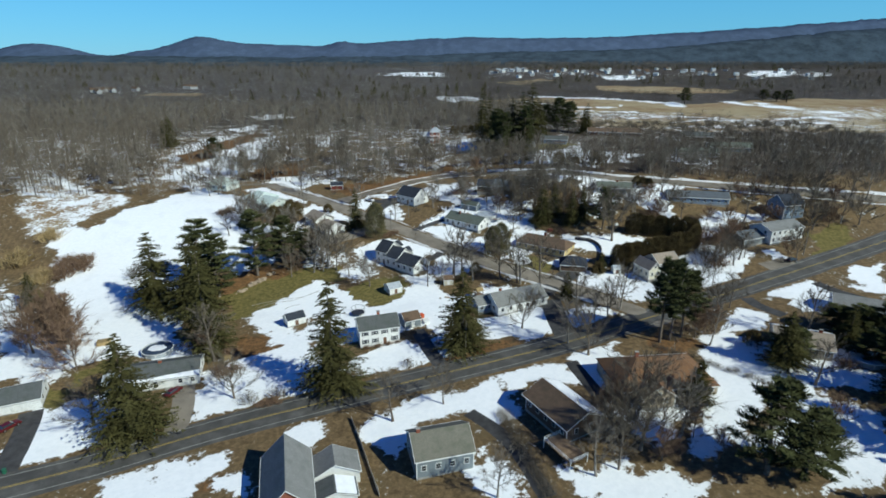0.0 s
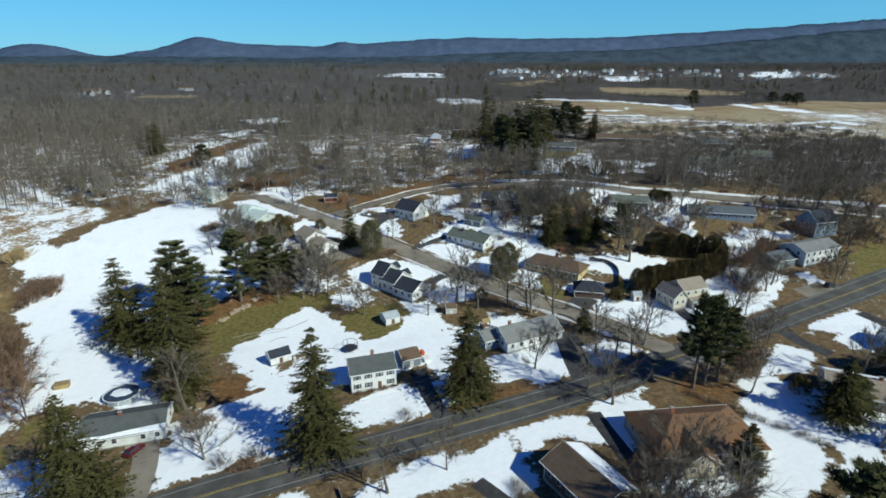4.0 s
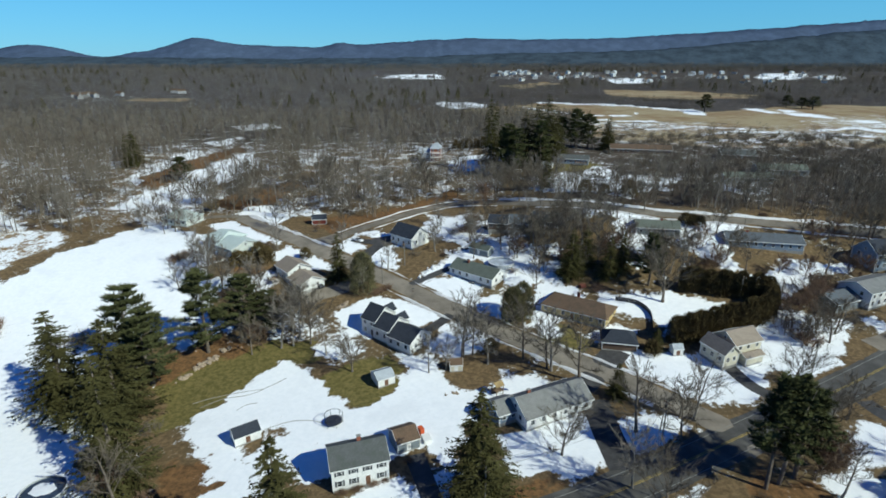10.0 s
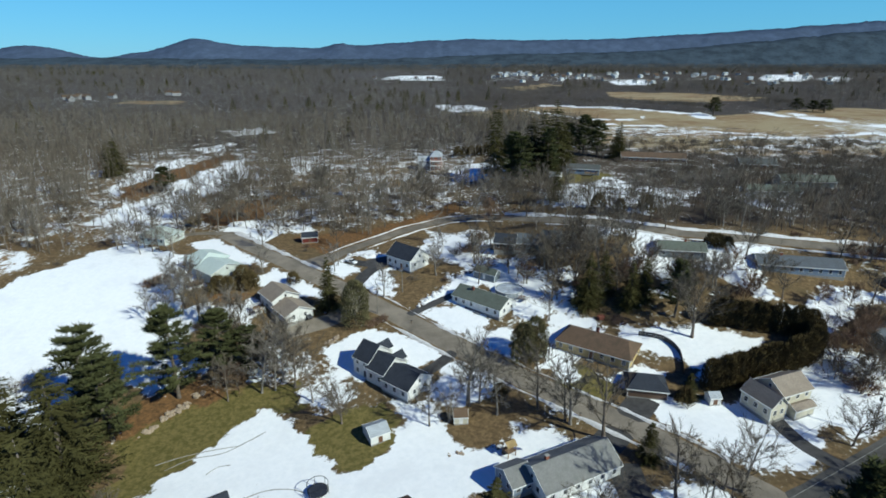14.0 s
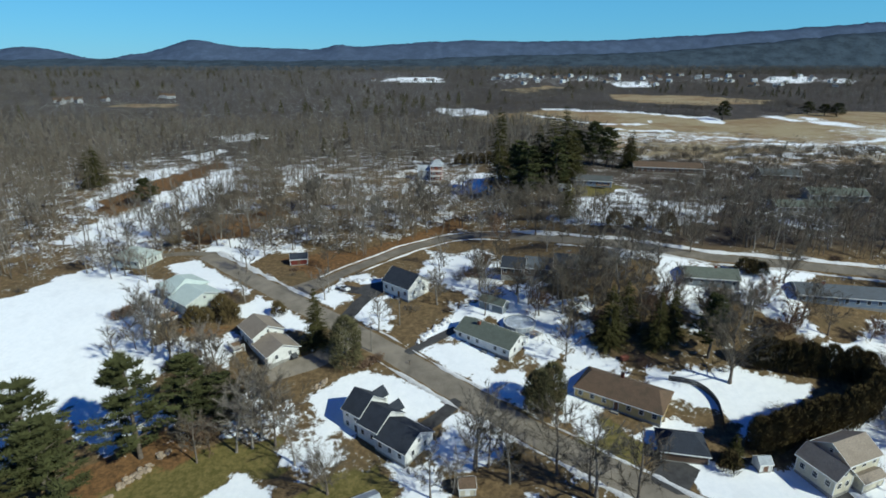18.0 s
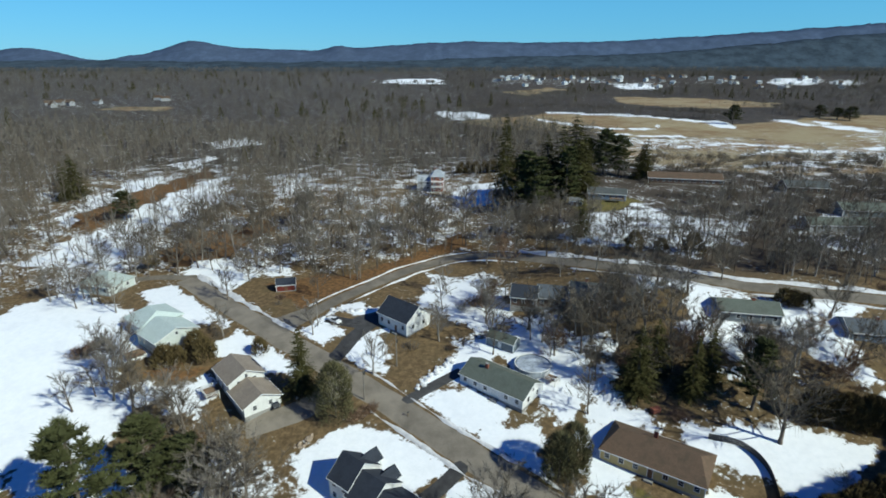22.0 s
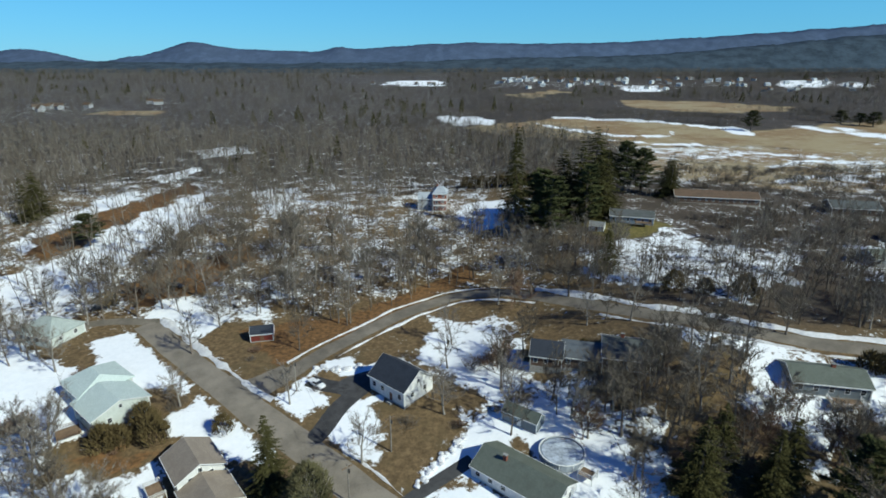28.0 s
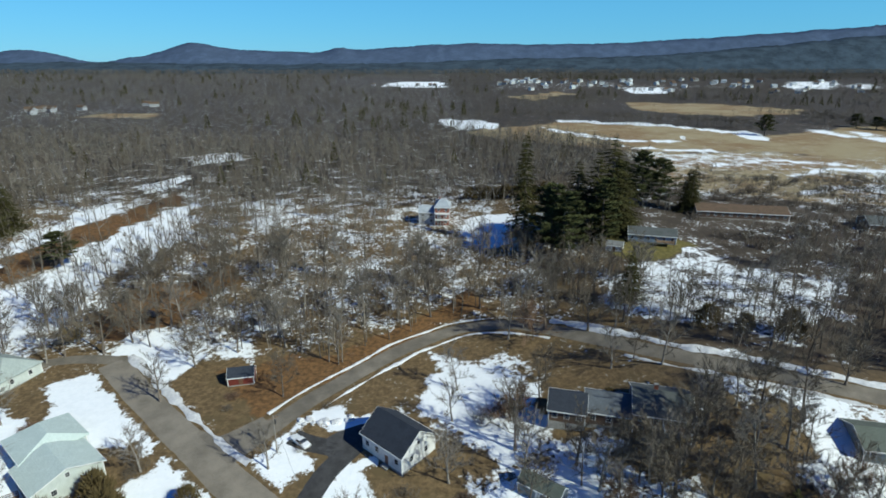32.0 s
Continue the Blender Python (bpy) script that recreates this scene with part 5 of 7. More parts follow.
def bare_tree(seed, height, wide, limbs=11, subs=6, twigs=9, low=0.22, thick=0.02, twig_w=0.05):
    """Trunk and crown of a leafless broadleaf tree: limbs, branches and a haze of fine twigs."""
    rng = np.random.default_rng(seed)
    trunk = limb(rng, (0, 0, -0.4), (0, 0, 1), height * 0.8, 0.06, 8)
    r = height * thick * np.linspace(1.15, 0.25, 8)
    r[0] *= 1.35
    crown, b, t, tw = [], [], [], []
    for i in range(limbs):
        f = low + (0.98 - low) * (i + rng.random()) / limbs
        k = f * 7
        i0 = int(min(k, 6))
        p0 = trunk[i0] + (trunk[i0 + 1] - trunk[i0]) * (k - i0)
        az = i * 2.4 + rng.normal(0, 0.4)
        rise = 0.5 + 0.95 * f + rng.normal(0, 0.15)
        L = wide * (1.05 - 0.55 * abs(f - 0.45) - 0.3 * f) * rng.uniform(0.75, 1.15)
        path = limb(rng, p0, (math.cos(az), math.sin(az), rise), L, 0.14, 5)
        r0 = height * thick * (0.5 - 0.33 * f)
        crown.append(tube(path, r0 * np.linspace(1, 0.2, 5), 3))
        for j in range(subs):
            g = 0.22 + 0.78 * (j + rng.random()) / subs
            i1 = min(int(g * 4), 3)
            q = path[i1] + (path[i1 + 1] - path[i1]) * min(g * 4 - i1, 1)
            w = (path[-1] - path[0]) / L + rng.normal(0, 0.55, 3) + np.array([0, 0, 0.25])
            w /= np.linalg.norm(w)
            sp = limb(rng, q, w, L * rng.uniform(0.3, 0.6), 0.18, 3)
            for a in (0, 1):
                b.append(sp[a])
                t.append(sp[a + 1])
                tw.append(r0 * (0.85, 0.5)[a])
            n = twigs
            u = rng.random((n, 1)) * 2
            s = np.where(u < 1, sp[0] + (sp[1] - sp[0]) * u, sp[1] + (sp[2] - sp[1]) * (u - 1))
            d = w + rng.normal(0, 0.65, (n, 3)) + np.array([0, 0, 0.25])
            d /= np.linalg.norm(d, axis=1, keepdims=True)
            b.extend(s)
            t.extend(s + d * L * rng.uniform(0.1, 0.34, (n, 1)))
            tw.extend(twig_w * rng.uniform(0.6, 1.3, n))
    crown.append(blades(b, t, tw, rng))
    return tube(trunk, r, 6), join(crown)


def spruce_tree(seed, height, wide, dense=1.0, droop=0.35, bare=0.04):
    """Whorls of drooping fronds, each a fan of short needled twigs."""
    rng = np.random.default_rng(seed)
    trunk = tube([(0, 0, -0.4), (0, 0, height * 0.5), (0, 0, height * 0.97)], [height * 0.018, height * 0.011, 0.03], 6)
    b, t, w = [], [], []
    levels = int(32 * dense)
    for i in range(levels):
        f = bare + (1 - bare) * (i + rng.random() * 0.8) / levels
        z, R = f * height, wide * (1 - f) ** 0.78 * rng.uniform(0.85, 1.1) + 0.12
        n = max(6, int(11 * (1 - f) + 6))
        for j in range(n):
            az = rng.random() * 6.283
            L = R * rng.choice((0.7, 0.9, 1.0, 1.12)) * rng.uniform(0.9, 1.08)
            out, side = np.array([math.cos(az), math.sin(az), 0]), np.array([-math.sin(az), math.cos(az), 0])
            m = 20 + int(14 * (1 - f))
            g = rng.uniform(0.12, 1.0, (m, 1))
            p = out * L * g + np.array([0, 0, 1.0]) * (z - droop * L * g ** 1.6 + 0.16 * L * g ** 4)
            s = rng.choice((-1.0, 1.0), (m, 1)) * rng.uniform(0.15, 1.0, (m, 1))
            d = out * rng.uniform(0.3, 0.8, (m, 1)) + side * s + np.array([0, 0, 1.0]) * rng.uniform(-0.55, 0.05, (m, 1))
            reach = (0.22 + 0.26 * L * (1.1 - g)) * rng.uniform(0.6, 1.2, (m, 1))
            b.append(p)
            t.append(p + d * np.minimum(reach, 0.34 * wide))
            w.append(rng.uniform(0.1, 0.24, m) * (0.45 + 0.12 * wide))
    return trunk, blades(np.concatenate(b), np.concatenate(t), np.concatenate(w), rng)


def column_tree(seed, height, wide, n=4200, top=2.2):
    """A clipped or rounded evergreen: dense small sprays over a blunt column."""
    rng = np.random.default_rng(seed)
    f, az = rng.random(n) ** 0.9, rng.random(n) * 6.283
    r = wide * np.clip(1 - f ** top, 0.02, 1) ** 0.6 * rng.uniform(0.3, 1.05, n) ** 0.6 * (1 + 0.08 * np.sin(3 * az + 7 * f))
    p = np.stack([r * np.cos(az), r * np.sin(az), f * height * 0.98], 1)
    d = np.stack([0.7 * np.cos(az), 0.7 * np.sin(az), np.full(n, 1.3)], 1) + rng.normal(0, 0.3, (n, 3))
    return tube([(0, 0, -0.3), (0, 0, height * 0.5)], [0.12, 0.08], 5), blades(p, p + d * rng.uniform(0.2, 0.5, (n, 1)), rng.uniform(0.07, 0.17, n), rng)


def pine_tree(seed, height, wide, bare=0.35):
    """Upswept boughs in loose tiers, with flat plates of needle tufts and gaps between them."""
    rng = np.random.default_rng(seed)
    trunk = tube(limb(rng, (0, 0, -0.4), (0, 0, 1), height * 0.97, 0.03, 6), height * 0.017 * np.linspace(1.1, 0.15, 6), 6)
    wood, b, t, w = [], [], [], []
    tiers = 13
    for i in range(tiers * 4):
        f = bare + (0.97 - bare) * ((i // 4) + rng.uniform(-0.22, 0.22) + 0.3) / tiers
        az = i * 1.72 + rng.normal(0, 0.35)
        top = (f - bare) / (1 - bare)
        L = wide * (1.02 - 0.85 * top ** 1.2) * (0.62 + 0.38 * min(1, 6 * top)) * rng.uniform(0.55, 1.15)
        path = limb(rng, (0, 0, f * height), (math.cos(az), math.sin(az), 0.12 + 0.35 * top), L, 0.07, 5)
        wood.append(tube(path[::2], [0.09, 0.06, 0.02], 3))
        for k in range(11):
            g = 0.3 + 0.7 * (k + rng.random()) / 11
            i1 = min(int(g * 4), 3)
            q = path[i1] + (path[i1 + 1] - path[i1]) * (g * 4 - i1)
            a2 = az + rng.choice((-1, 1)) * rng.uniform(0.3, 1.2)
            q = q + np.array([math.cos(a2), math.sin(a2), rng.uniform(-0.02, 0.16)]) * L * 0.3 * (1.15 - g) * rng.random()
            m = 21
            d = rng.normal(0, 1, (m, 3)) * np.array([1, 1, 0.3])
            d /= np.linalg.norm(d, axis=1, keepdims=True)
            p = q + d * rng.uniform(0.0, 0.085, (m, 1)) * wide
            b.append(p)
            t.append(p + (d + np.array([0, 0, 0.45])) * rng.uniform(0.3, 0.75, (m, 1)))
            w.append(rng.uniform(0.1, 0.24, m))
    return join([trunk, *wood]), blades(np.concatenate(b), np.concatenate(t), np.concatenate(w), rng)


def bush(seed, high, wide, stems=60, forks=3, w0=0.06):
    rng = np.random.default_rng(seed)
    b, t, w = [], [], []
    for _ in range(stems):
        az, out = rng.random() * 6.283, rng.random() ** 0.6
        root = np.array([math.cos(az), math.sin(az), 0]) * wide * 0.45 * out
        top = root * rng.uniform(1.3, 2.2) + np.array([0, 0, high * rng.uniform(0.55, 1.0) * (1.05 - 0.45 * out)]) + rng.normal(0, 0.1 * high, 3)
        b.append(root - np.array([0, 0, 0.1]))
        t.append(top)
        w.append(w0 * rng.uniform(0.8, 1.6))
        for _ in range(forks):
            g = rng.uniform(0.35, 0.85)
            p = root + (top - root) * g
            b.append(p)
            t.append(p + rng.normal(0, 0.32, 3) * high * np.array([1, 1, 0.5]) + np.array([0, 0, 0.3 * high]) * rng.random())
            w.append(w0 * rng.uniform(0.5, 1.0))
    return blades(b, t, w, rng)


def tree_kind(name, shape, wood, leaf, label, category, group):
    """The first tree of a kind, kept to be copied."""
    ob = new(name)
    (tv, tt), (cv, ct) = shape
    fast_mesh("trunk", tv, tt, wood, ob)
    fast_mesh("crown", cv, ct, leaf, ob)
    ob["height"] = float(max(tv[:, 2].max(), cv[:, 2].max()))
    ob["spread"] = float(np.percentile(np.hypot(cv[:, 0], cv[:, 1]), 98))
    return tagged(ob, label, category, group)


USED = set()


def grown(kind, x, y, size=1.0, tall=None):
    """Sets a tree of that kind on the land: the kind itself the first time, then copies."""
    x, y = float(x), float(y)
    m = pose(x, y, gz(x, y), 0, 0, (x * 37 + y * 91) % 360)
    if kind.name in USED:
        ob = copy_thing(kind, m)
    else:
        USED.add(kind.name)
        ob = kind
        ob.matrix_basis = m
    ob.scale = (size, size, size * (0.94 + 0.12 * ((x * 13 + y * 7) % 1)) if tall is None else tall)
    return ob


def plant(kind, x, y, high, wide):
    """A tree of that kind, so high and so wide from trunk to tips."""
    return grown(kind, x, y, wide / kind["spread"], high / kind["height"])


BARE = [tree_kind("bare_tree", bare_tree(10 + i, 12.5 + i, 5.6, thick=0.014 + 0.002 * (i % 3), limbs=13, subs=6, twigs=25, twig_w=0.06), (BARK, GREYBARK)[i % 2], (TWIG, GREYTWIG)[i % 2], "leafless broadleaf tree with grey-brown branches", "tree", "bare trees") for i in range(4)]
SPREADING = tree_kind("bare_tree", bare_tree(31, 10.5, 8.5, limbs=15, subs=7, twigs=26, low=0.18, thick=0.024, twig_w=0.055), BARK, TWIG, "wide-spreading leafless tree with dark brown limbs", "tree", "bare trees")
RUSTY = tree_kind("bare_tree", bare_tree(41, 8.5, 5.5, limbs=16, subs=8, twigs=26, low=0.05, thick=0.014, twig_w=0.06), BARK, RUSTTWIG, "dense leafless tree with reddish brown twigs", "tree", "bare trees")
SPRUCES = [tree_kind("spruce_tree", spruce_tree(50 + i, 21, 5.4 + 0.5 * i, 1.15), BARK, SPRUCE, "tall dark green spruce with drooping branches", "tree", "evergreens") for i in range(2)]
CONE = tree_kind("evergreen_tree", spruce_tree(57, 8.0, 2.3, 0.8, 0.1, 0.02), BARK, SPRUCE, "small conical evergreen in a yard", "tree", "evergreens")
BLUNT = tree_kind("evergreen_tree", column_tree(58, 9.0, 2.6, 5200, 4.5), BARK, CEDAR, "rounded grey-green evergreen beside the street", "tree", "evergreens")
PINES = [tree_kind("pine_tree", pine_tree(60 + i, 19, 5.8, 0.12 + 0.1 * i), BARK, PINE, "white pine with tufted green boughs", "tree", "evergreens") for i in range(3)]
ARBOR = tree_kind("arborvitae", column_tree(66, 6.2, 1.7, 3400, 7.0), BARK, HEDGE, "dark arborvitae of a tall clipped hedge", "hedge tree", "hedge row")


def bush_kind(name, shape, mat, label):
    return tagged(fast_mesh(name, *shape, mat), label, "bush", "bushes")


BUSHES = [bush_kind("bush", bush(70, 2.2, 3.2, 90), TWIG, "leafless brown shrub with bushy stems"), bush_kind("bush", bush(71, 1.6, 2.6, 110, 3, 0.09), RUSTTWIG, "low reddish brown shrub"), bush_kind("bush", bush(72, 2.6, 3.0, 130, 3, 0.07), REED, "straw-coloured clump of dry stems")]
ROUND = bush_kind("bush", column_tree(77, 2.6, 1.5, 900, 2.0)[1], HEDGE, "rounded dark evergreen shrub")


def shrub(kind, x, y, size=1.0):
    x, y = float(x), float(y)
    m = pose(x, y, gz(x, y), 0, 0, (x * 53 + y * 17) % 360)
    if kind.name in USED:
        ob = copy_thing(kind, m)
    else:
        USED.add(kind.name)
        ob = kind
        ob.matrix_basis = m
    ob.scale = (size, size, size)
    return ob


for kind, x, y, high, wide in (
    (SPRUCES[0], -27.5, 118.3, 29.5, 9.6), (SPRUCES[1], 5.2, 135.8, 25, 8.2), (SPRUCES[1], -70, 103, 26, 9.2),
    (SPRUCES[0], -97.5, 170, 27, 11.2), (SPRUCES[1], -82, 166, 27, 10.6), (SPRUCES[0], -69, 142.5, 31, 9.0), (PINES[0], -88, 186, 27, 9), (PINES[0], -80, 179, 24, 8),
    (PINES[0], -71, 194, 27, 8.3), (PINES[1], -62, 202, 21, 7), (PINES[0], -55, 204, 14, 6),
    (PINES[2], 60.4, 135.8, 26, 5.4), (PINES[2], 63.5, 136.8, 25, 5.2), (PINES[2], 67.5, 138.5, 21, 6.0),
    (CONE, 41, 167, 9.5, 2.9), (BLUNT, 19.5, 203, 12.5, 3.9), (BLUNT, 22.6, 204.8, 13.0, 3.9), (BLUNT, -28.9, 222.4, 15.5, 4.6), (SPRUCES[0], -38.4, 230, 18, 5.2),
    (SPRUCES[1], 42, 225.5, 18, 5.6), (SPRUCES[0], 54.4, 224, 16, 5.0), (SPRUCES[1], 48, 231, 15, 4.5), (PINES[1], 66.5, 219.5, 19, 5.3), (SPRUCES[0], 60, 228, 14, 4.5),
    (CONE, 57.5, 186.5, 7, 2.5), (PINES[0], 34.5, 357, 27, 8.5), (SPRUCES[0], 51, 364, 33, 11), (SPRUCES[1], 45.5, 370, 29, 11), (SPRUCES[1], 58, 369, 37, 12.5), (PINES[0], 53, 358, 26, 7), (PINES[0], 38, 352, 25, 9), (PINES[0], 35, 378, 20, 8), (SPRUCES[0], 64, 372, 27, 8.5),
    (PINES[0], 84, 410, 25, 9), (PINES[0], 91.5, 407, 22, 9), (PINES[1], 76, 414, 20, 7), (SPRUCES[0], 101.7, 396, 21, 6.5), (SPRUCES[1], 100.5, 398, 19, 6), (SPRUCES[0], 37, 456, 29, 6), (SPRUCES[1], 47.6, 310, 16, 5),
    (PINES[1], 61.8, 84.4, 22, 7.8), (PINES[0], 68.3, 83.5, 15, 7), (SPRUCES[1], 104.4, 104.7, 20, 7), (SPRUCES[0], 102.2, 94.0, 18, 7), (CONE, 58.3, 107.4, 11, 4), (PINES[1], 286.3, 670.9, 20, 9), (PINES[0], 413.1, 732.3, 14, 9), (PINES[1], 419.6, 713.2, 13, 9), (PINES[0], 427.0, 704.2, 15, 10), (SPRUCES[0], -140.3, 169.9, 13, 5), (SPRUCES[1], 86.7, 122.2, 15, 6.5), (PINES[0], 90.5, 125.0, 9, 6), (SPRUCES[1], 26, 372, 41, 8), (PINES[0], 114.6, 134.3, 10, 7), (PINES[2], 122, 112, 18, 8), (PINES[0], 119, 131, 12, 6), (PINES[1], 126, 133, 13, 6), (SPRUCES[0], 109, 131, 11, 4.5), (PINES[0], 101, 86, 17, 6.5), (SPRUCES[1], 111, 108, 20, 7), (PINES[0], 116, 119, 14, 7), (PINES[1], 116, 84, 20, 8), (SPRUCES[0], 112, 70, 23, 8), (PINES[1], 102, 60, 22, 8), (SPRUCES[1], 92, 66, 18, 6.5), (SPRUCES[1], 127, 97, 21, 8),
    (PINES[0], 110.4, 138.6, 8, 6), (PINES[0], 109.3, 121.9, 9, 6), (SPRUCES[0], -193.9, 384.3, 20, 6), (PINES[1], -148.8, 356.2, 14, 7), (SPRUCES[1], -194.8, 392.8, 22, 8)):
    plant(kind, x, y, high, wide)

for kind, x, y, size in (
    (SPREADING, 68.2, 210.6, 1.25), (BARE[0], 20.6, 184.9, 1.25), (BARE[1], 27.3, 179.3, 1.2), (BARE[2], 33.4, 174.0, 1.2), (BARE[3], 3.7, 188.0, 1.2),
    (BARE[0], 6.6, 187.8, 1.05), (BARE[2], 41.5, 153.9, 1.0), (BARE[1], 56.0, 157.4, 0.95), (SPREADING, 85.5, 169.1, 0.75), (BARE[3], -5.1, 253.2, 0.6),
    (BARE[2], -47.5, 202.4, 1.1), (BARE[0], -41.3, 196.2, 1.15), (BARE[1], -45.0, 198.7, 1.05), (SPREADING, -26.7, 182.4, 0.75), (BARE[3], -35.4, 190.3, 0.7),
    (RUSTY, -109.3, 135.1, 1.5), (BARE[0], -119.0, 139.7, 1.2), (SPREADING, 40.5, 92.4, 1.1), (BARE[0], 34.4, 87.1, 0.8), (RUSTY, 43.7, 89.2, 0.7), (BARE[3], 29.7, 85.6, 0.8), (RUSTY, 37.5, 102.8, 0.6), (BARE[1], 50.6, 96.8, 0.9), (RUSTY, -112.4, 144.7, 1.3), (RUSTY, -100.9, 130.7, 1.3), (RUSTY, -119.8, 148.2, 1.5), (SPREADING, -52.2, 116.4, 0.75), (BARE[0], 0.0, 110.8, 0.75), (BARE[2], -11.6, 105.0, 0.8), (SPREADING, -82.2, 107.4, 0.8),
    (SPREADING, 23.6, 147.3, 0.75), (BARE[1], 35.2, 137.1, 0.9), (SPREADING, 39.3, 130.5, 0.85), (SPREADING, 42.7, 103.8, 1.0), (RUSTY, 62.7, 114.9, 0.8),
    (BARE[1], 10.1, 81.0, 0.7), (RUSTY, 37.7, 104.1, 0.8), (BARE[0], 89.2, 155.2, 0.8), (RUSTY, 97.6, 127.0, 0.75), (BARE[2], -64.4, 134.7, 1.0), (RUSTY, -69.7, 139.8, 0.8),
    (BARE[1], -21.8, 236.8, 0.75), (BARE[3], -4.7, 250.3, 0.7), (BARE[2], -3.9, 267.9, 0.6), (BARE[0], 29.6, 220.5, 0.75), (SPREADING, 35.8, 243.4, 1.0), (BARE[1], 23.2, 246.4, 0.8),
    (BARE[3], 18.3, 250.5, 0.85), (BARE[0], 30.7, 247.1, 0.85), (BARE[2], 44.5, 241.0, 0.85), (BARE[0], 4.0, 186.7, 0.8), (BARE[3], 10.6, 183.3, 0.8), (BARE[2], 26.3, 180.5, 0.75),
    (SPREADING, 33.7, 299.1, 0.8), (BARE[2], 23.0, 303.8, 0.95), (BARE[3], 17.1, 307.0, 0.95), (BARE[1], 12.4, 301.9, 0.8), (SPREADING, 79.6, 265.3, 0.75), (BARE[0], -17.5, 255.0, 0.4),
    (SPREADING, 59.3, 263.2, 0.7), (BARE[1], -41.0, 254.1, 0.65), (BARE[2], -79.8, 251.8, 0.75), (SPREADING, -89.0, 241.3, 0.8), (BARE[3], -84.9, 229.1, 0.9), (BARE[1], 84, 232, 0.8), (RUSTY, 92, 228, 0.8), (BARE[3], 76, 226, 0.85), (SPREADING, 98, 232, 0.8), (BARE[1], 63.3, 234.4, 0.85), (SPREADING, 70.9, 230.5, 0.85), (RUSTY, 55.5, 232.3, 0.85),
    (BARE[0], -78.1, 226.0, 0.95), (BARE[1], -66.4, 253.6, 0.7), (BARE[2], -72.9, 275.3, 0.7), (SPREADING, -71.0, 290.2, 0.7), (BARE[0], -44.4, 277.3, 0.75),
    (BARE[2], -11.7, 259.0, 0.45), (BARE[3], -2.5, 280.0, 0.7), (BARE[1], 9.1, 269.3, 0.6), (RUSTY, 8.9, 266.8, 0.6), (BARE[0], 43.1, 299.3, 0.9), (RUSTY, 18.9, 299.6, 0.9),
    (SPREADING, 106, 187, 0.75), (BARE[2], 110, 191, 0.7), (RUSTY, 104, 192, 0.75), (RUSTY, 100, 198, 0.8), (RUSTY, 107.5, 199.5, 0.85), (BARE[1], 113, 193, 0.7), (RUSTY, 112, 206, 0.6), (SPREADING, 99, 187, 0.6),
    (SPREADING, 153, 217, 0.8), (RUSTY, 161, 219, 0.85), (BARE[1], 168, 222, 0.9), (SPREADING, 175, 221, 0.85), (BARE[0], 158, 226, 0.9), (RUSTY, 172, 233, 1.0), (BARE[2], 181, 238, 1.0), (SPREADING, 164, 237, 1.0), (BARE[3], 190, 240, 1.0),
    (BARE[0], 147, 242, 0.8), (BARE[3], 140, 243, 0.8), (RUSTY, 134, 241, 0.75), (SPREADING, 156, 243, 0.9), (BARE[1], 171, 245, 1.0), (RUSTY, 120, 222, 0.7), (RUSTY, 112, 224, 0.65), (BARE[2], 128, 224, 0.75), (RUSTY, 138, 222, 0.7),
    (BARE[2], 32.4, 240.3, 0.8), (SPREADING, 40.2, 235.8, 0.85), (BARE[0], 33.7, 230.5, 0.75), (BARE[3], 25.5, 240.5, 0.7), (RUSTY, 92.3, 238.9, 0.75), (BARE[1], 83.0, 231.9, 0.8), (SPREADING, 100.5, 246.7, 0.75), (RUSTY, 88, 236, 0.6),
    (RUSTY, 71, 137.5, 0.95), (RUSTY, 75, 140.5, 0.8), (BARE[3], 73, 133, 0.7), (RUSTY, 93, 123, 0.5), (RUSTY, 99, 125.5, 0.5), (SPREADING, 84, 153, 0.7)):
    if all(math.hypot(x - cx, y - cy) > r - 3.0 for cx, cy, r in SPOTS):
        grown(kind, x, y, size * 1.35)

rng = np.random.default_rng(11)


def clear_of(p, road=6.0, houses=0.0):
    ok = np.ones(len(p), bool)
    for line, half in LINES:
        ok &= near_line(p[:, 0], p[:, 1], line) > half + road - 3
    for x, y, r in SPOTS:
        ok &= (p[:, 0] - x) ** 2 + (p[:, 1] - y) ** 2 > (r + houses) ** 2
    return ok


def open_land(p, margin=0.0):
    o = np.zeros(len(p), bool)
    for kind, poly in PATCHES:
        if kind in ("tan", "farsnow", "marsh", "streak"):
            o |= inside_distance(p[:, 0], p[:, 1], poly) > -margin
        elif kind == "green":
            o |= inside_distance(p[:, 0], p[:, 1], poly) > 0
        elif kind in ("glade", "clear"):
            o |= inside_distance(p[:, 0], p[:, 1], poly) > 0
    return o


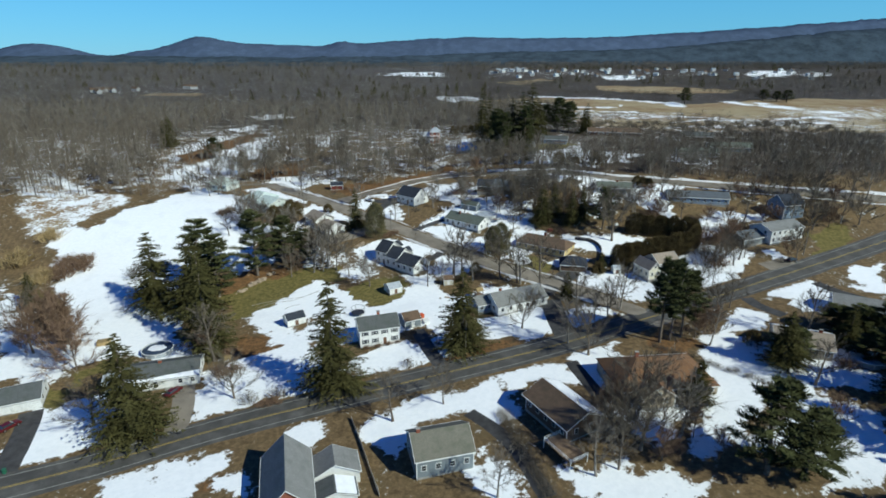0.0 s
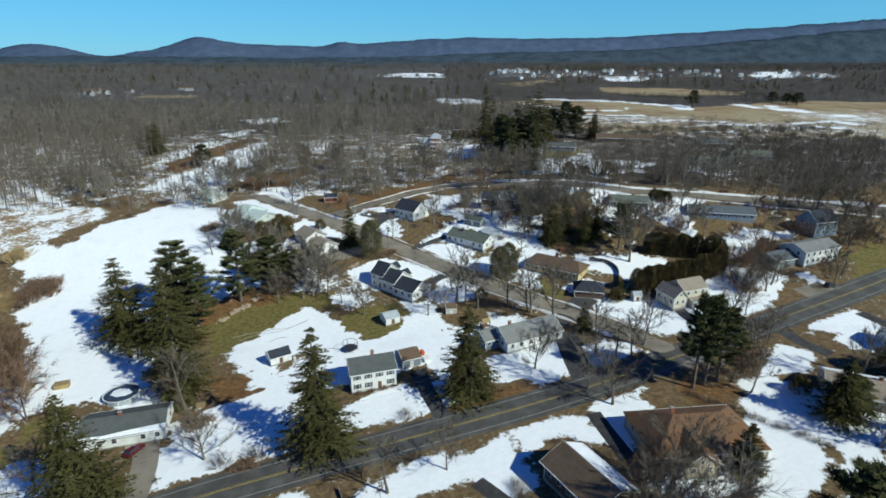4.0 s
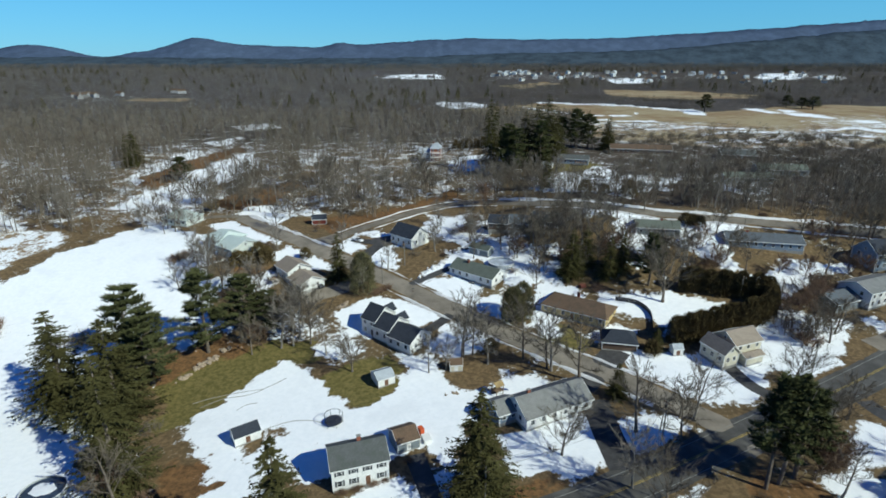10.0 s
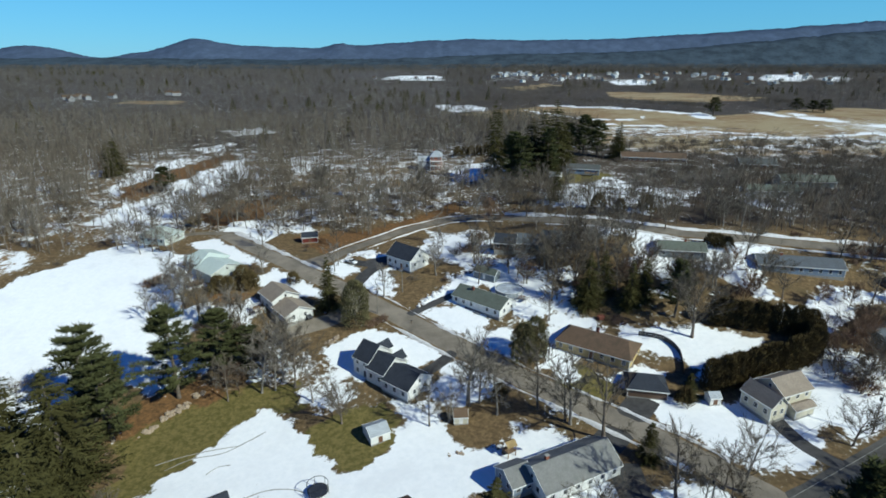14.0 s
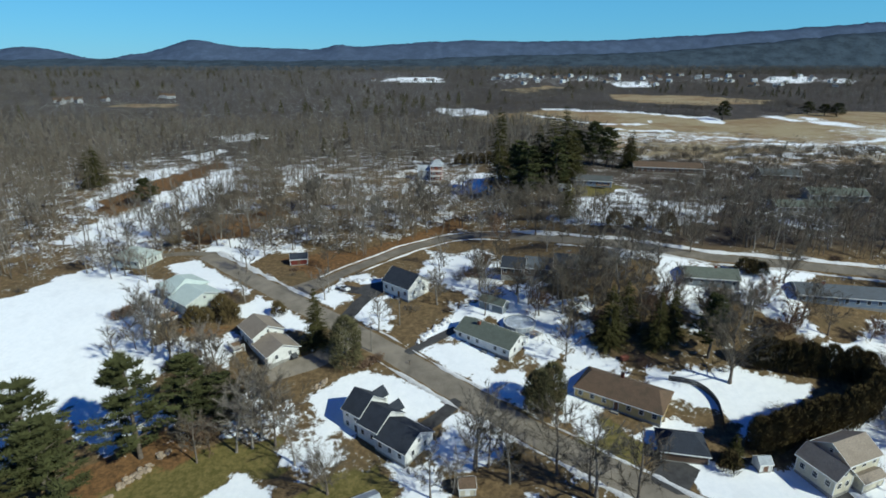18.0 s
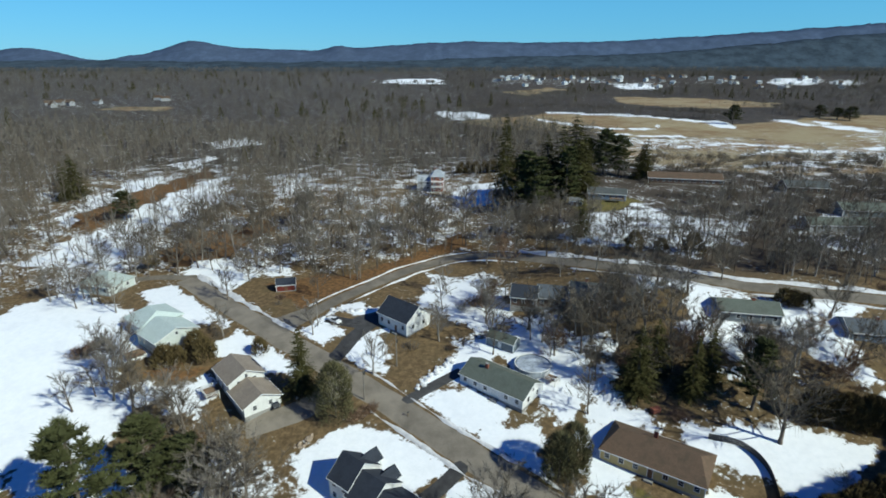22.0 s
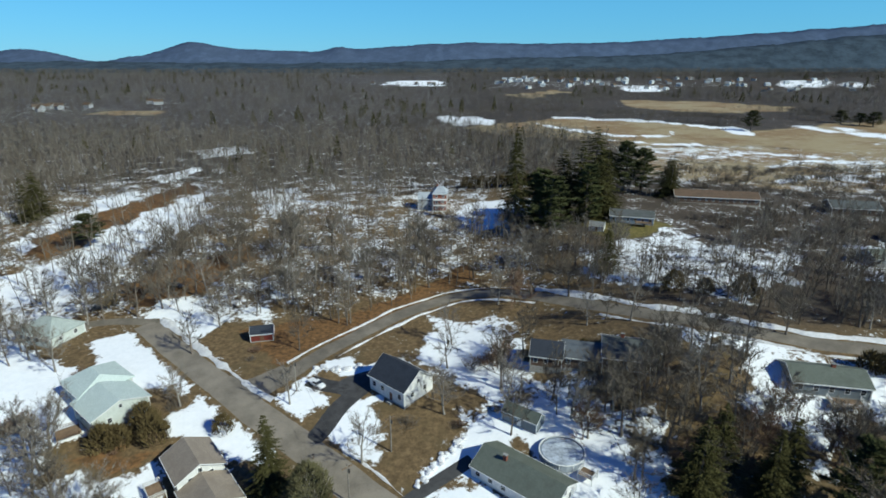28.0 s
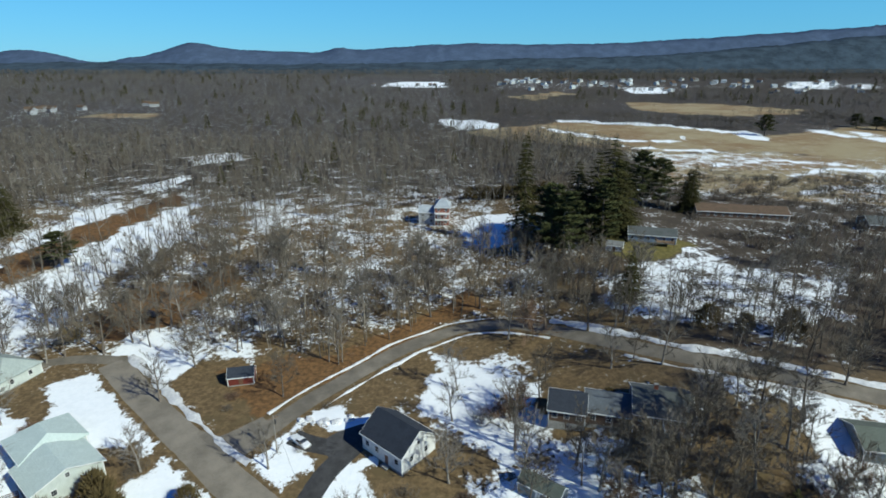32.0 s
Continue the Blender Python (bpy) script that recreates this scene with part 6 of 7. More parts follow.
# groves of bare trees between the yards
for (x0, x1), (y0, y1), n, kinds in (((6, 34), (228, 258), 7, BARE), ((38, 72), (226, 262), 17, BARE + [RUSTY]), ((8, 62), (246, 286), 24, BARE + [RUSTY]), ((100, 145), (188, 236), 10, [RUSTY, BARE[0]]), ((-58, -42), (188, 214), 7, BARE + [RUSTY]),
                                    ((-82, -56), (205, 228), 7, BARE), ((-132, -104), (268, 278), 5, BARE), ((34, 60), (88, 102), 5, [RUSTY, SPREADING]), ((82, 125), (96, 142), 8, [RUSTY, BARE[2]]), ((-125, -100), (126, 150), 3, [RUSTY]),
                                    ((-135, -95), (275, 300), 7, BARE), ((120, 175), (215, 262), 14, BARE + [RUSTY]), ((-6, 16), (180, 200), 3, BARE), ((44, 60), (146, 160), 3, BARE), ((-90, -48), (286, 312), 8, BARE), ((-118, -99), (238, 280), 9, BARE), ((-104, -86), (222, 242), 6, BARE), ((46, 68), (238, 262), 6, BARE + [RUSTY]), ((68, 90), (222, 236), 4, [RUSTY, BARE[1]]), ((12, 40), (256, 282), 5, BARE), ((18, 46), (240, 256), 8, BARE + [RUSTY])):
    for i in range(n):
        p = np.array([[float(rng.uniform(x0, x1)), float(rng.uniform(y0, y1))]])
        if clear_of(p, 3.0, -2.5)[0]:
            k = kinds[i % len(kinds)]
            size = rng.uniform(0.75, 1.25) * (0.9 if k is RUSTY else 1.0)
            if not (-120 < p[0, 0] < -93 and 220 < p[0, 1] < 257):  # the open snowfield
                grown(k, p[0, 0], p[0, 1], size)

# tall clipped hedge round the snowy back yard
for a, b, n in (((63.2, 189), (93, 198), 18), ((93, 198), (100.5, 206), 6), ((101.5, 209), (76, 217), 14)):
    for i in range(n):
        u = (i + 0.5) / n
        grown(ARBOR, a[0] + (b[0] - a[0]) * u + 0.4 * math.sin(i * 7.3), a[1] + (b[1] - a[1]) * u + 0.4 * math.cos(i * 5.1), 1.28 + 0.1 * math.sin(i * 3.7))


# ---- woods ----
def thinned(p, share=0.4):
    """Leaves few trees in the cleared strip under the power line."""
    few = np.zeros(len(p), bool)
    for kind, poly in PATCHES:
        if kind == "sparse":
            few |= inside_distance(p[:, 0], p[:, 1], poly) > 0
    return p[~few | (np.random.default_rng(3).random(len(p)) < share)]


def scatter(name, shapes, pos, size, material, label, category, seed):
    """Many plants in one mesh."""
    rng = np.random.default_rng(seed)
    pick, out, n = rng.integers(0, len(shapes), len(pos)), [], 0
    for k, (v, t) in enumerate(shapes):
        sel = np.where(pick == k)[0]
        if not len(sel):
            continue
        a = rng.random(len(sel)) * 6.283
        s = size[sel] if len(np.shape(size)) else np.full(len(sel), size)
        s = s * rng.uniform(0.75, 1.2, len(sel))
        c, sn = np.cos(a)[:, None], np.sin(a)[:, None]
        x = (v[None, :, 0] * c - v[None, :, 1] * sn) * s[:, None] + pos[sel, 0:1]
        y = (v[None, :, 0] * sn + v[None, :, 1] * c) * s[:, None] + pos[sel, 1:2]
        z = v[None, :, 2] * s[:, None] * rng.uniform(0.85, 1.1, (len(sel), 1)) + ground_z(pos[sel, 0], pos[sel, 1])[:, None]
        vv = np.stack([x, y, z], 2).reshape(-1, 3)
        tt = (t[None] + (np.arange(len(sel)) * len(v))[:, None, None]).reshape(-1, 3)
        out.append((vv, tt))
    v, t = join(out)
    return tagged(fast_mesh(name, v, t, material), label, category, kind="stuff")


def in_woods(p):
    """Beyond the curved lane and along the western strip."""
    x, y = p[:, 0], p[:, 1]
    lane = np.interp(x, [-400, -150, -110, -60, -34, -3, 14, 44, 80, 165, 400], [250, 268, 302, 297, 291, 316, 317, 292, 271, 253, 240])
    return (y > lane) & clear_of(p, 5.0, 0.0) & ~open_land(p)




def mid_tree(seed, high=19.0, wide=5.0):
    """A slim leafless tree of the woods: trunk, limbs and fine rising twigs."""
    r = np.random.default_rng(seed)
    trunk = limb(r, (0, 0, -0.4), (0, 0, 1), high * 0.85, 0.06, 5)
    out, b, t, w = [tube(trunk, 0.17 * np.linspace(1.1, 0.3, 5), 3)], [], [], []
    for i in range(10):
        f = r.uniform(0.3, 0.95)
        p0 = trunk[int(f * 4)] + (trunk[min(int(f * 4) + 1, 4)] - trunk[int(f * 4)]) * (f * 4 - int(f * 4))
        az = i * 2.4 + r.normal(0, 0.4)
        L = wide * (1.1 - 0.6 * f) * r.uniform(0.7, 1.2)
        path = limb(r, p0, (math.cos(az), math.sin(az), 0.6 + f), L, 0.14, 3)
        b.append(path[0])
        t.append(path[-1])
        w.append(0.2)
        for _ in range(10):
            u = r.uniform(0.15, 1.0)
            s = path[0] + (path[-1] - path[0]) * u
            d = (path[-1] - path[0]) / L + r.normal(0, 0.6, 3) + np.array([0, 0, 0.3])
            b.append(s)
            t.append(s + d / np.linalg.norm(d) * L * r.uniform(0.22, 0.6))
            w.append(r.uniform(0.05, 0.1))
    return join([*out, blades(b, t, w, r)])


def far_tree(seed, n=23, wide=4.2, high=15.0, tw=0.4):
    """A leafless crown seen from afar: short twigs bristling over a dome."""
    r = np.random.default_rng(seed)
    az, el = r.random(n) * 6.283, np.arcsin(r.uniform(-0.15, 1.0, n))
    d = np.stack([np.cos(az) * np.cos(el), np.sin(az) * np.cos(el), np.sin(el)], 1)
    core = np.array([0, 0, high * 0.58])
    size = np.array([wide, wide, high * 0.42])
    base = core + d * size * r.uniform(0.2, 0.95, (n, 1))
    tip = base + (d * 0.5 + r.normal(0, 0.5, (n, 3)) + np.array([0, 0, 0.1])) * wide * 0.5
    v, t = blades(base, tip, r.uniform(0.6, 1.5, n) * tw, r)
    tv, tt = blades([(0, 0, -0.5)], [(0, 0, high * 0.6)], [0.5], r)
    return join([(tv, tt), (v, t)])


near = np.stack([rng.uniform(-190, 190, 2600), rng.uniform(250, 352, 2600)], 1)
near = thinned(near[in_woods(near)], 0.4)
near = near[::max(1, len(near) // 110)][:115]
for i, (x, y) in enumerate(near):
    grown(BARE[i % 4], x, y, (1.05 + 0.45 * ((x * 3.7 + y) % 1)) * (0.72 if x > 25 else 1.0))

mid = np.stack([rng.uniform(-520, 520, 16000), 255 + 385 * rng.random(16000) ** 1.35], 1)
mid = mid[in_woods(mid) & (np.abs(mid[:, 0]) < mid[:, 1] * 0.85 + 20)]
thick = 0.5 + 0.5 * np.sin(mid[:, 0] / 23 + 2 * np.sin(mid[:, 1] / 31)) * np.sin(mid[:, 1] / 27 + 1.5 * np.sin(mid[:, 0] / 41))
west = (1 - ramp(-130, -70, mid[:, 0])) * (1 - ramp(380, 460, mid[:, 1]))
mid = mid[rng.random(len(mid)) < (0.5 + 0.5 * thick) * (1 - 0.25 * west)]
mid = thinned(mid)
half = len(mid) // 2
stature = np.where((mid[:, 0] > 25) & (mid[:, 1] < 430), 0.66, 0.95)
scatter("woods", [mid_tree(80), mid_tree(81), mid_tree(82)], mid[:half][:2700], stature[:half][:2700], TWIG, "leafless brown woodland", "woods", 1)
scatter("woods", [mid_tree(83), mid_tree(84)], mid[half:][:2600], stature[half:][:2600], GREYTWIG, "leafless grey woodland", "woods", 2)
far = np.stack([rng.uniform(-1, 1, 60000), 430 + 3150 * rng.random(60000) ** 1.75], 1)
far[:, 0] *= far[:, 1] * 0.84 + 40
gap = np.sin(far[:, 0] / 61 + 2 * np.sin(far[:, 1] / 83)) * np.sin(far[:, 1] / 57 + 1.5 * np.sin(far[:, 0] / 97))
keep = (0.3 + 0.7 * ramp(480, 620, far[:, 1])) * np.where(gap > 0.62, 0.12, 1.0)
far = far[~open_land(far) & in_woods(far) & (rng.random(len(far)) < keep)][:20500]
grow = 0.95 + 0.9 * ramp(700, 3400, far[:, 1])
third = len(far) // 3
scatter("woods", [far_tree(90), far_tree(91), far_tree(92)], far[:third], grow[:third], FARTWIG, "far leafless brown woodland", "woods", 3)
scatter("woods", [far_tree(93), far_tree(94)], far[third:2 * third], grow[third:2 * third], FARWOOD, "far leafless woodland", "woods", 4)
scatter("woods", [far_tree(95), far_tree(96)], far[2 * third:], grow[2 * third:], FARGREY, "far leafless grey woodland with haze in its colour", "woods", 5)
rows = []
for (x0, y0), (x1, y1), n, deep in (((4.4, 795.0), (133.5, 793.9), 150, 30), ((133.5, 793.9), (237.8, 747.6), 160, 26), ((237.8, 747.6), (303.5, 713.1), 120, 18), ((101.3, 1042.5), (308.8, 1122.4), 260, 60),
                                    ((308.8, 1122.4), (452.9, 1081.0), 200, 50), ((440.4, 1055.1), (523.3, 985.6), 120, 40), ((387.9, 787.8), (438.3, 713.3), 120, 24), ((372.3, 842.6), (495.3, 787.9), 120, 30),
                                    ((117.7, 1614.8), (680.3, 1527.3), 420, 160), ((663.3, 1491.5), (995.9, 1457.8), 260, 130), ((-609.1, 949.9), (-475.6, 914.2), 90, 70), ((289.6, 687.0), (297.7, 687.0), 10, 6), ((125, 430), (350, 418), 70, 14),
                                    ((103.5, 456.0), (209.7, 414.7), 60, 14), ((46.8, 596.2), (107.7, 524.9), 90, 24)):
    u = rng.random(n)
    rows.append(np.stack([x0 + (x1 - x0) * u + rng.normal(0, deep * 0.4, n), y0 + (y1 - y0) * u + rng.normal(0, deep * 0.5, n)], 1))
rows = np.concatenate(rows)
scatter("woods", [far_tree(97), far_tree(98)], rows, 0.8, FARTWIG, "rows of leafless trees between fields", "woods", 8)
dark = np.stack([rng.uniform(-1, 1, 2600), 480 + 2900 * rng.random(2600) ** 1.1], 1)
dark[:, 0] *= dark[:, 1] * 0.84
clump = np.sin(dark[:, 0] / 140 + 1.7 * np.sin(dark[:, 1] / 210)) * np.sin(dark[:, 1] / 170 + 1.3 * np.sin(dark[:, 0] / 260))
dark = dark[(clump > 0.35) | (rng.random(len(dark)) < 0.12)]
dark = dark[~open_land(dark)]
def far_fir(seed, high=14.0, wide=3.6, n=90):
    r = np.random.default_rng(seed)
    f, az = r.random(n), r.random(n) * 6.283
    p = np.stack([wide * (1 - f) * np.cos(az) * 0.5, wide * (1 - f) * np.sin(az) * 0.5, f * high * 0.95], 1)
    d = np.stack([np.cos(az), np.sin(az), np.full(n, -0.35)], 1) * (wide * (1 - f) * 0.6 + 0.5)[:, None]
    return blades(p, p + d, r.uniform(0.8, 1.6, n), r)


small_fir = far_fir(99)
scatter("evergreens", [small_fir], dark[:900], 1.0 + 0.5 * ramp(800, 2500, dark[:900, 1]), SPRUCE, "scattered far dark evergreens", "woods", 6)
west_wood = np.stack([rng.uniform(-430, -92, 4200), rng.uniform(292, 470, 4200)], 1)
west_wood = west_wood[in_woods(west_wood) & (np.abs(west_wood[:, 0]) < west_wood[:, 1] * 0.85 + 20)]
for kind, poly in PATCHES:
    if kind in ("snow", "rust"):
        west_wood = west_wood[inside_distance(west_wood[:, 0], west_wood[:, 1], poly) < -1]
west_wood = thinned(west_wood, 0.2)
scatter("woods", [mid_tree(87, 18.0, 5.2), mid_tree(88, 16.0, 5.0)], west_wood[:950], 1.0, TWIG, "leafless brown woodland beside a cleared strip", "woods", 11)
low = np.stack([rng.uniform(20, 270, 1500), rng.uniform(262, 372, 1500)], 1)
low = low[in_woods(low) & ~((low[:, 0] > 60) & (low[:, 0] < 98) & (low[:, 1] > 318))]
low = thinned(low, 0.3)
scatter("woods", [mid_tree(85, 13.0, 4.2), mid_tree(86, 11.0, 4.6)], low[:520], 1.0, TWIG, "low leafless brown woodland along the lane", "woods", 9)
fuzz = np.stack([rng.uniform(95, 300, 1400), rng.uniform(335, 480, 1400)], 1)
fuzz = fuzz[clear_of(fuzz, 5.0, -2.0)]
scatter("thicket", [bush(110, 4.5, 5.0, 26, 3, 0.16), bush(111, 3.5, 5.5, 26, 3, 0.15)], fuzz[:420], 1.0, TWIG, "low brown thickets on rough open ground", "thicket", 10)
brush = np.stack([rng.uniform(-200, 200, 9000), rng.uniform(250, 420, 9000)], 1)
brush = brush[in_woods(brush)]
scatter("undergrowth", [bush(100, 1.3, 2.0, 10, 2, 0.1), bush(101, 1.0, 2.4, 12, 2, 0.09)], brush[:1500], 1.0, RUSTTWIG, "low rusty undergrowth on the woodland floor", "undergrowth", 7)


# ---- far village ----
def cottage(label, wall, roof):
    """A small gabled house seen from afar: walls, roof, dark windows."""
    ob = new("cottage")
    w, d, e, r = 11.0, 8.0, 4.6, 3.0
    bm = bmesh.new()
    prism(bm, [(-w / 2, -d / 2, -2), (-w / 2, d / 2, -2), (-w / 2, d / 2, e), (-w / 2, 0, e + r), (-w / 2, -d / 2, e)], (w, 0, 0))
    part("wall", bm, WALLS[wall], ob)
    for s in (-1, 1):
        part("roof", prism(bmesh.new(), [(-w / 2 - 0.4, s * (d / 2 + 0.4), e - 0.3), (w / 2 + 0.4, s * (d / 2 + 0.4), e - 0.3), (w / 2 + 0.4, 0, e + r), (-w / 2 - 0.4, 0, e + r)], (0, 0, 0.25)), ROOFS[roof], ob)
    for k in range(3):
        boxed("window", (-w / 2 + 1.6 + 3.0 * k, -w / 2 + 2.8 + 3.0 * k, -d / 2 - 0.05, -d / 2 + 0.02, 1.2, 2.6), GLASS, ob)
    return tagged(ob, label, "house", "far village")


COTTAGES = [cottage("far white village house with a grey roof", "white", "grey"), cottage("far white village house with a snowy pale roof", "white", "light"), cottage("far grey village house", "grey", "brown")]
spots = []
for (x0, y0), (x1, y1), n, deep in (((113.9, 1569.0), (403.5, 1508.8), 30, 130), ((403.5, 1508.8), (698.8, 1537.5), 22, 150), ((671.5, 1508.8), (957.2, 1457.8), 20, 120), ((-588.8, 944.0), (-500.0, 960.0), 8, 30), ((-550.5, 1092.2), (-429.5, 1033.5), 3, 30), ((-300.6, 1859.6), (-13.2, 1780.3), 4, 30)):
    for i in range(n):
        u = rng.random()
        spots.append((x0 + (x1 - x0) * u, y0 + (y1 - y0) * u + rng.normal(0, deep * 0.5)))
for i, (x, y) in enumerate(spots):
    m = pose(x, y, gz(x, y), 0, 0, 40 * math.sin(i * 5.3))
    k = COTTAGES[i % 3 if i < 72 else 2]
    if i < 3:
        k.matrix_basis = m
    else:
        copy_thing(k, m)


# ---- vehicles ----
def paint(name, c):
    return mottled(name, c, 0.6, 0.06, 0.3, 0.0, 6, 0.02, 0.6)


RUBBER = mottled("rubber", (0.025, 0.025, 0.027), 3, 0.2, 0.9)
CHROME = mottled("bright_metal", (0.5, 0.5, 0.5), 3, 0.1, 0.3, 0.9)
LAMP_RED = mottled("tail_lamp", (0.3, 0.02, 0.02), 3, 0.1, 0.3)


def car(label, x, y, yaw, colour, cabin=(0.28, 0.92), long=4.5):
    ob = empty_at("car", x, y, yaw, 0.08)
    tagged(ob, label, "car", "parked cars")
    hx = long / 2
    bm = bmesh.new()
    prism(bm, [(-hx, -0.88, 0.32), (hx, -0.88, 0.32), (hx, -0.88, 0.72), (hx - 0.15, -0.88, 0.86), (hx - 1.2, -0.88, 0.98), (-hx + 0.2, -0.88, 1.0), (-hx, -0.88, 0.85)], (0, 1.76, 0))
    bmesh.ops.bevel(bm, geom=list(bm.edges), offset=0.06, segments=2, affect="EDGES")
    body = part("body", bm, colour, ob)
    a, b = hx - long * cabin[0], hx - long * cabin[1]
    bm = bmesh.new()
    lo = [bm.verts.new(p) for p in ((a, -0.82, 0.95), (a, 0.82, 0.95), (b, 0.82, 0.95), (b, -0.82, 0.95))]
    hi = [bm.verts.new(p) for p in ((a - 0.7, -0.66, 1.46), (a - 0.7, 0.66, 1.46), (b + 0.45, 0.66, 1.46), (b + 0.45, -0.66, 1.46))]
    for i in range(4):
        bm.faces.new((lo[i], lo[(i + 1) % 4], hi[(i + 1) % 4], hi[i]))
    bm.faces.new(hi)
    bmesh.ops.recalc_face_normals(bm, faces=bm.faces)
    part("glasshouse", bm, GLASS, ob)
    boxed("roof", (b + 0.42, a - 0.67, -0.67, 0.67, 1.45, 1.5), colour, ob, "", 0.02)
    for sx in (hx - 0.85, -hx + 0.85):
        for sy in (-0.82, 0.82):
            bm = bmesh.new()
            bmesh.ops.create_cone(bm, cap_ends=True, segments=14, radius1=0.33, radius2=0.33, depth=0.22, matrix=Matrix.Translation((sx, sy, 0.33)) @ Matrix.Rotation(math.pi / 2, 4, "X"))
            wheel = part("wheel", bm, RUBBER, ob)
            bm = bmesh.new()
            bmesh.ops.create_cone(bm, cap_ends=True, segments=10, radius1=0.2, radius2=0.2, depth=0.25, matrix=Matrix.Translation((sx, sy, 0.33)) @ Matrix.Rotation(math.pi / 2, 4, "X"))
            part("rim", bm, CHROME, wheel)
    for sy in (-0.6, 0.6):
        boxed("headlight", (hx - 0.1, hx + 0.02, sy - 0.17, sy + 0.17, 0.62, 0.76), CHROME, ob)
        boxed("tail_light", (-hx - 0.02, -hx + 0.08, sy - 0.17, sy + 0.17, 0.68, 0.82), LAMP_RED, ob)
    return ob


WHITE_PAINT, RED_PAINT, DARK_PAINT, BLUE_PAINT = paint("white_paint", (0.75, 0.75, 0.75)), paint("red_paint", (0.09, 0.008, 0.01)), paint("dark_paint", (0.03, 0.032, 0.04)), paint("blue_paint", (0.03, 0.06, 0.2))
car("white car parked on a dark driveway", -36.1, 260.8, -40, WHITE_PAINT, (0.24, 0.62), 5.2)
car("dark red car parked in a driveway", -68.8, 119.4, 70, RED_PAINT)
car("dark red car parked outside a garage", -100.5, 105.7, 65, RED_PAINT)
car("dark car parked beside the split-level house", -44.6, 226.6, -52, DARK_PAINT)
car("dark car at the side of the house", 128.8, 189.7, 25, DARK_PAINT)
car("dark car parked at the end of the street", -113.4, 301.6, 20, DARK_PAINT)
car("black car on the drive under bare trees", -96.1, 318.0, -30, DARK_PAINT)


# ---- yards ----
def ring(bm, r0, r1, z0, z1, n=28):
    """A round wall of some thickness."""
    loops = [[bm.verts.new((r * math.cos(6.283 * i / n), r * math.sin(6.283 * i / n), z)) for i in range(n)] for r, z in ((r1, z0), (r1, z1), (r0, z1), (r0, z0))]
    for a, b in ((0, 1), (1, 2), (2, 3), (3, 0)):
        for i in range(n):
            bm.faces.new((loops[a][i], loops[a][(i + 1) % n], loops[b][(i + 1) % n], loops[b][i]))
    bmesh.ops.recalc_face_normals(bm, faces=bm.faces)
    return bm


POOLSIDE = mottled("pool_wall", (0.3, 0.33, 0.36), 1, 0.2, 0.5)
COVER = mottled("pool_cover", (0.42, 0.46, 0.52), 0.5, 0.45, 0.6, 0, 2)
ICE = mottled("dark_cover", (0.05, 0.07, 0.11), 0.4, 0.4, 0.5, 0, 2)


def pool(label, x, y, r, cover=COVER, high=1.25):
    ob = tagged(empty_at("swimming_pool", x, y), label, "pool", "pools")
    part("pool_wall", ring(bmesh.new(), r - 0.06, r, -0.3, high), POOLSIDE, ob)
    part("rim", ring(bmesh.new(), r - 0.12, r + 0.14, high, high + 0.06), TRIM, ob)
    bm = bmesh.new()
    bmesh.ops.create_cone(bm, cap_ends=True, segments=28, radius1=r - 0.1, radius2=r - 0.5, depth=0.25, matrix=Matrix.Translation((0, 0, high - 0.22)))
    part("cover", bm, cover, ob, "sagging cover with snow and meltwater")
    for i in range(10):
        a = 6.283 * i / 10
        boxed("post", (r * math.cos(a) - 0.06, r * math.cos(a) + 0.06, r * math.sin(a) - 0.06, r * math.sin(a) + 0.06, -0.3, high + 0.02), TRIM, ob)
    return ob


covered = pool("round above-ground pool with a winter cover in snow", -83.2, 140.4, 4.2, ICE)
bm = bmesh.new()
bmesh.ops.create_icosphere(bm, subdivisions=3, radius=1.0, matrix=Matrix.Translation((-0.2, 0.3, 1.16)) @ Matrix.Diagonal((2.5, 1.9, 0.12, 1)))
for v in bm.verts:
    v.co.x += 0.25 * math.sin(v.co.y * 2.6 + 1)
    v.co.y += 0.22 * math.sin(v.co.x * 3.1)
part("snow_patch", bm, SNOW, covered, "patch of white snow on the cover")
pool("oval-looking round pool with a pale cover behind the ranch house", 19.3, 236.7, 4.6)
pool("round pool under snow beside a dark fence", 108.0, 122.0, 4.0)

tr = tagged(empty_at("trampoline", -27.8, 161.0), "black round trampoline with net poles in snow", "trampoline")
part("frame", ring(bmesh.new(), 1.9, 2.1, 0.85, 0.95), IRON, tr)
bm = bmesh.new()
bmesh.ops.create_cone(bm, cap_ends=True, segments=24, radius1=1.85, radius2=1.85, depth=0.04, matrix=Matrix.Translation((0, 0, 0.88)))
part("mat", bm, mottled("trampoline_mat", (0.03, 0.035, 0.05), 1, 0.2, 0.8), tr)
for i in range(6):
    a = 6.283 * i / 6
    cx, cy = 2.15 * math.cos(a), 2.15 * math.sin(a)
    boxed("pole", (cx - 0.04, cx + 0.04, cy - 0.04, cy + 0.04, -0.1, 2.6), IRON, tr)
part("net_ring", ring(bmesh.new(), 2.1, 2.2, 2.55, 2.62), IRON, tr)


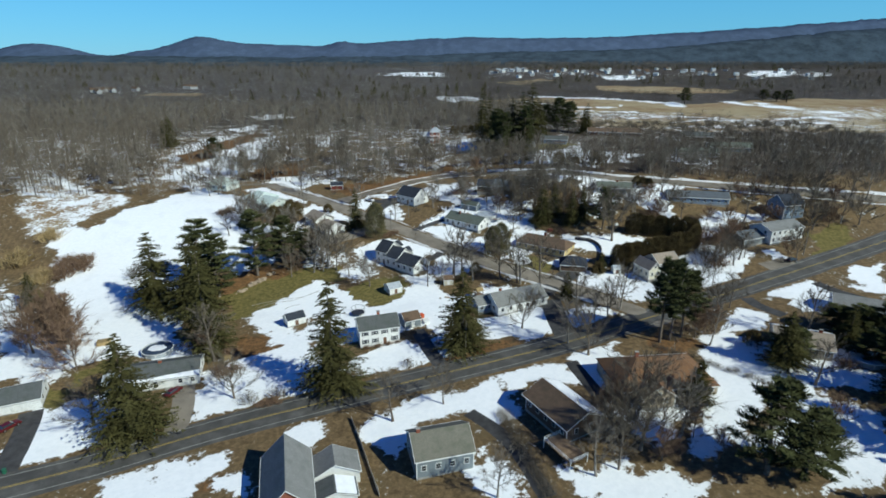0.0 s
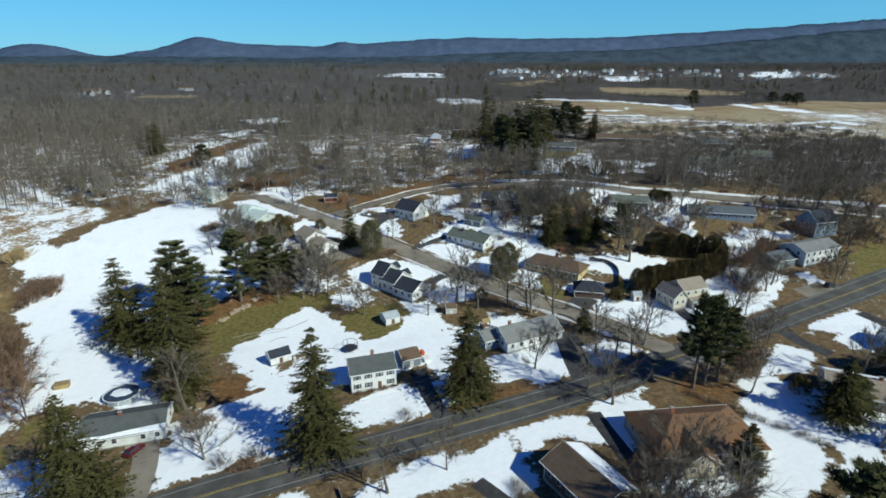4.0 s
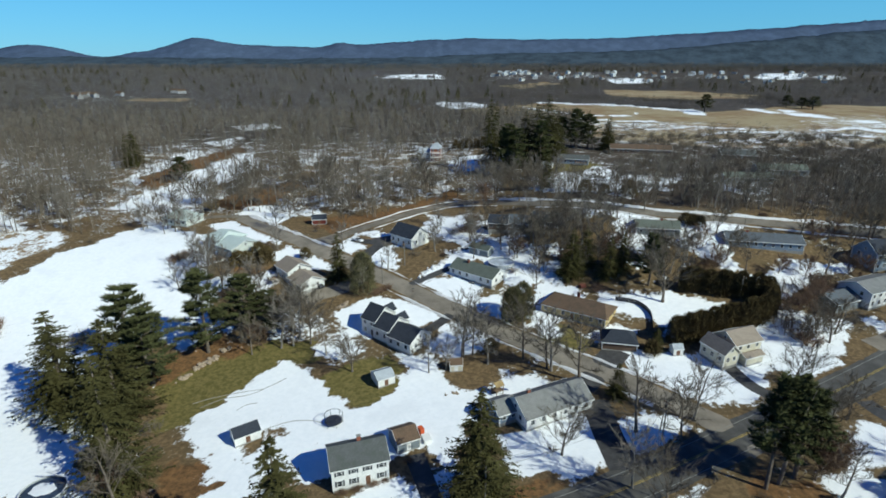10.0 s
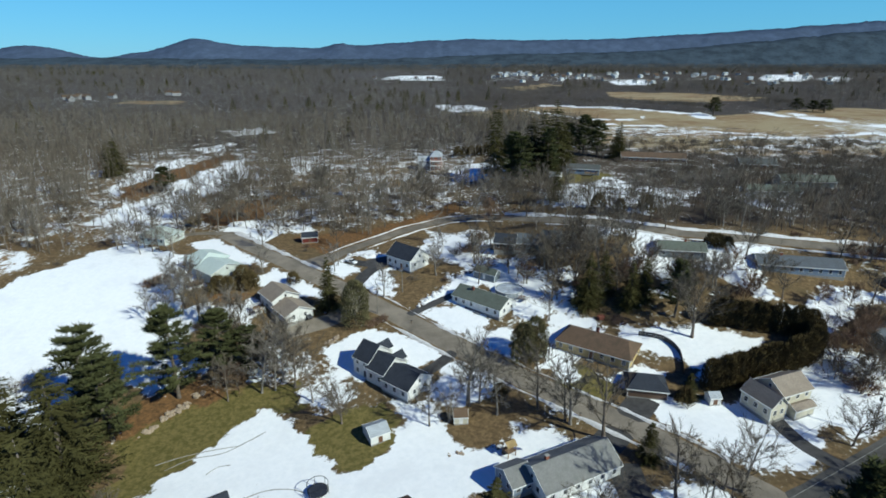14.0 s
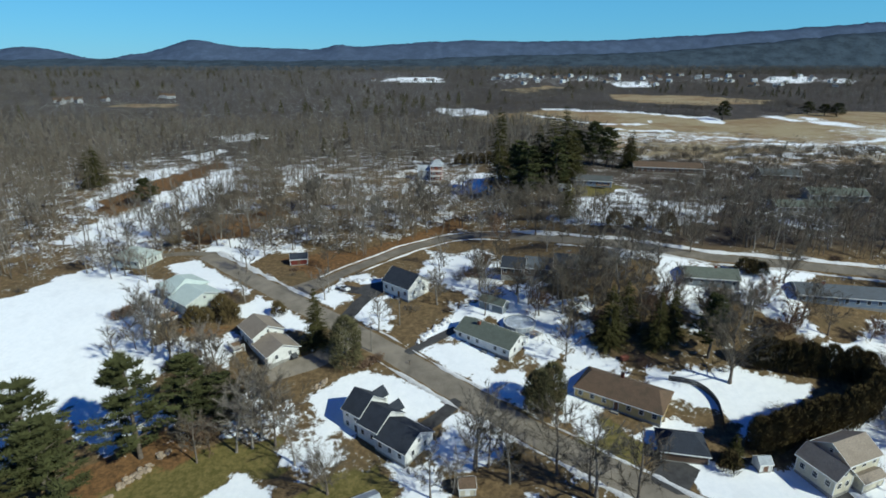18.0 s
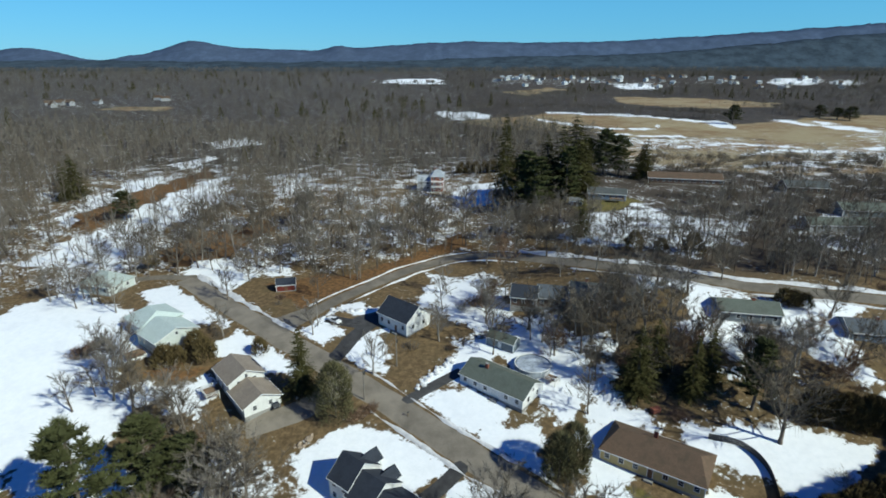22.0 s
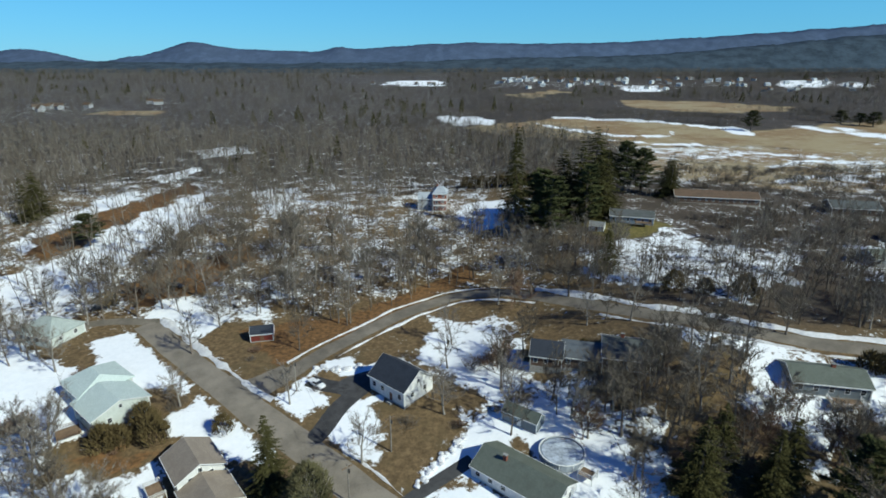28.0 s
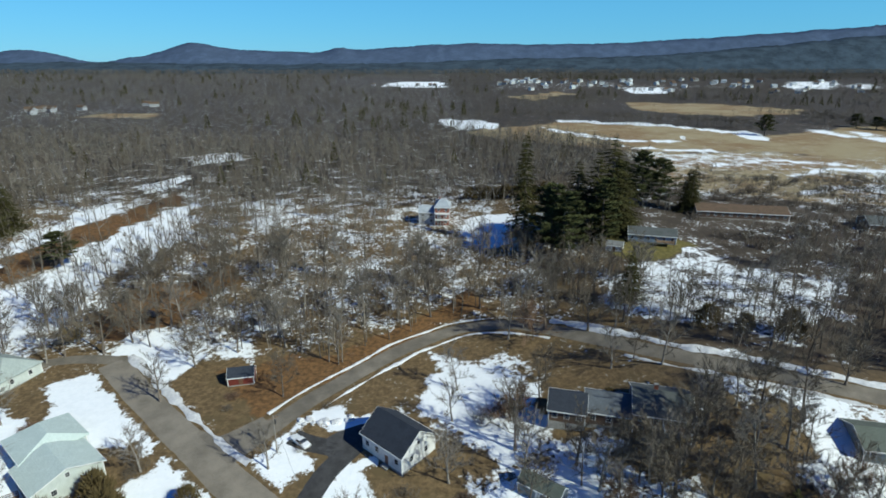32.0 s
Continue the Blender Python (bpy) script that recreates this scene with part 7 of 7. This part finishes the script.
def playset(x, y, yaw):
    ob = tagged(empty_at("playset", x, y, yaw), "tan wooden play tower with a slide in snow", "playset")
    for px in (-1, 1):
        for py in (-1, 1):
            boxed("post", (px - 0.08, px + 0.08, py - 0.08, py + 0.08, -0.2, 2.9), WOOD, ob)
    boxed("deck", (-1.1, 1.1, -1.1, 1.1, 1.25, 1.38), WOOD, ob)
    for s in (-1, 1):
        part("roof", prism(bmesh.new(), [(-1.25, s * 1.25, 2.75), (1.25, s * 1.25, 2.75), (1.25, 0, 3.6), (-1.25, 0, 3.6)], (0, 0, 0.07)), REED, ob)
    part("slide", prism(bmesh.new(), [(1.0, -0.35, 1.3), (1.0, 0.35, 1.3), (3.4, 0.35, 0.1), (3.4, -0.35, 0.1)], (0, 0, 0.08)), BLUE_PAINT, ob, "blue plastic slide")


playset(12.0, 170.4, 30)


def deck(label, x, y, yaw, w, d, high=1.2, rail=TRIM):
    ob = tagged(empty_at("deck", x, y, yaw), label, "deck", "decks")
    n = max(3, int(w / 0.8))
    for i in range(n):
        boxed("board", (-w / 2 + w * i / n + 0.01, -w / 2 + w * (i + 1) / n - 0.01, -d / 2, d / 2, high, high + 0.05), WOOD, ob)
    for sx in (-w / 2, w / 2):
        for sy in (-d / 2, d / 2):
            boxed("post", (sx - 0.07, sx + 0.07, sy - 0.07, sy + 0.07, -1.0, high + 1.0), rail, ob)
    for a in (((-w / 2, w / 2), (-d / 2 - 0.04, -d / 2 + 0.04)), ((-w / 2 - 0.04, -w / 2 + 0.04), (-d / 2, d / 2)), ((w / 2 - 0.04, w / 2 + 0.04), (-d / 2, d / 2))):
        for z in (0.5, 0.95):
            boxed("rail", (*a[0], *a[1], high + z, high + z + 0.06), rail, ob)
        for k in range(9):
            u = (k + 0.5) / 9
            px, py = a[0][0] + (a[0][1] - a[0][0]) * u, a[1][0] + (a[1][1] - a[1][0]) * u
            boxed("baluster", (px - 0.03, px + 0.03, py - 0.03, py + 0.03, high, high + 0.95), rail, ob)


deck("raised wooden deck with white railings behind the timber house", 24.9, 91.8, -60, 8.0, 4.5, 1.6)
deck("wooden deck with grey railings behind the ranch house", 79.6, 242.2, -11, 6.5, 3.5, 1.4)
deck("small wooden porch beside the split-level house", -61.3, 230.1, -50, 4.5, 3.0, 1.2)
deck("white back porch of the rambling house", 40.3, 255.0, -14, 5.0, 3.0, 1.6)
deck("raised back deck of the grey ranch house on the lawn", 74.5, 353.3, -16, 6.0, 3.0, 1.6, WOOD)
deck("small deck beside the covered pool", 23.2, 231.1, -40, 3.0, 2.5, 1.1)
deck("weathered porch beside the mint-roofed house", -87.3, 244.9, -50, 4.0, 4.5, 0.9, WOOD)


PALEWOOD = mottled("bleached_wood", (0.55, 0.48, 0.39), 1.4, 0.25, 0.8, 0, 9, 0.3)


def fence(label, pts, high=1.6, board=0.16, gap=0.03, material=WOOD):
    """A fence of upright boards along a line."""
    line = smooth_line(pts, 0.5)
    ob = tagged(empty_at("fence", line[0, 0], line[0, 1]), label, "fence", "fences")
    inv = ob.matrix_basis.inverted()
    seg = np.linalg.norm(np.diff(line, axis=0), axis=1)
    s = np.concatenate([[0], np.cumsum(seg)])
    unit = bmesh.new()
    box(unit, -board / 2, board / 2, -0.02, 0.02, -0.15, high)
    me = bpy.data.meshes.new("board")
    unit.to_mesh(me)
    unit.free()
    me.materials.append(material)
    for k in range(min(int(s[-1] / (board + gap)), 160)):
        d = (k + 0.5) * (board + gap)
        x, y = np.interp(d, s, line[:, 0]), np.interp(d, s, line[:, 1])
        x2, y2 = np.interp(d + 0.1, s, line[:, 0]), np.interp(d + 0.1, s, line[:, 1])
        b = new("board", me)
        b.parent = ob
        b.matrix_basis = inv @ pose(x, y, gz(x, y), 0, 0, math.degrees(math.atan2(y2 - y, x2 - x)))


fence("long weathered board fence between two yards", [(-21.3, 106.2), (-17.6, 96.7), (-12.1, 82.1)], 0.95, 0.2, 0.03, PALEWOOD)
fence("curved dark garden fence behind the brown-roofed house", [(53.6, 212.2), (59.7, 209.7), (62.0, 203.8), (59.7, 194.7)], 1.5, 0.22, 0.02, IRON)


# ---- poles and wires ----
def utility_pole(x, y, yaw, high=10.5):
    ob = tagged(empty_at("utility_pole", x, y, yaw), "weathered wooden utility pole with crossarm by the road", "utility pole", "utility poles")
    v, t = tube([(0, 0, -0.5), (0.03, 0, high * 0.5), (0, 0, high)], [0.17, 0.14, 0.1], 8)
    fast_mesh("pole", v, t, GREYBARK, ob)
    boxed("crossarm", (-1.1, 1.1, -0.07, 0.07, high - 0.75, high - 0.6), WOOD, ob)
    for k in (-1.0, -0.4, 0.4, 1.0):
        boxed("insulator", (k - 0.05, k + 0.05, -0.05, 0.05, high - 0.6, high - 0.42), GLASS, ob)
    bm = bmesh.new()
    bmesh.ops.create_cone(bm, cap_ends=True, segments=10, radius1=0.22, radius2=0.22, depth=0.8, matrix=Matrix.Translation((0.3, 0.0, high - 1.7)))
    part("transformer", bm, IRON, ob)
    return Vector((x, y, gz(x, y) + high - 0.5))


def wire(a, b, sag=0.9, r=0.02):
    pts = [a.lerp(b, u) - Vector((0, 0, 4 * sag * u * (1 - u))) for u in np.linspace(0, 1, 13)]
    v, t = tube([tuple(p) for p in pts], [r] * 13, 3)
    tagged(fast_mesh("power_line", v, t, IRON), "thin black overhead power line beside the road", "cable", "power lines")


tops = [utility_pole(x, y, 112) for x, y in ((-114.0, 83.0), (-70.6, 102.2), (-29.5, 119.0), (6.1, 132.9), (46.0, 150.5), (92.0, 172.5), (136.0, 194.5))]
for a, b in zip(tops, tops[1:]):
    for k in (-0.9, 0.9):
        wire(a + Vector((k * 0.4, -k * 0.9, 0)), b + Vector((k * 0.4, -k * 0.9, 0)))
side = [utility_pole(x, y, 40, 9.0) for x, y in ((-22.9, 227.7), (-15.9, 239.6), (-40.5, 258.6))]
wire(side[0], side[2], 0.8)


# ---- street furniture and clutter ----
def mailbox(x, y, yaw):
    ob = tagged(empty_at("mailbox", x, y, yaw), "mailbox on a wooden post at the kerb", "mailbox", "mailboxes")
    boxed("post", (-0.05, 0.05, -0.05, 0.05, -0.2, 1.05), WOOD, ob)
    bm = prism(bmesh.new(), [(-0.25, -0.1, 1.05), (-0.25, 0.1, 1.05), (-0.25, 0.1, 1.2), (-0.25, 0.05, 1.28), (-0.25, -0.05, 1.28), (-0.25, -0.1, 1.2)], (0.5, 0, 0))
    part("box", bm, IRON, ob)


for x, y, a in ((-2.5, 126.5, 110), (-59, 109.5, 110), (30, 181.5, 40), (-12, 222, 40), (-32, 238, 40), (40, 297, 60), (74, 279, 70)):
    mailbox(x, y, a)


def lumps(name, label, category, pts, n, size, material, seed, wide=1.0):
    """A low pile of rough blocks along a line."""
    r = np.random.default_rng(seed)
    line = smooth_line(pts, 0.5)
    ob = tagged(empty_at(name, line[0, 0], line[0, 1]), label, category)
    inv = ob.matrix_basis.inverted()
    shapes = []
    for k in range(4):
        bm = bmesh.new()
        bmesh.ops.create_icosphere(bm, subdivisions=1, radius=1.0)
        for v in bm.verts:
            v.co *= 1 + r.normal(0, 0.18)
            v.co.z *= 0.65
        me = bpy.data.meshes.new("stone")
        bm.to_mesh(me)
        bm.free()
        me.materials.append(material)
        shapes.append(me)
    for k in range(n):
        p = line[r.integers(0, len(line))] + r.normal(0, 0.5 * wide, 2)
        b = new("stone", shapes[k % 4])
        b.parent = ob
        s = size * r.uniform(0.5, 1.4)
        b.matrix_basis = inv @ pose(p[0], p[1], gz(p[0], p[1]) + 0.25 * s, 0, 0, r.random() * 360) @ Matrix.Diagonal((s, s, s, 1))


ROCK = mottled("field_stone", (0.33, 0.26, 0.19), 1.2, 0.3, 0.9)
lumps("stone_wall", "rough tan stone wall along the green lawn", "stone wall", [(-74.5, 179.7), (-69.2, 189.7), (-64.9, 196.0)], 60, 0.6, ROCK, 3)
lumps("stone_wall", "low stones along the drive", "stone wall", [(-35.8, 214.3), (-33.1, 217.5)], 22, 0.5, ROCK, 4)
lumps("snow_heap", "small heaps of cleared snow along the lawn edge", "snow heap", [(-9.3, 231.1), (-6.1, 236.4), (0.6, 243.7)], 34, 0.6, BANK, 5, 1.4)
lumps("snow_heap", "lumps of cleared snow by the curved lane", "snow heap", [(-37.8, 268.7), (-31.7, 267.4), (-26.1, 268.7)], 30, 0.6, BANK, 6, 1.2)
lumps("stone_ring", "stone fire ring in a snowy yard", "fire pit", [(-0.2, 171.6), (1.4, 171.5)], 14, 0.35, ROCK, 7, 1.0)


def crate(label, name, x, y, yaw, dims, material, category):
    w, d, h = dims
    ob = tagged(empty_at(name, x, y, yaw), label, category)
    boxed("body", (-w / 2, w / 2, -d / 2, d / 2, -0.1, h), material, ob, "", 0.06)
    boxed("lid", (-w / 2 - 0.04, w / 2 + 0.04, -d / 2 - 0.04, d / 2 + 0.04, h, h + 0.08), material, ob, "", 0.02)


BIN = mottled("green_bin", (0.03, 0.12, 0.07), 2, 0.2, 0.6)
ORANGE = mottled("orange_sheet", (0.5, 0.09, 0.03), 2, 0.2, 0.6)
BLUESHEET = mottled("blue_tarp", (0.16, 0.24, 0.34), 1, 0.3, 0.5)
crate("blue-grey tarpaulin over a stack beside the garage", "covered_stack", -9.2, 151.9, 20, (3.2, 2.6, 1.6), BLUESHEET, "tarpaulin")
crate("bright orange-red cover over a small machine", "covered_machine", -6.8, 155.6, 30, (1.0, 1.6, 1.9), ORANGE, "cover")
crate("white utility trailer beside the garage", "utility_trailer", -5.5, 153.6, 20, (1.8, 2.6, 0.9), TRIM, "trailer")
crate("green wheeled bin by the roadside", "wheeled_bin", -66.0, 103.5, 15, (0.6, 0.7, 1.0), BIN, "bin")
crate("green wheeled bin by the roadside", "wheeled_bin", -90.7, 91.2, 15, (0.6, 0.7, 1.0), BIN, "bin")
crate("stack of pale boards on dead grass", "board_stack", -61.1, 135.8, 10, (2.0, 1.4, 0.7), REED, "boards")
crate("tan tarpaulin over a woodpile", "covered_woodpile", -101.6, 144.9, 20, (3.4, 2.2, 1.2), REED, "woodpile")
crate("brick-red patio grill table beside the ranch house", "patio_table", 44.9, 220.1, 20, (2.0, 1.2, 1.0), BRICK, "table")

TRACK = mottled("slush_track", (0.3, 0.28, 0.25), 1.0, 0.35, 0.9, 0, 5, 0.4)
for pts in ([(-66.2, 171.0), (-61.5, 173.3), (-54.9, 175.2), (-49.2, 176.2)], [(-63.4, 169.2), (-59.0, 172.5), (-52.3, 174.1), (-47.9, 177.5), (-44.5, 180.6)], [(-44.2, 159.5), (-39.2, 162.2), (-34.0, 162.5), (-30.5, 161.2)], [(-53.5, 167.6), (-51.8, 169.8), (-49.2, 170.3)]):
    ribbon("snow_track", smooth_line(pts, 0.8), 0.16, -0.16, 0.045, TRACK, "thin dark track trodden through the snow", "track", wobble=0.12)
for k in range(9):
    shrub(ROUND, 8 + 4.6 * k, 446.5 - 1.4 * k + 0.8 * math.sin(k * 2.1), 2.3 + 0.3 * math.sin(k * 3.3))

# shrubs round the houses
for k, x, y, s in ((ROUND, -77.8, 241.6, 2.1), (ROUND, -74.7, 242.1, 1.9), (ROUND, -67.9, 243.5, 2.3), (ROUND, -71.6, 247.5, 2.2), (ROUND, -53.6, 245.8, 1.6), (BUSHES[1], -22.1, 138.5, 0.7), (BUSHES[1], -18.7, 139.4, 0.7),
                   (BUSHES[1], -15.9, 140.6, 0.7), (BUSHES[1], -13.6, 141.5, 0.6), (BUSHES[0], -9.6, 128.6, 1.0), (BUSHES[1], -145.6, 199.0, 3.2), (BUSHES[1], -143.1, 204.0, 2.6), (BUSHES[1], -144.7, 192.5, 2.6), (BUSHES[1], -148, 203, 2.8), (BUSHES[1], -141, 198.5, 2.8), (BUSHES[1], -150, 197, 2.4),
                   (BUSHES[2], -167.8, 221.6, 2.6), (BUSHES[2], -168.6, 201.6, 3.2), (BUSHES[2], -151.2, 188.8, 2.6), (BUSHES[0], -41.7, 116.9, 1.2), (BUSHES[0], -48.1, 114.9, 1.2), (BUSHES[1], -100.4, 247.4, 2.0), (BUSHES[1], -102.4, 244.9, 1.8),
                   (ROUND, 61.7, 290.8, 2.2), (ROUND, 79.6, 285.5, 2.4), (ROUND, 69.9, 288.3, 1.6), (ROUND, 92.9, 251.4, 1.7), (ROUND, 95.5, 250.6, 1.6), (ROUND, 90.6, 251.9, 1.8), (BUSHES[1], 7.7, 269.6, 2.0), (BUSHES[0], 3.1, 267.6, 1.6), (ROUND, 31.1, 269.1, 1.1), (BUSHES[2], -112.0, 304.9, 1.8), (BUSHES[0], 98.6, 193.6, 3.0),
                   (BUSHES[0], 117.7, 213.6, 3.0), (BUSHES[0], 125.6, 217.8, 2.6), (BUSHES[0], 107.8, 213.8, 2.2), (BUSHES[1], 100.6, 187.7, 2.4), (BUSHES[0], 83.8, 183.3, 1.2), (BUSHES[1], -23.9, 222.2, 1.4), (BUSHES[1], -21.2, 224.0, 1.3),
                   (ROUND, 11.8, 189.7, 1.4), (ROUND, 56.0, 184.9, 1.6), (BUSHES[1], 49.7, 218.0, 1.5), (BUSHES[2], 53.8, 113.1, 1.2), (BUSHES[1], 101.5, 119.8, 1.6), (BUSHES[1], 43.2, 113.8, 1.8), (ROUND, 84.3, 132.5, 1.6),
                   (BUSHES[0], -102.5, 179.8, 2.4), (BUSHES[0], -116.0, 194.1, 2.4), (BUSHES[2], -110.1, 199.1, 1.8)):
    shrub(k, x, y, s)
hedge_line = smooth_line([(13.6, 105.6), (17.0, 93.1), (20.0, 80.6)], 1.8)
for x, y in hedge_line:
    shrub(BUSHES[0], x, y, 0.85)
for x, y, size in ((-59.2, 127.4, 1.5), (-56.8, 129.6, 1.3), (-61.5, 129.8, 1.2), (-41.5, 113.7, 1.2), (-44.0, 112.9, 1.0)):
    shrub(BUSHES[1], x, y, size)
for k in range(15):
    u = k / 14
    shrub(BUSHES[0], 58.7 + 20.2 * u, 133.3 + -19.9 * u + 0.5 * math.sin(k * 2.7), 0.6 + 0.12 * math.sin(k * 3.9))
for x, y in np.stack([rng.uniform(-150, 150, 700), rng.uniform(90, 280, 700)], 1):
    p = np.array([[x, y]])
    if clear_of(p, 5.0, 0.5)[0] and rng.random() < 0.3 and not any(k in ("snow", "green") and inside_distance(p[:, 0], p[:, 1], q)[0] > -1 for k, q in PATCHES):
        shrub(BUSHES[rng.integers(0, 2)], x, y, rng.uniform(0.5, 1.3))
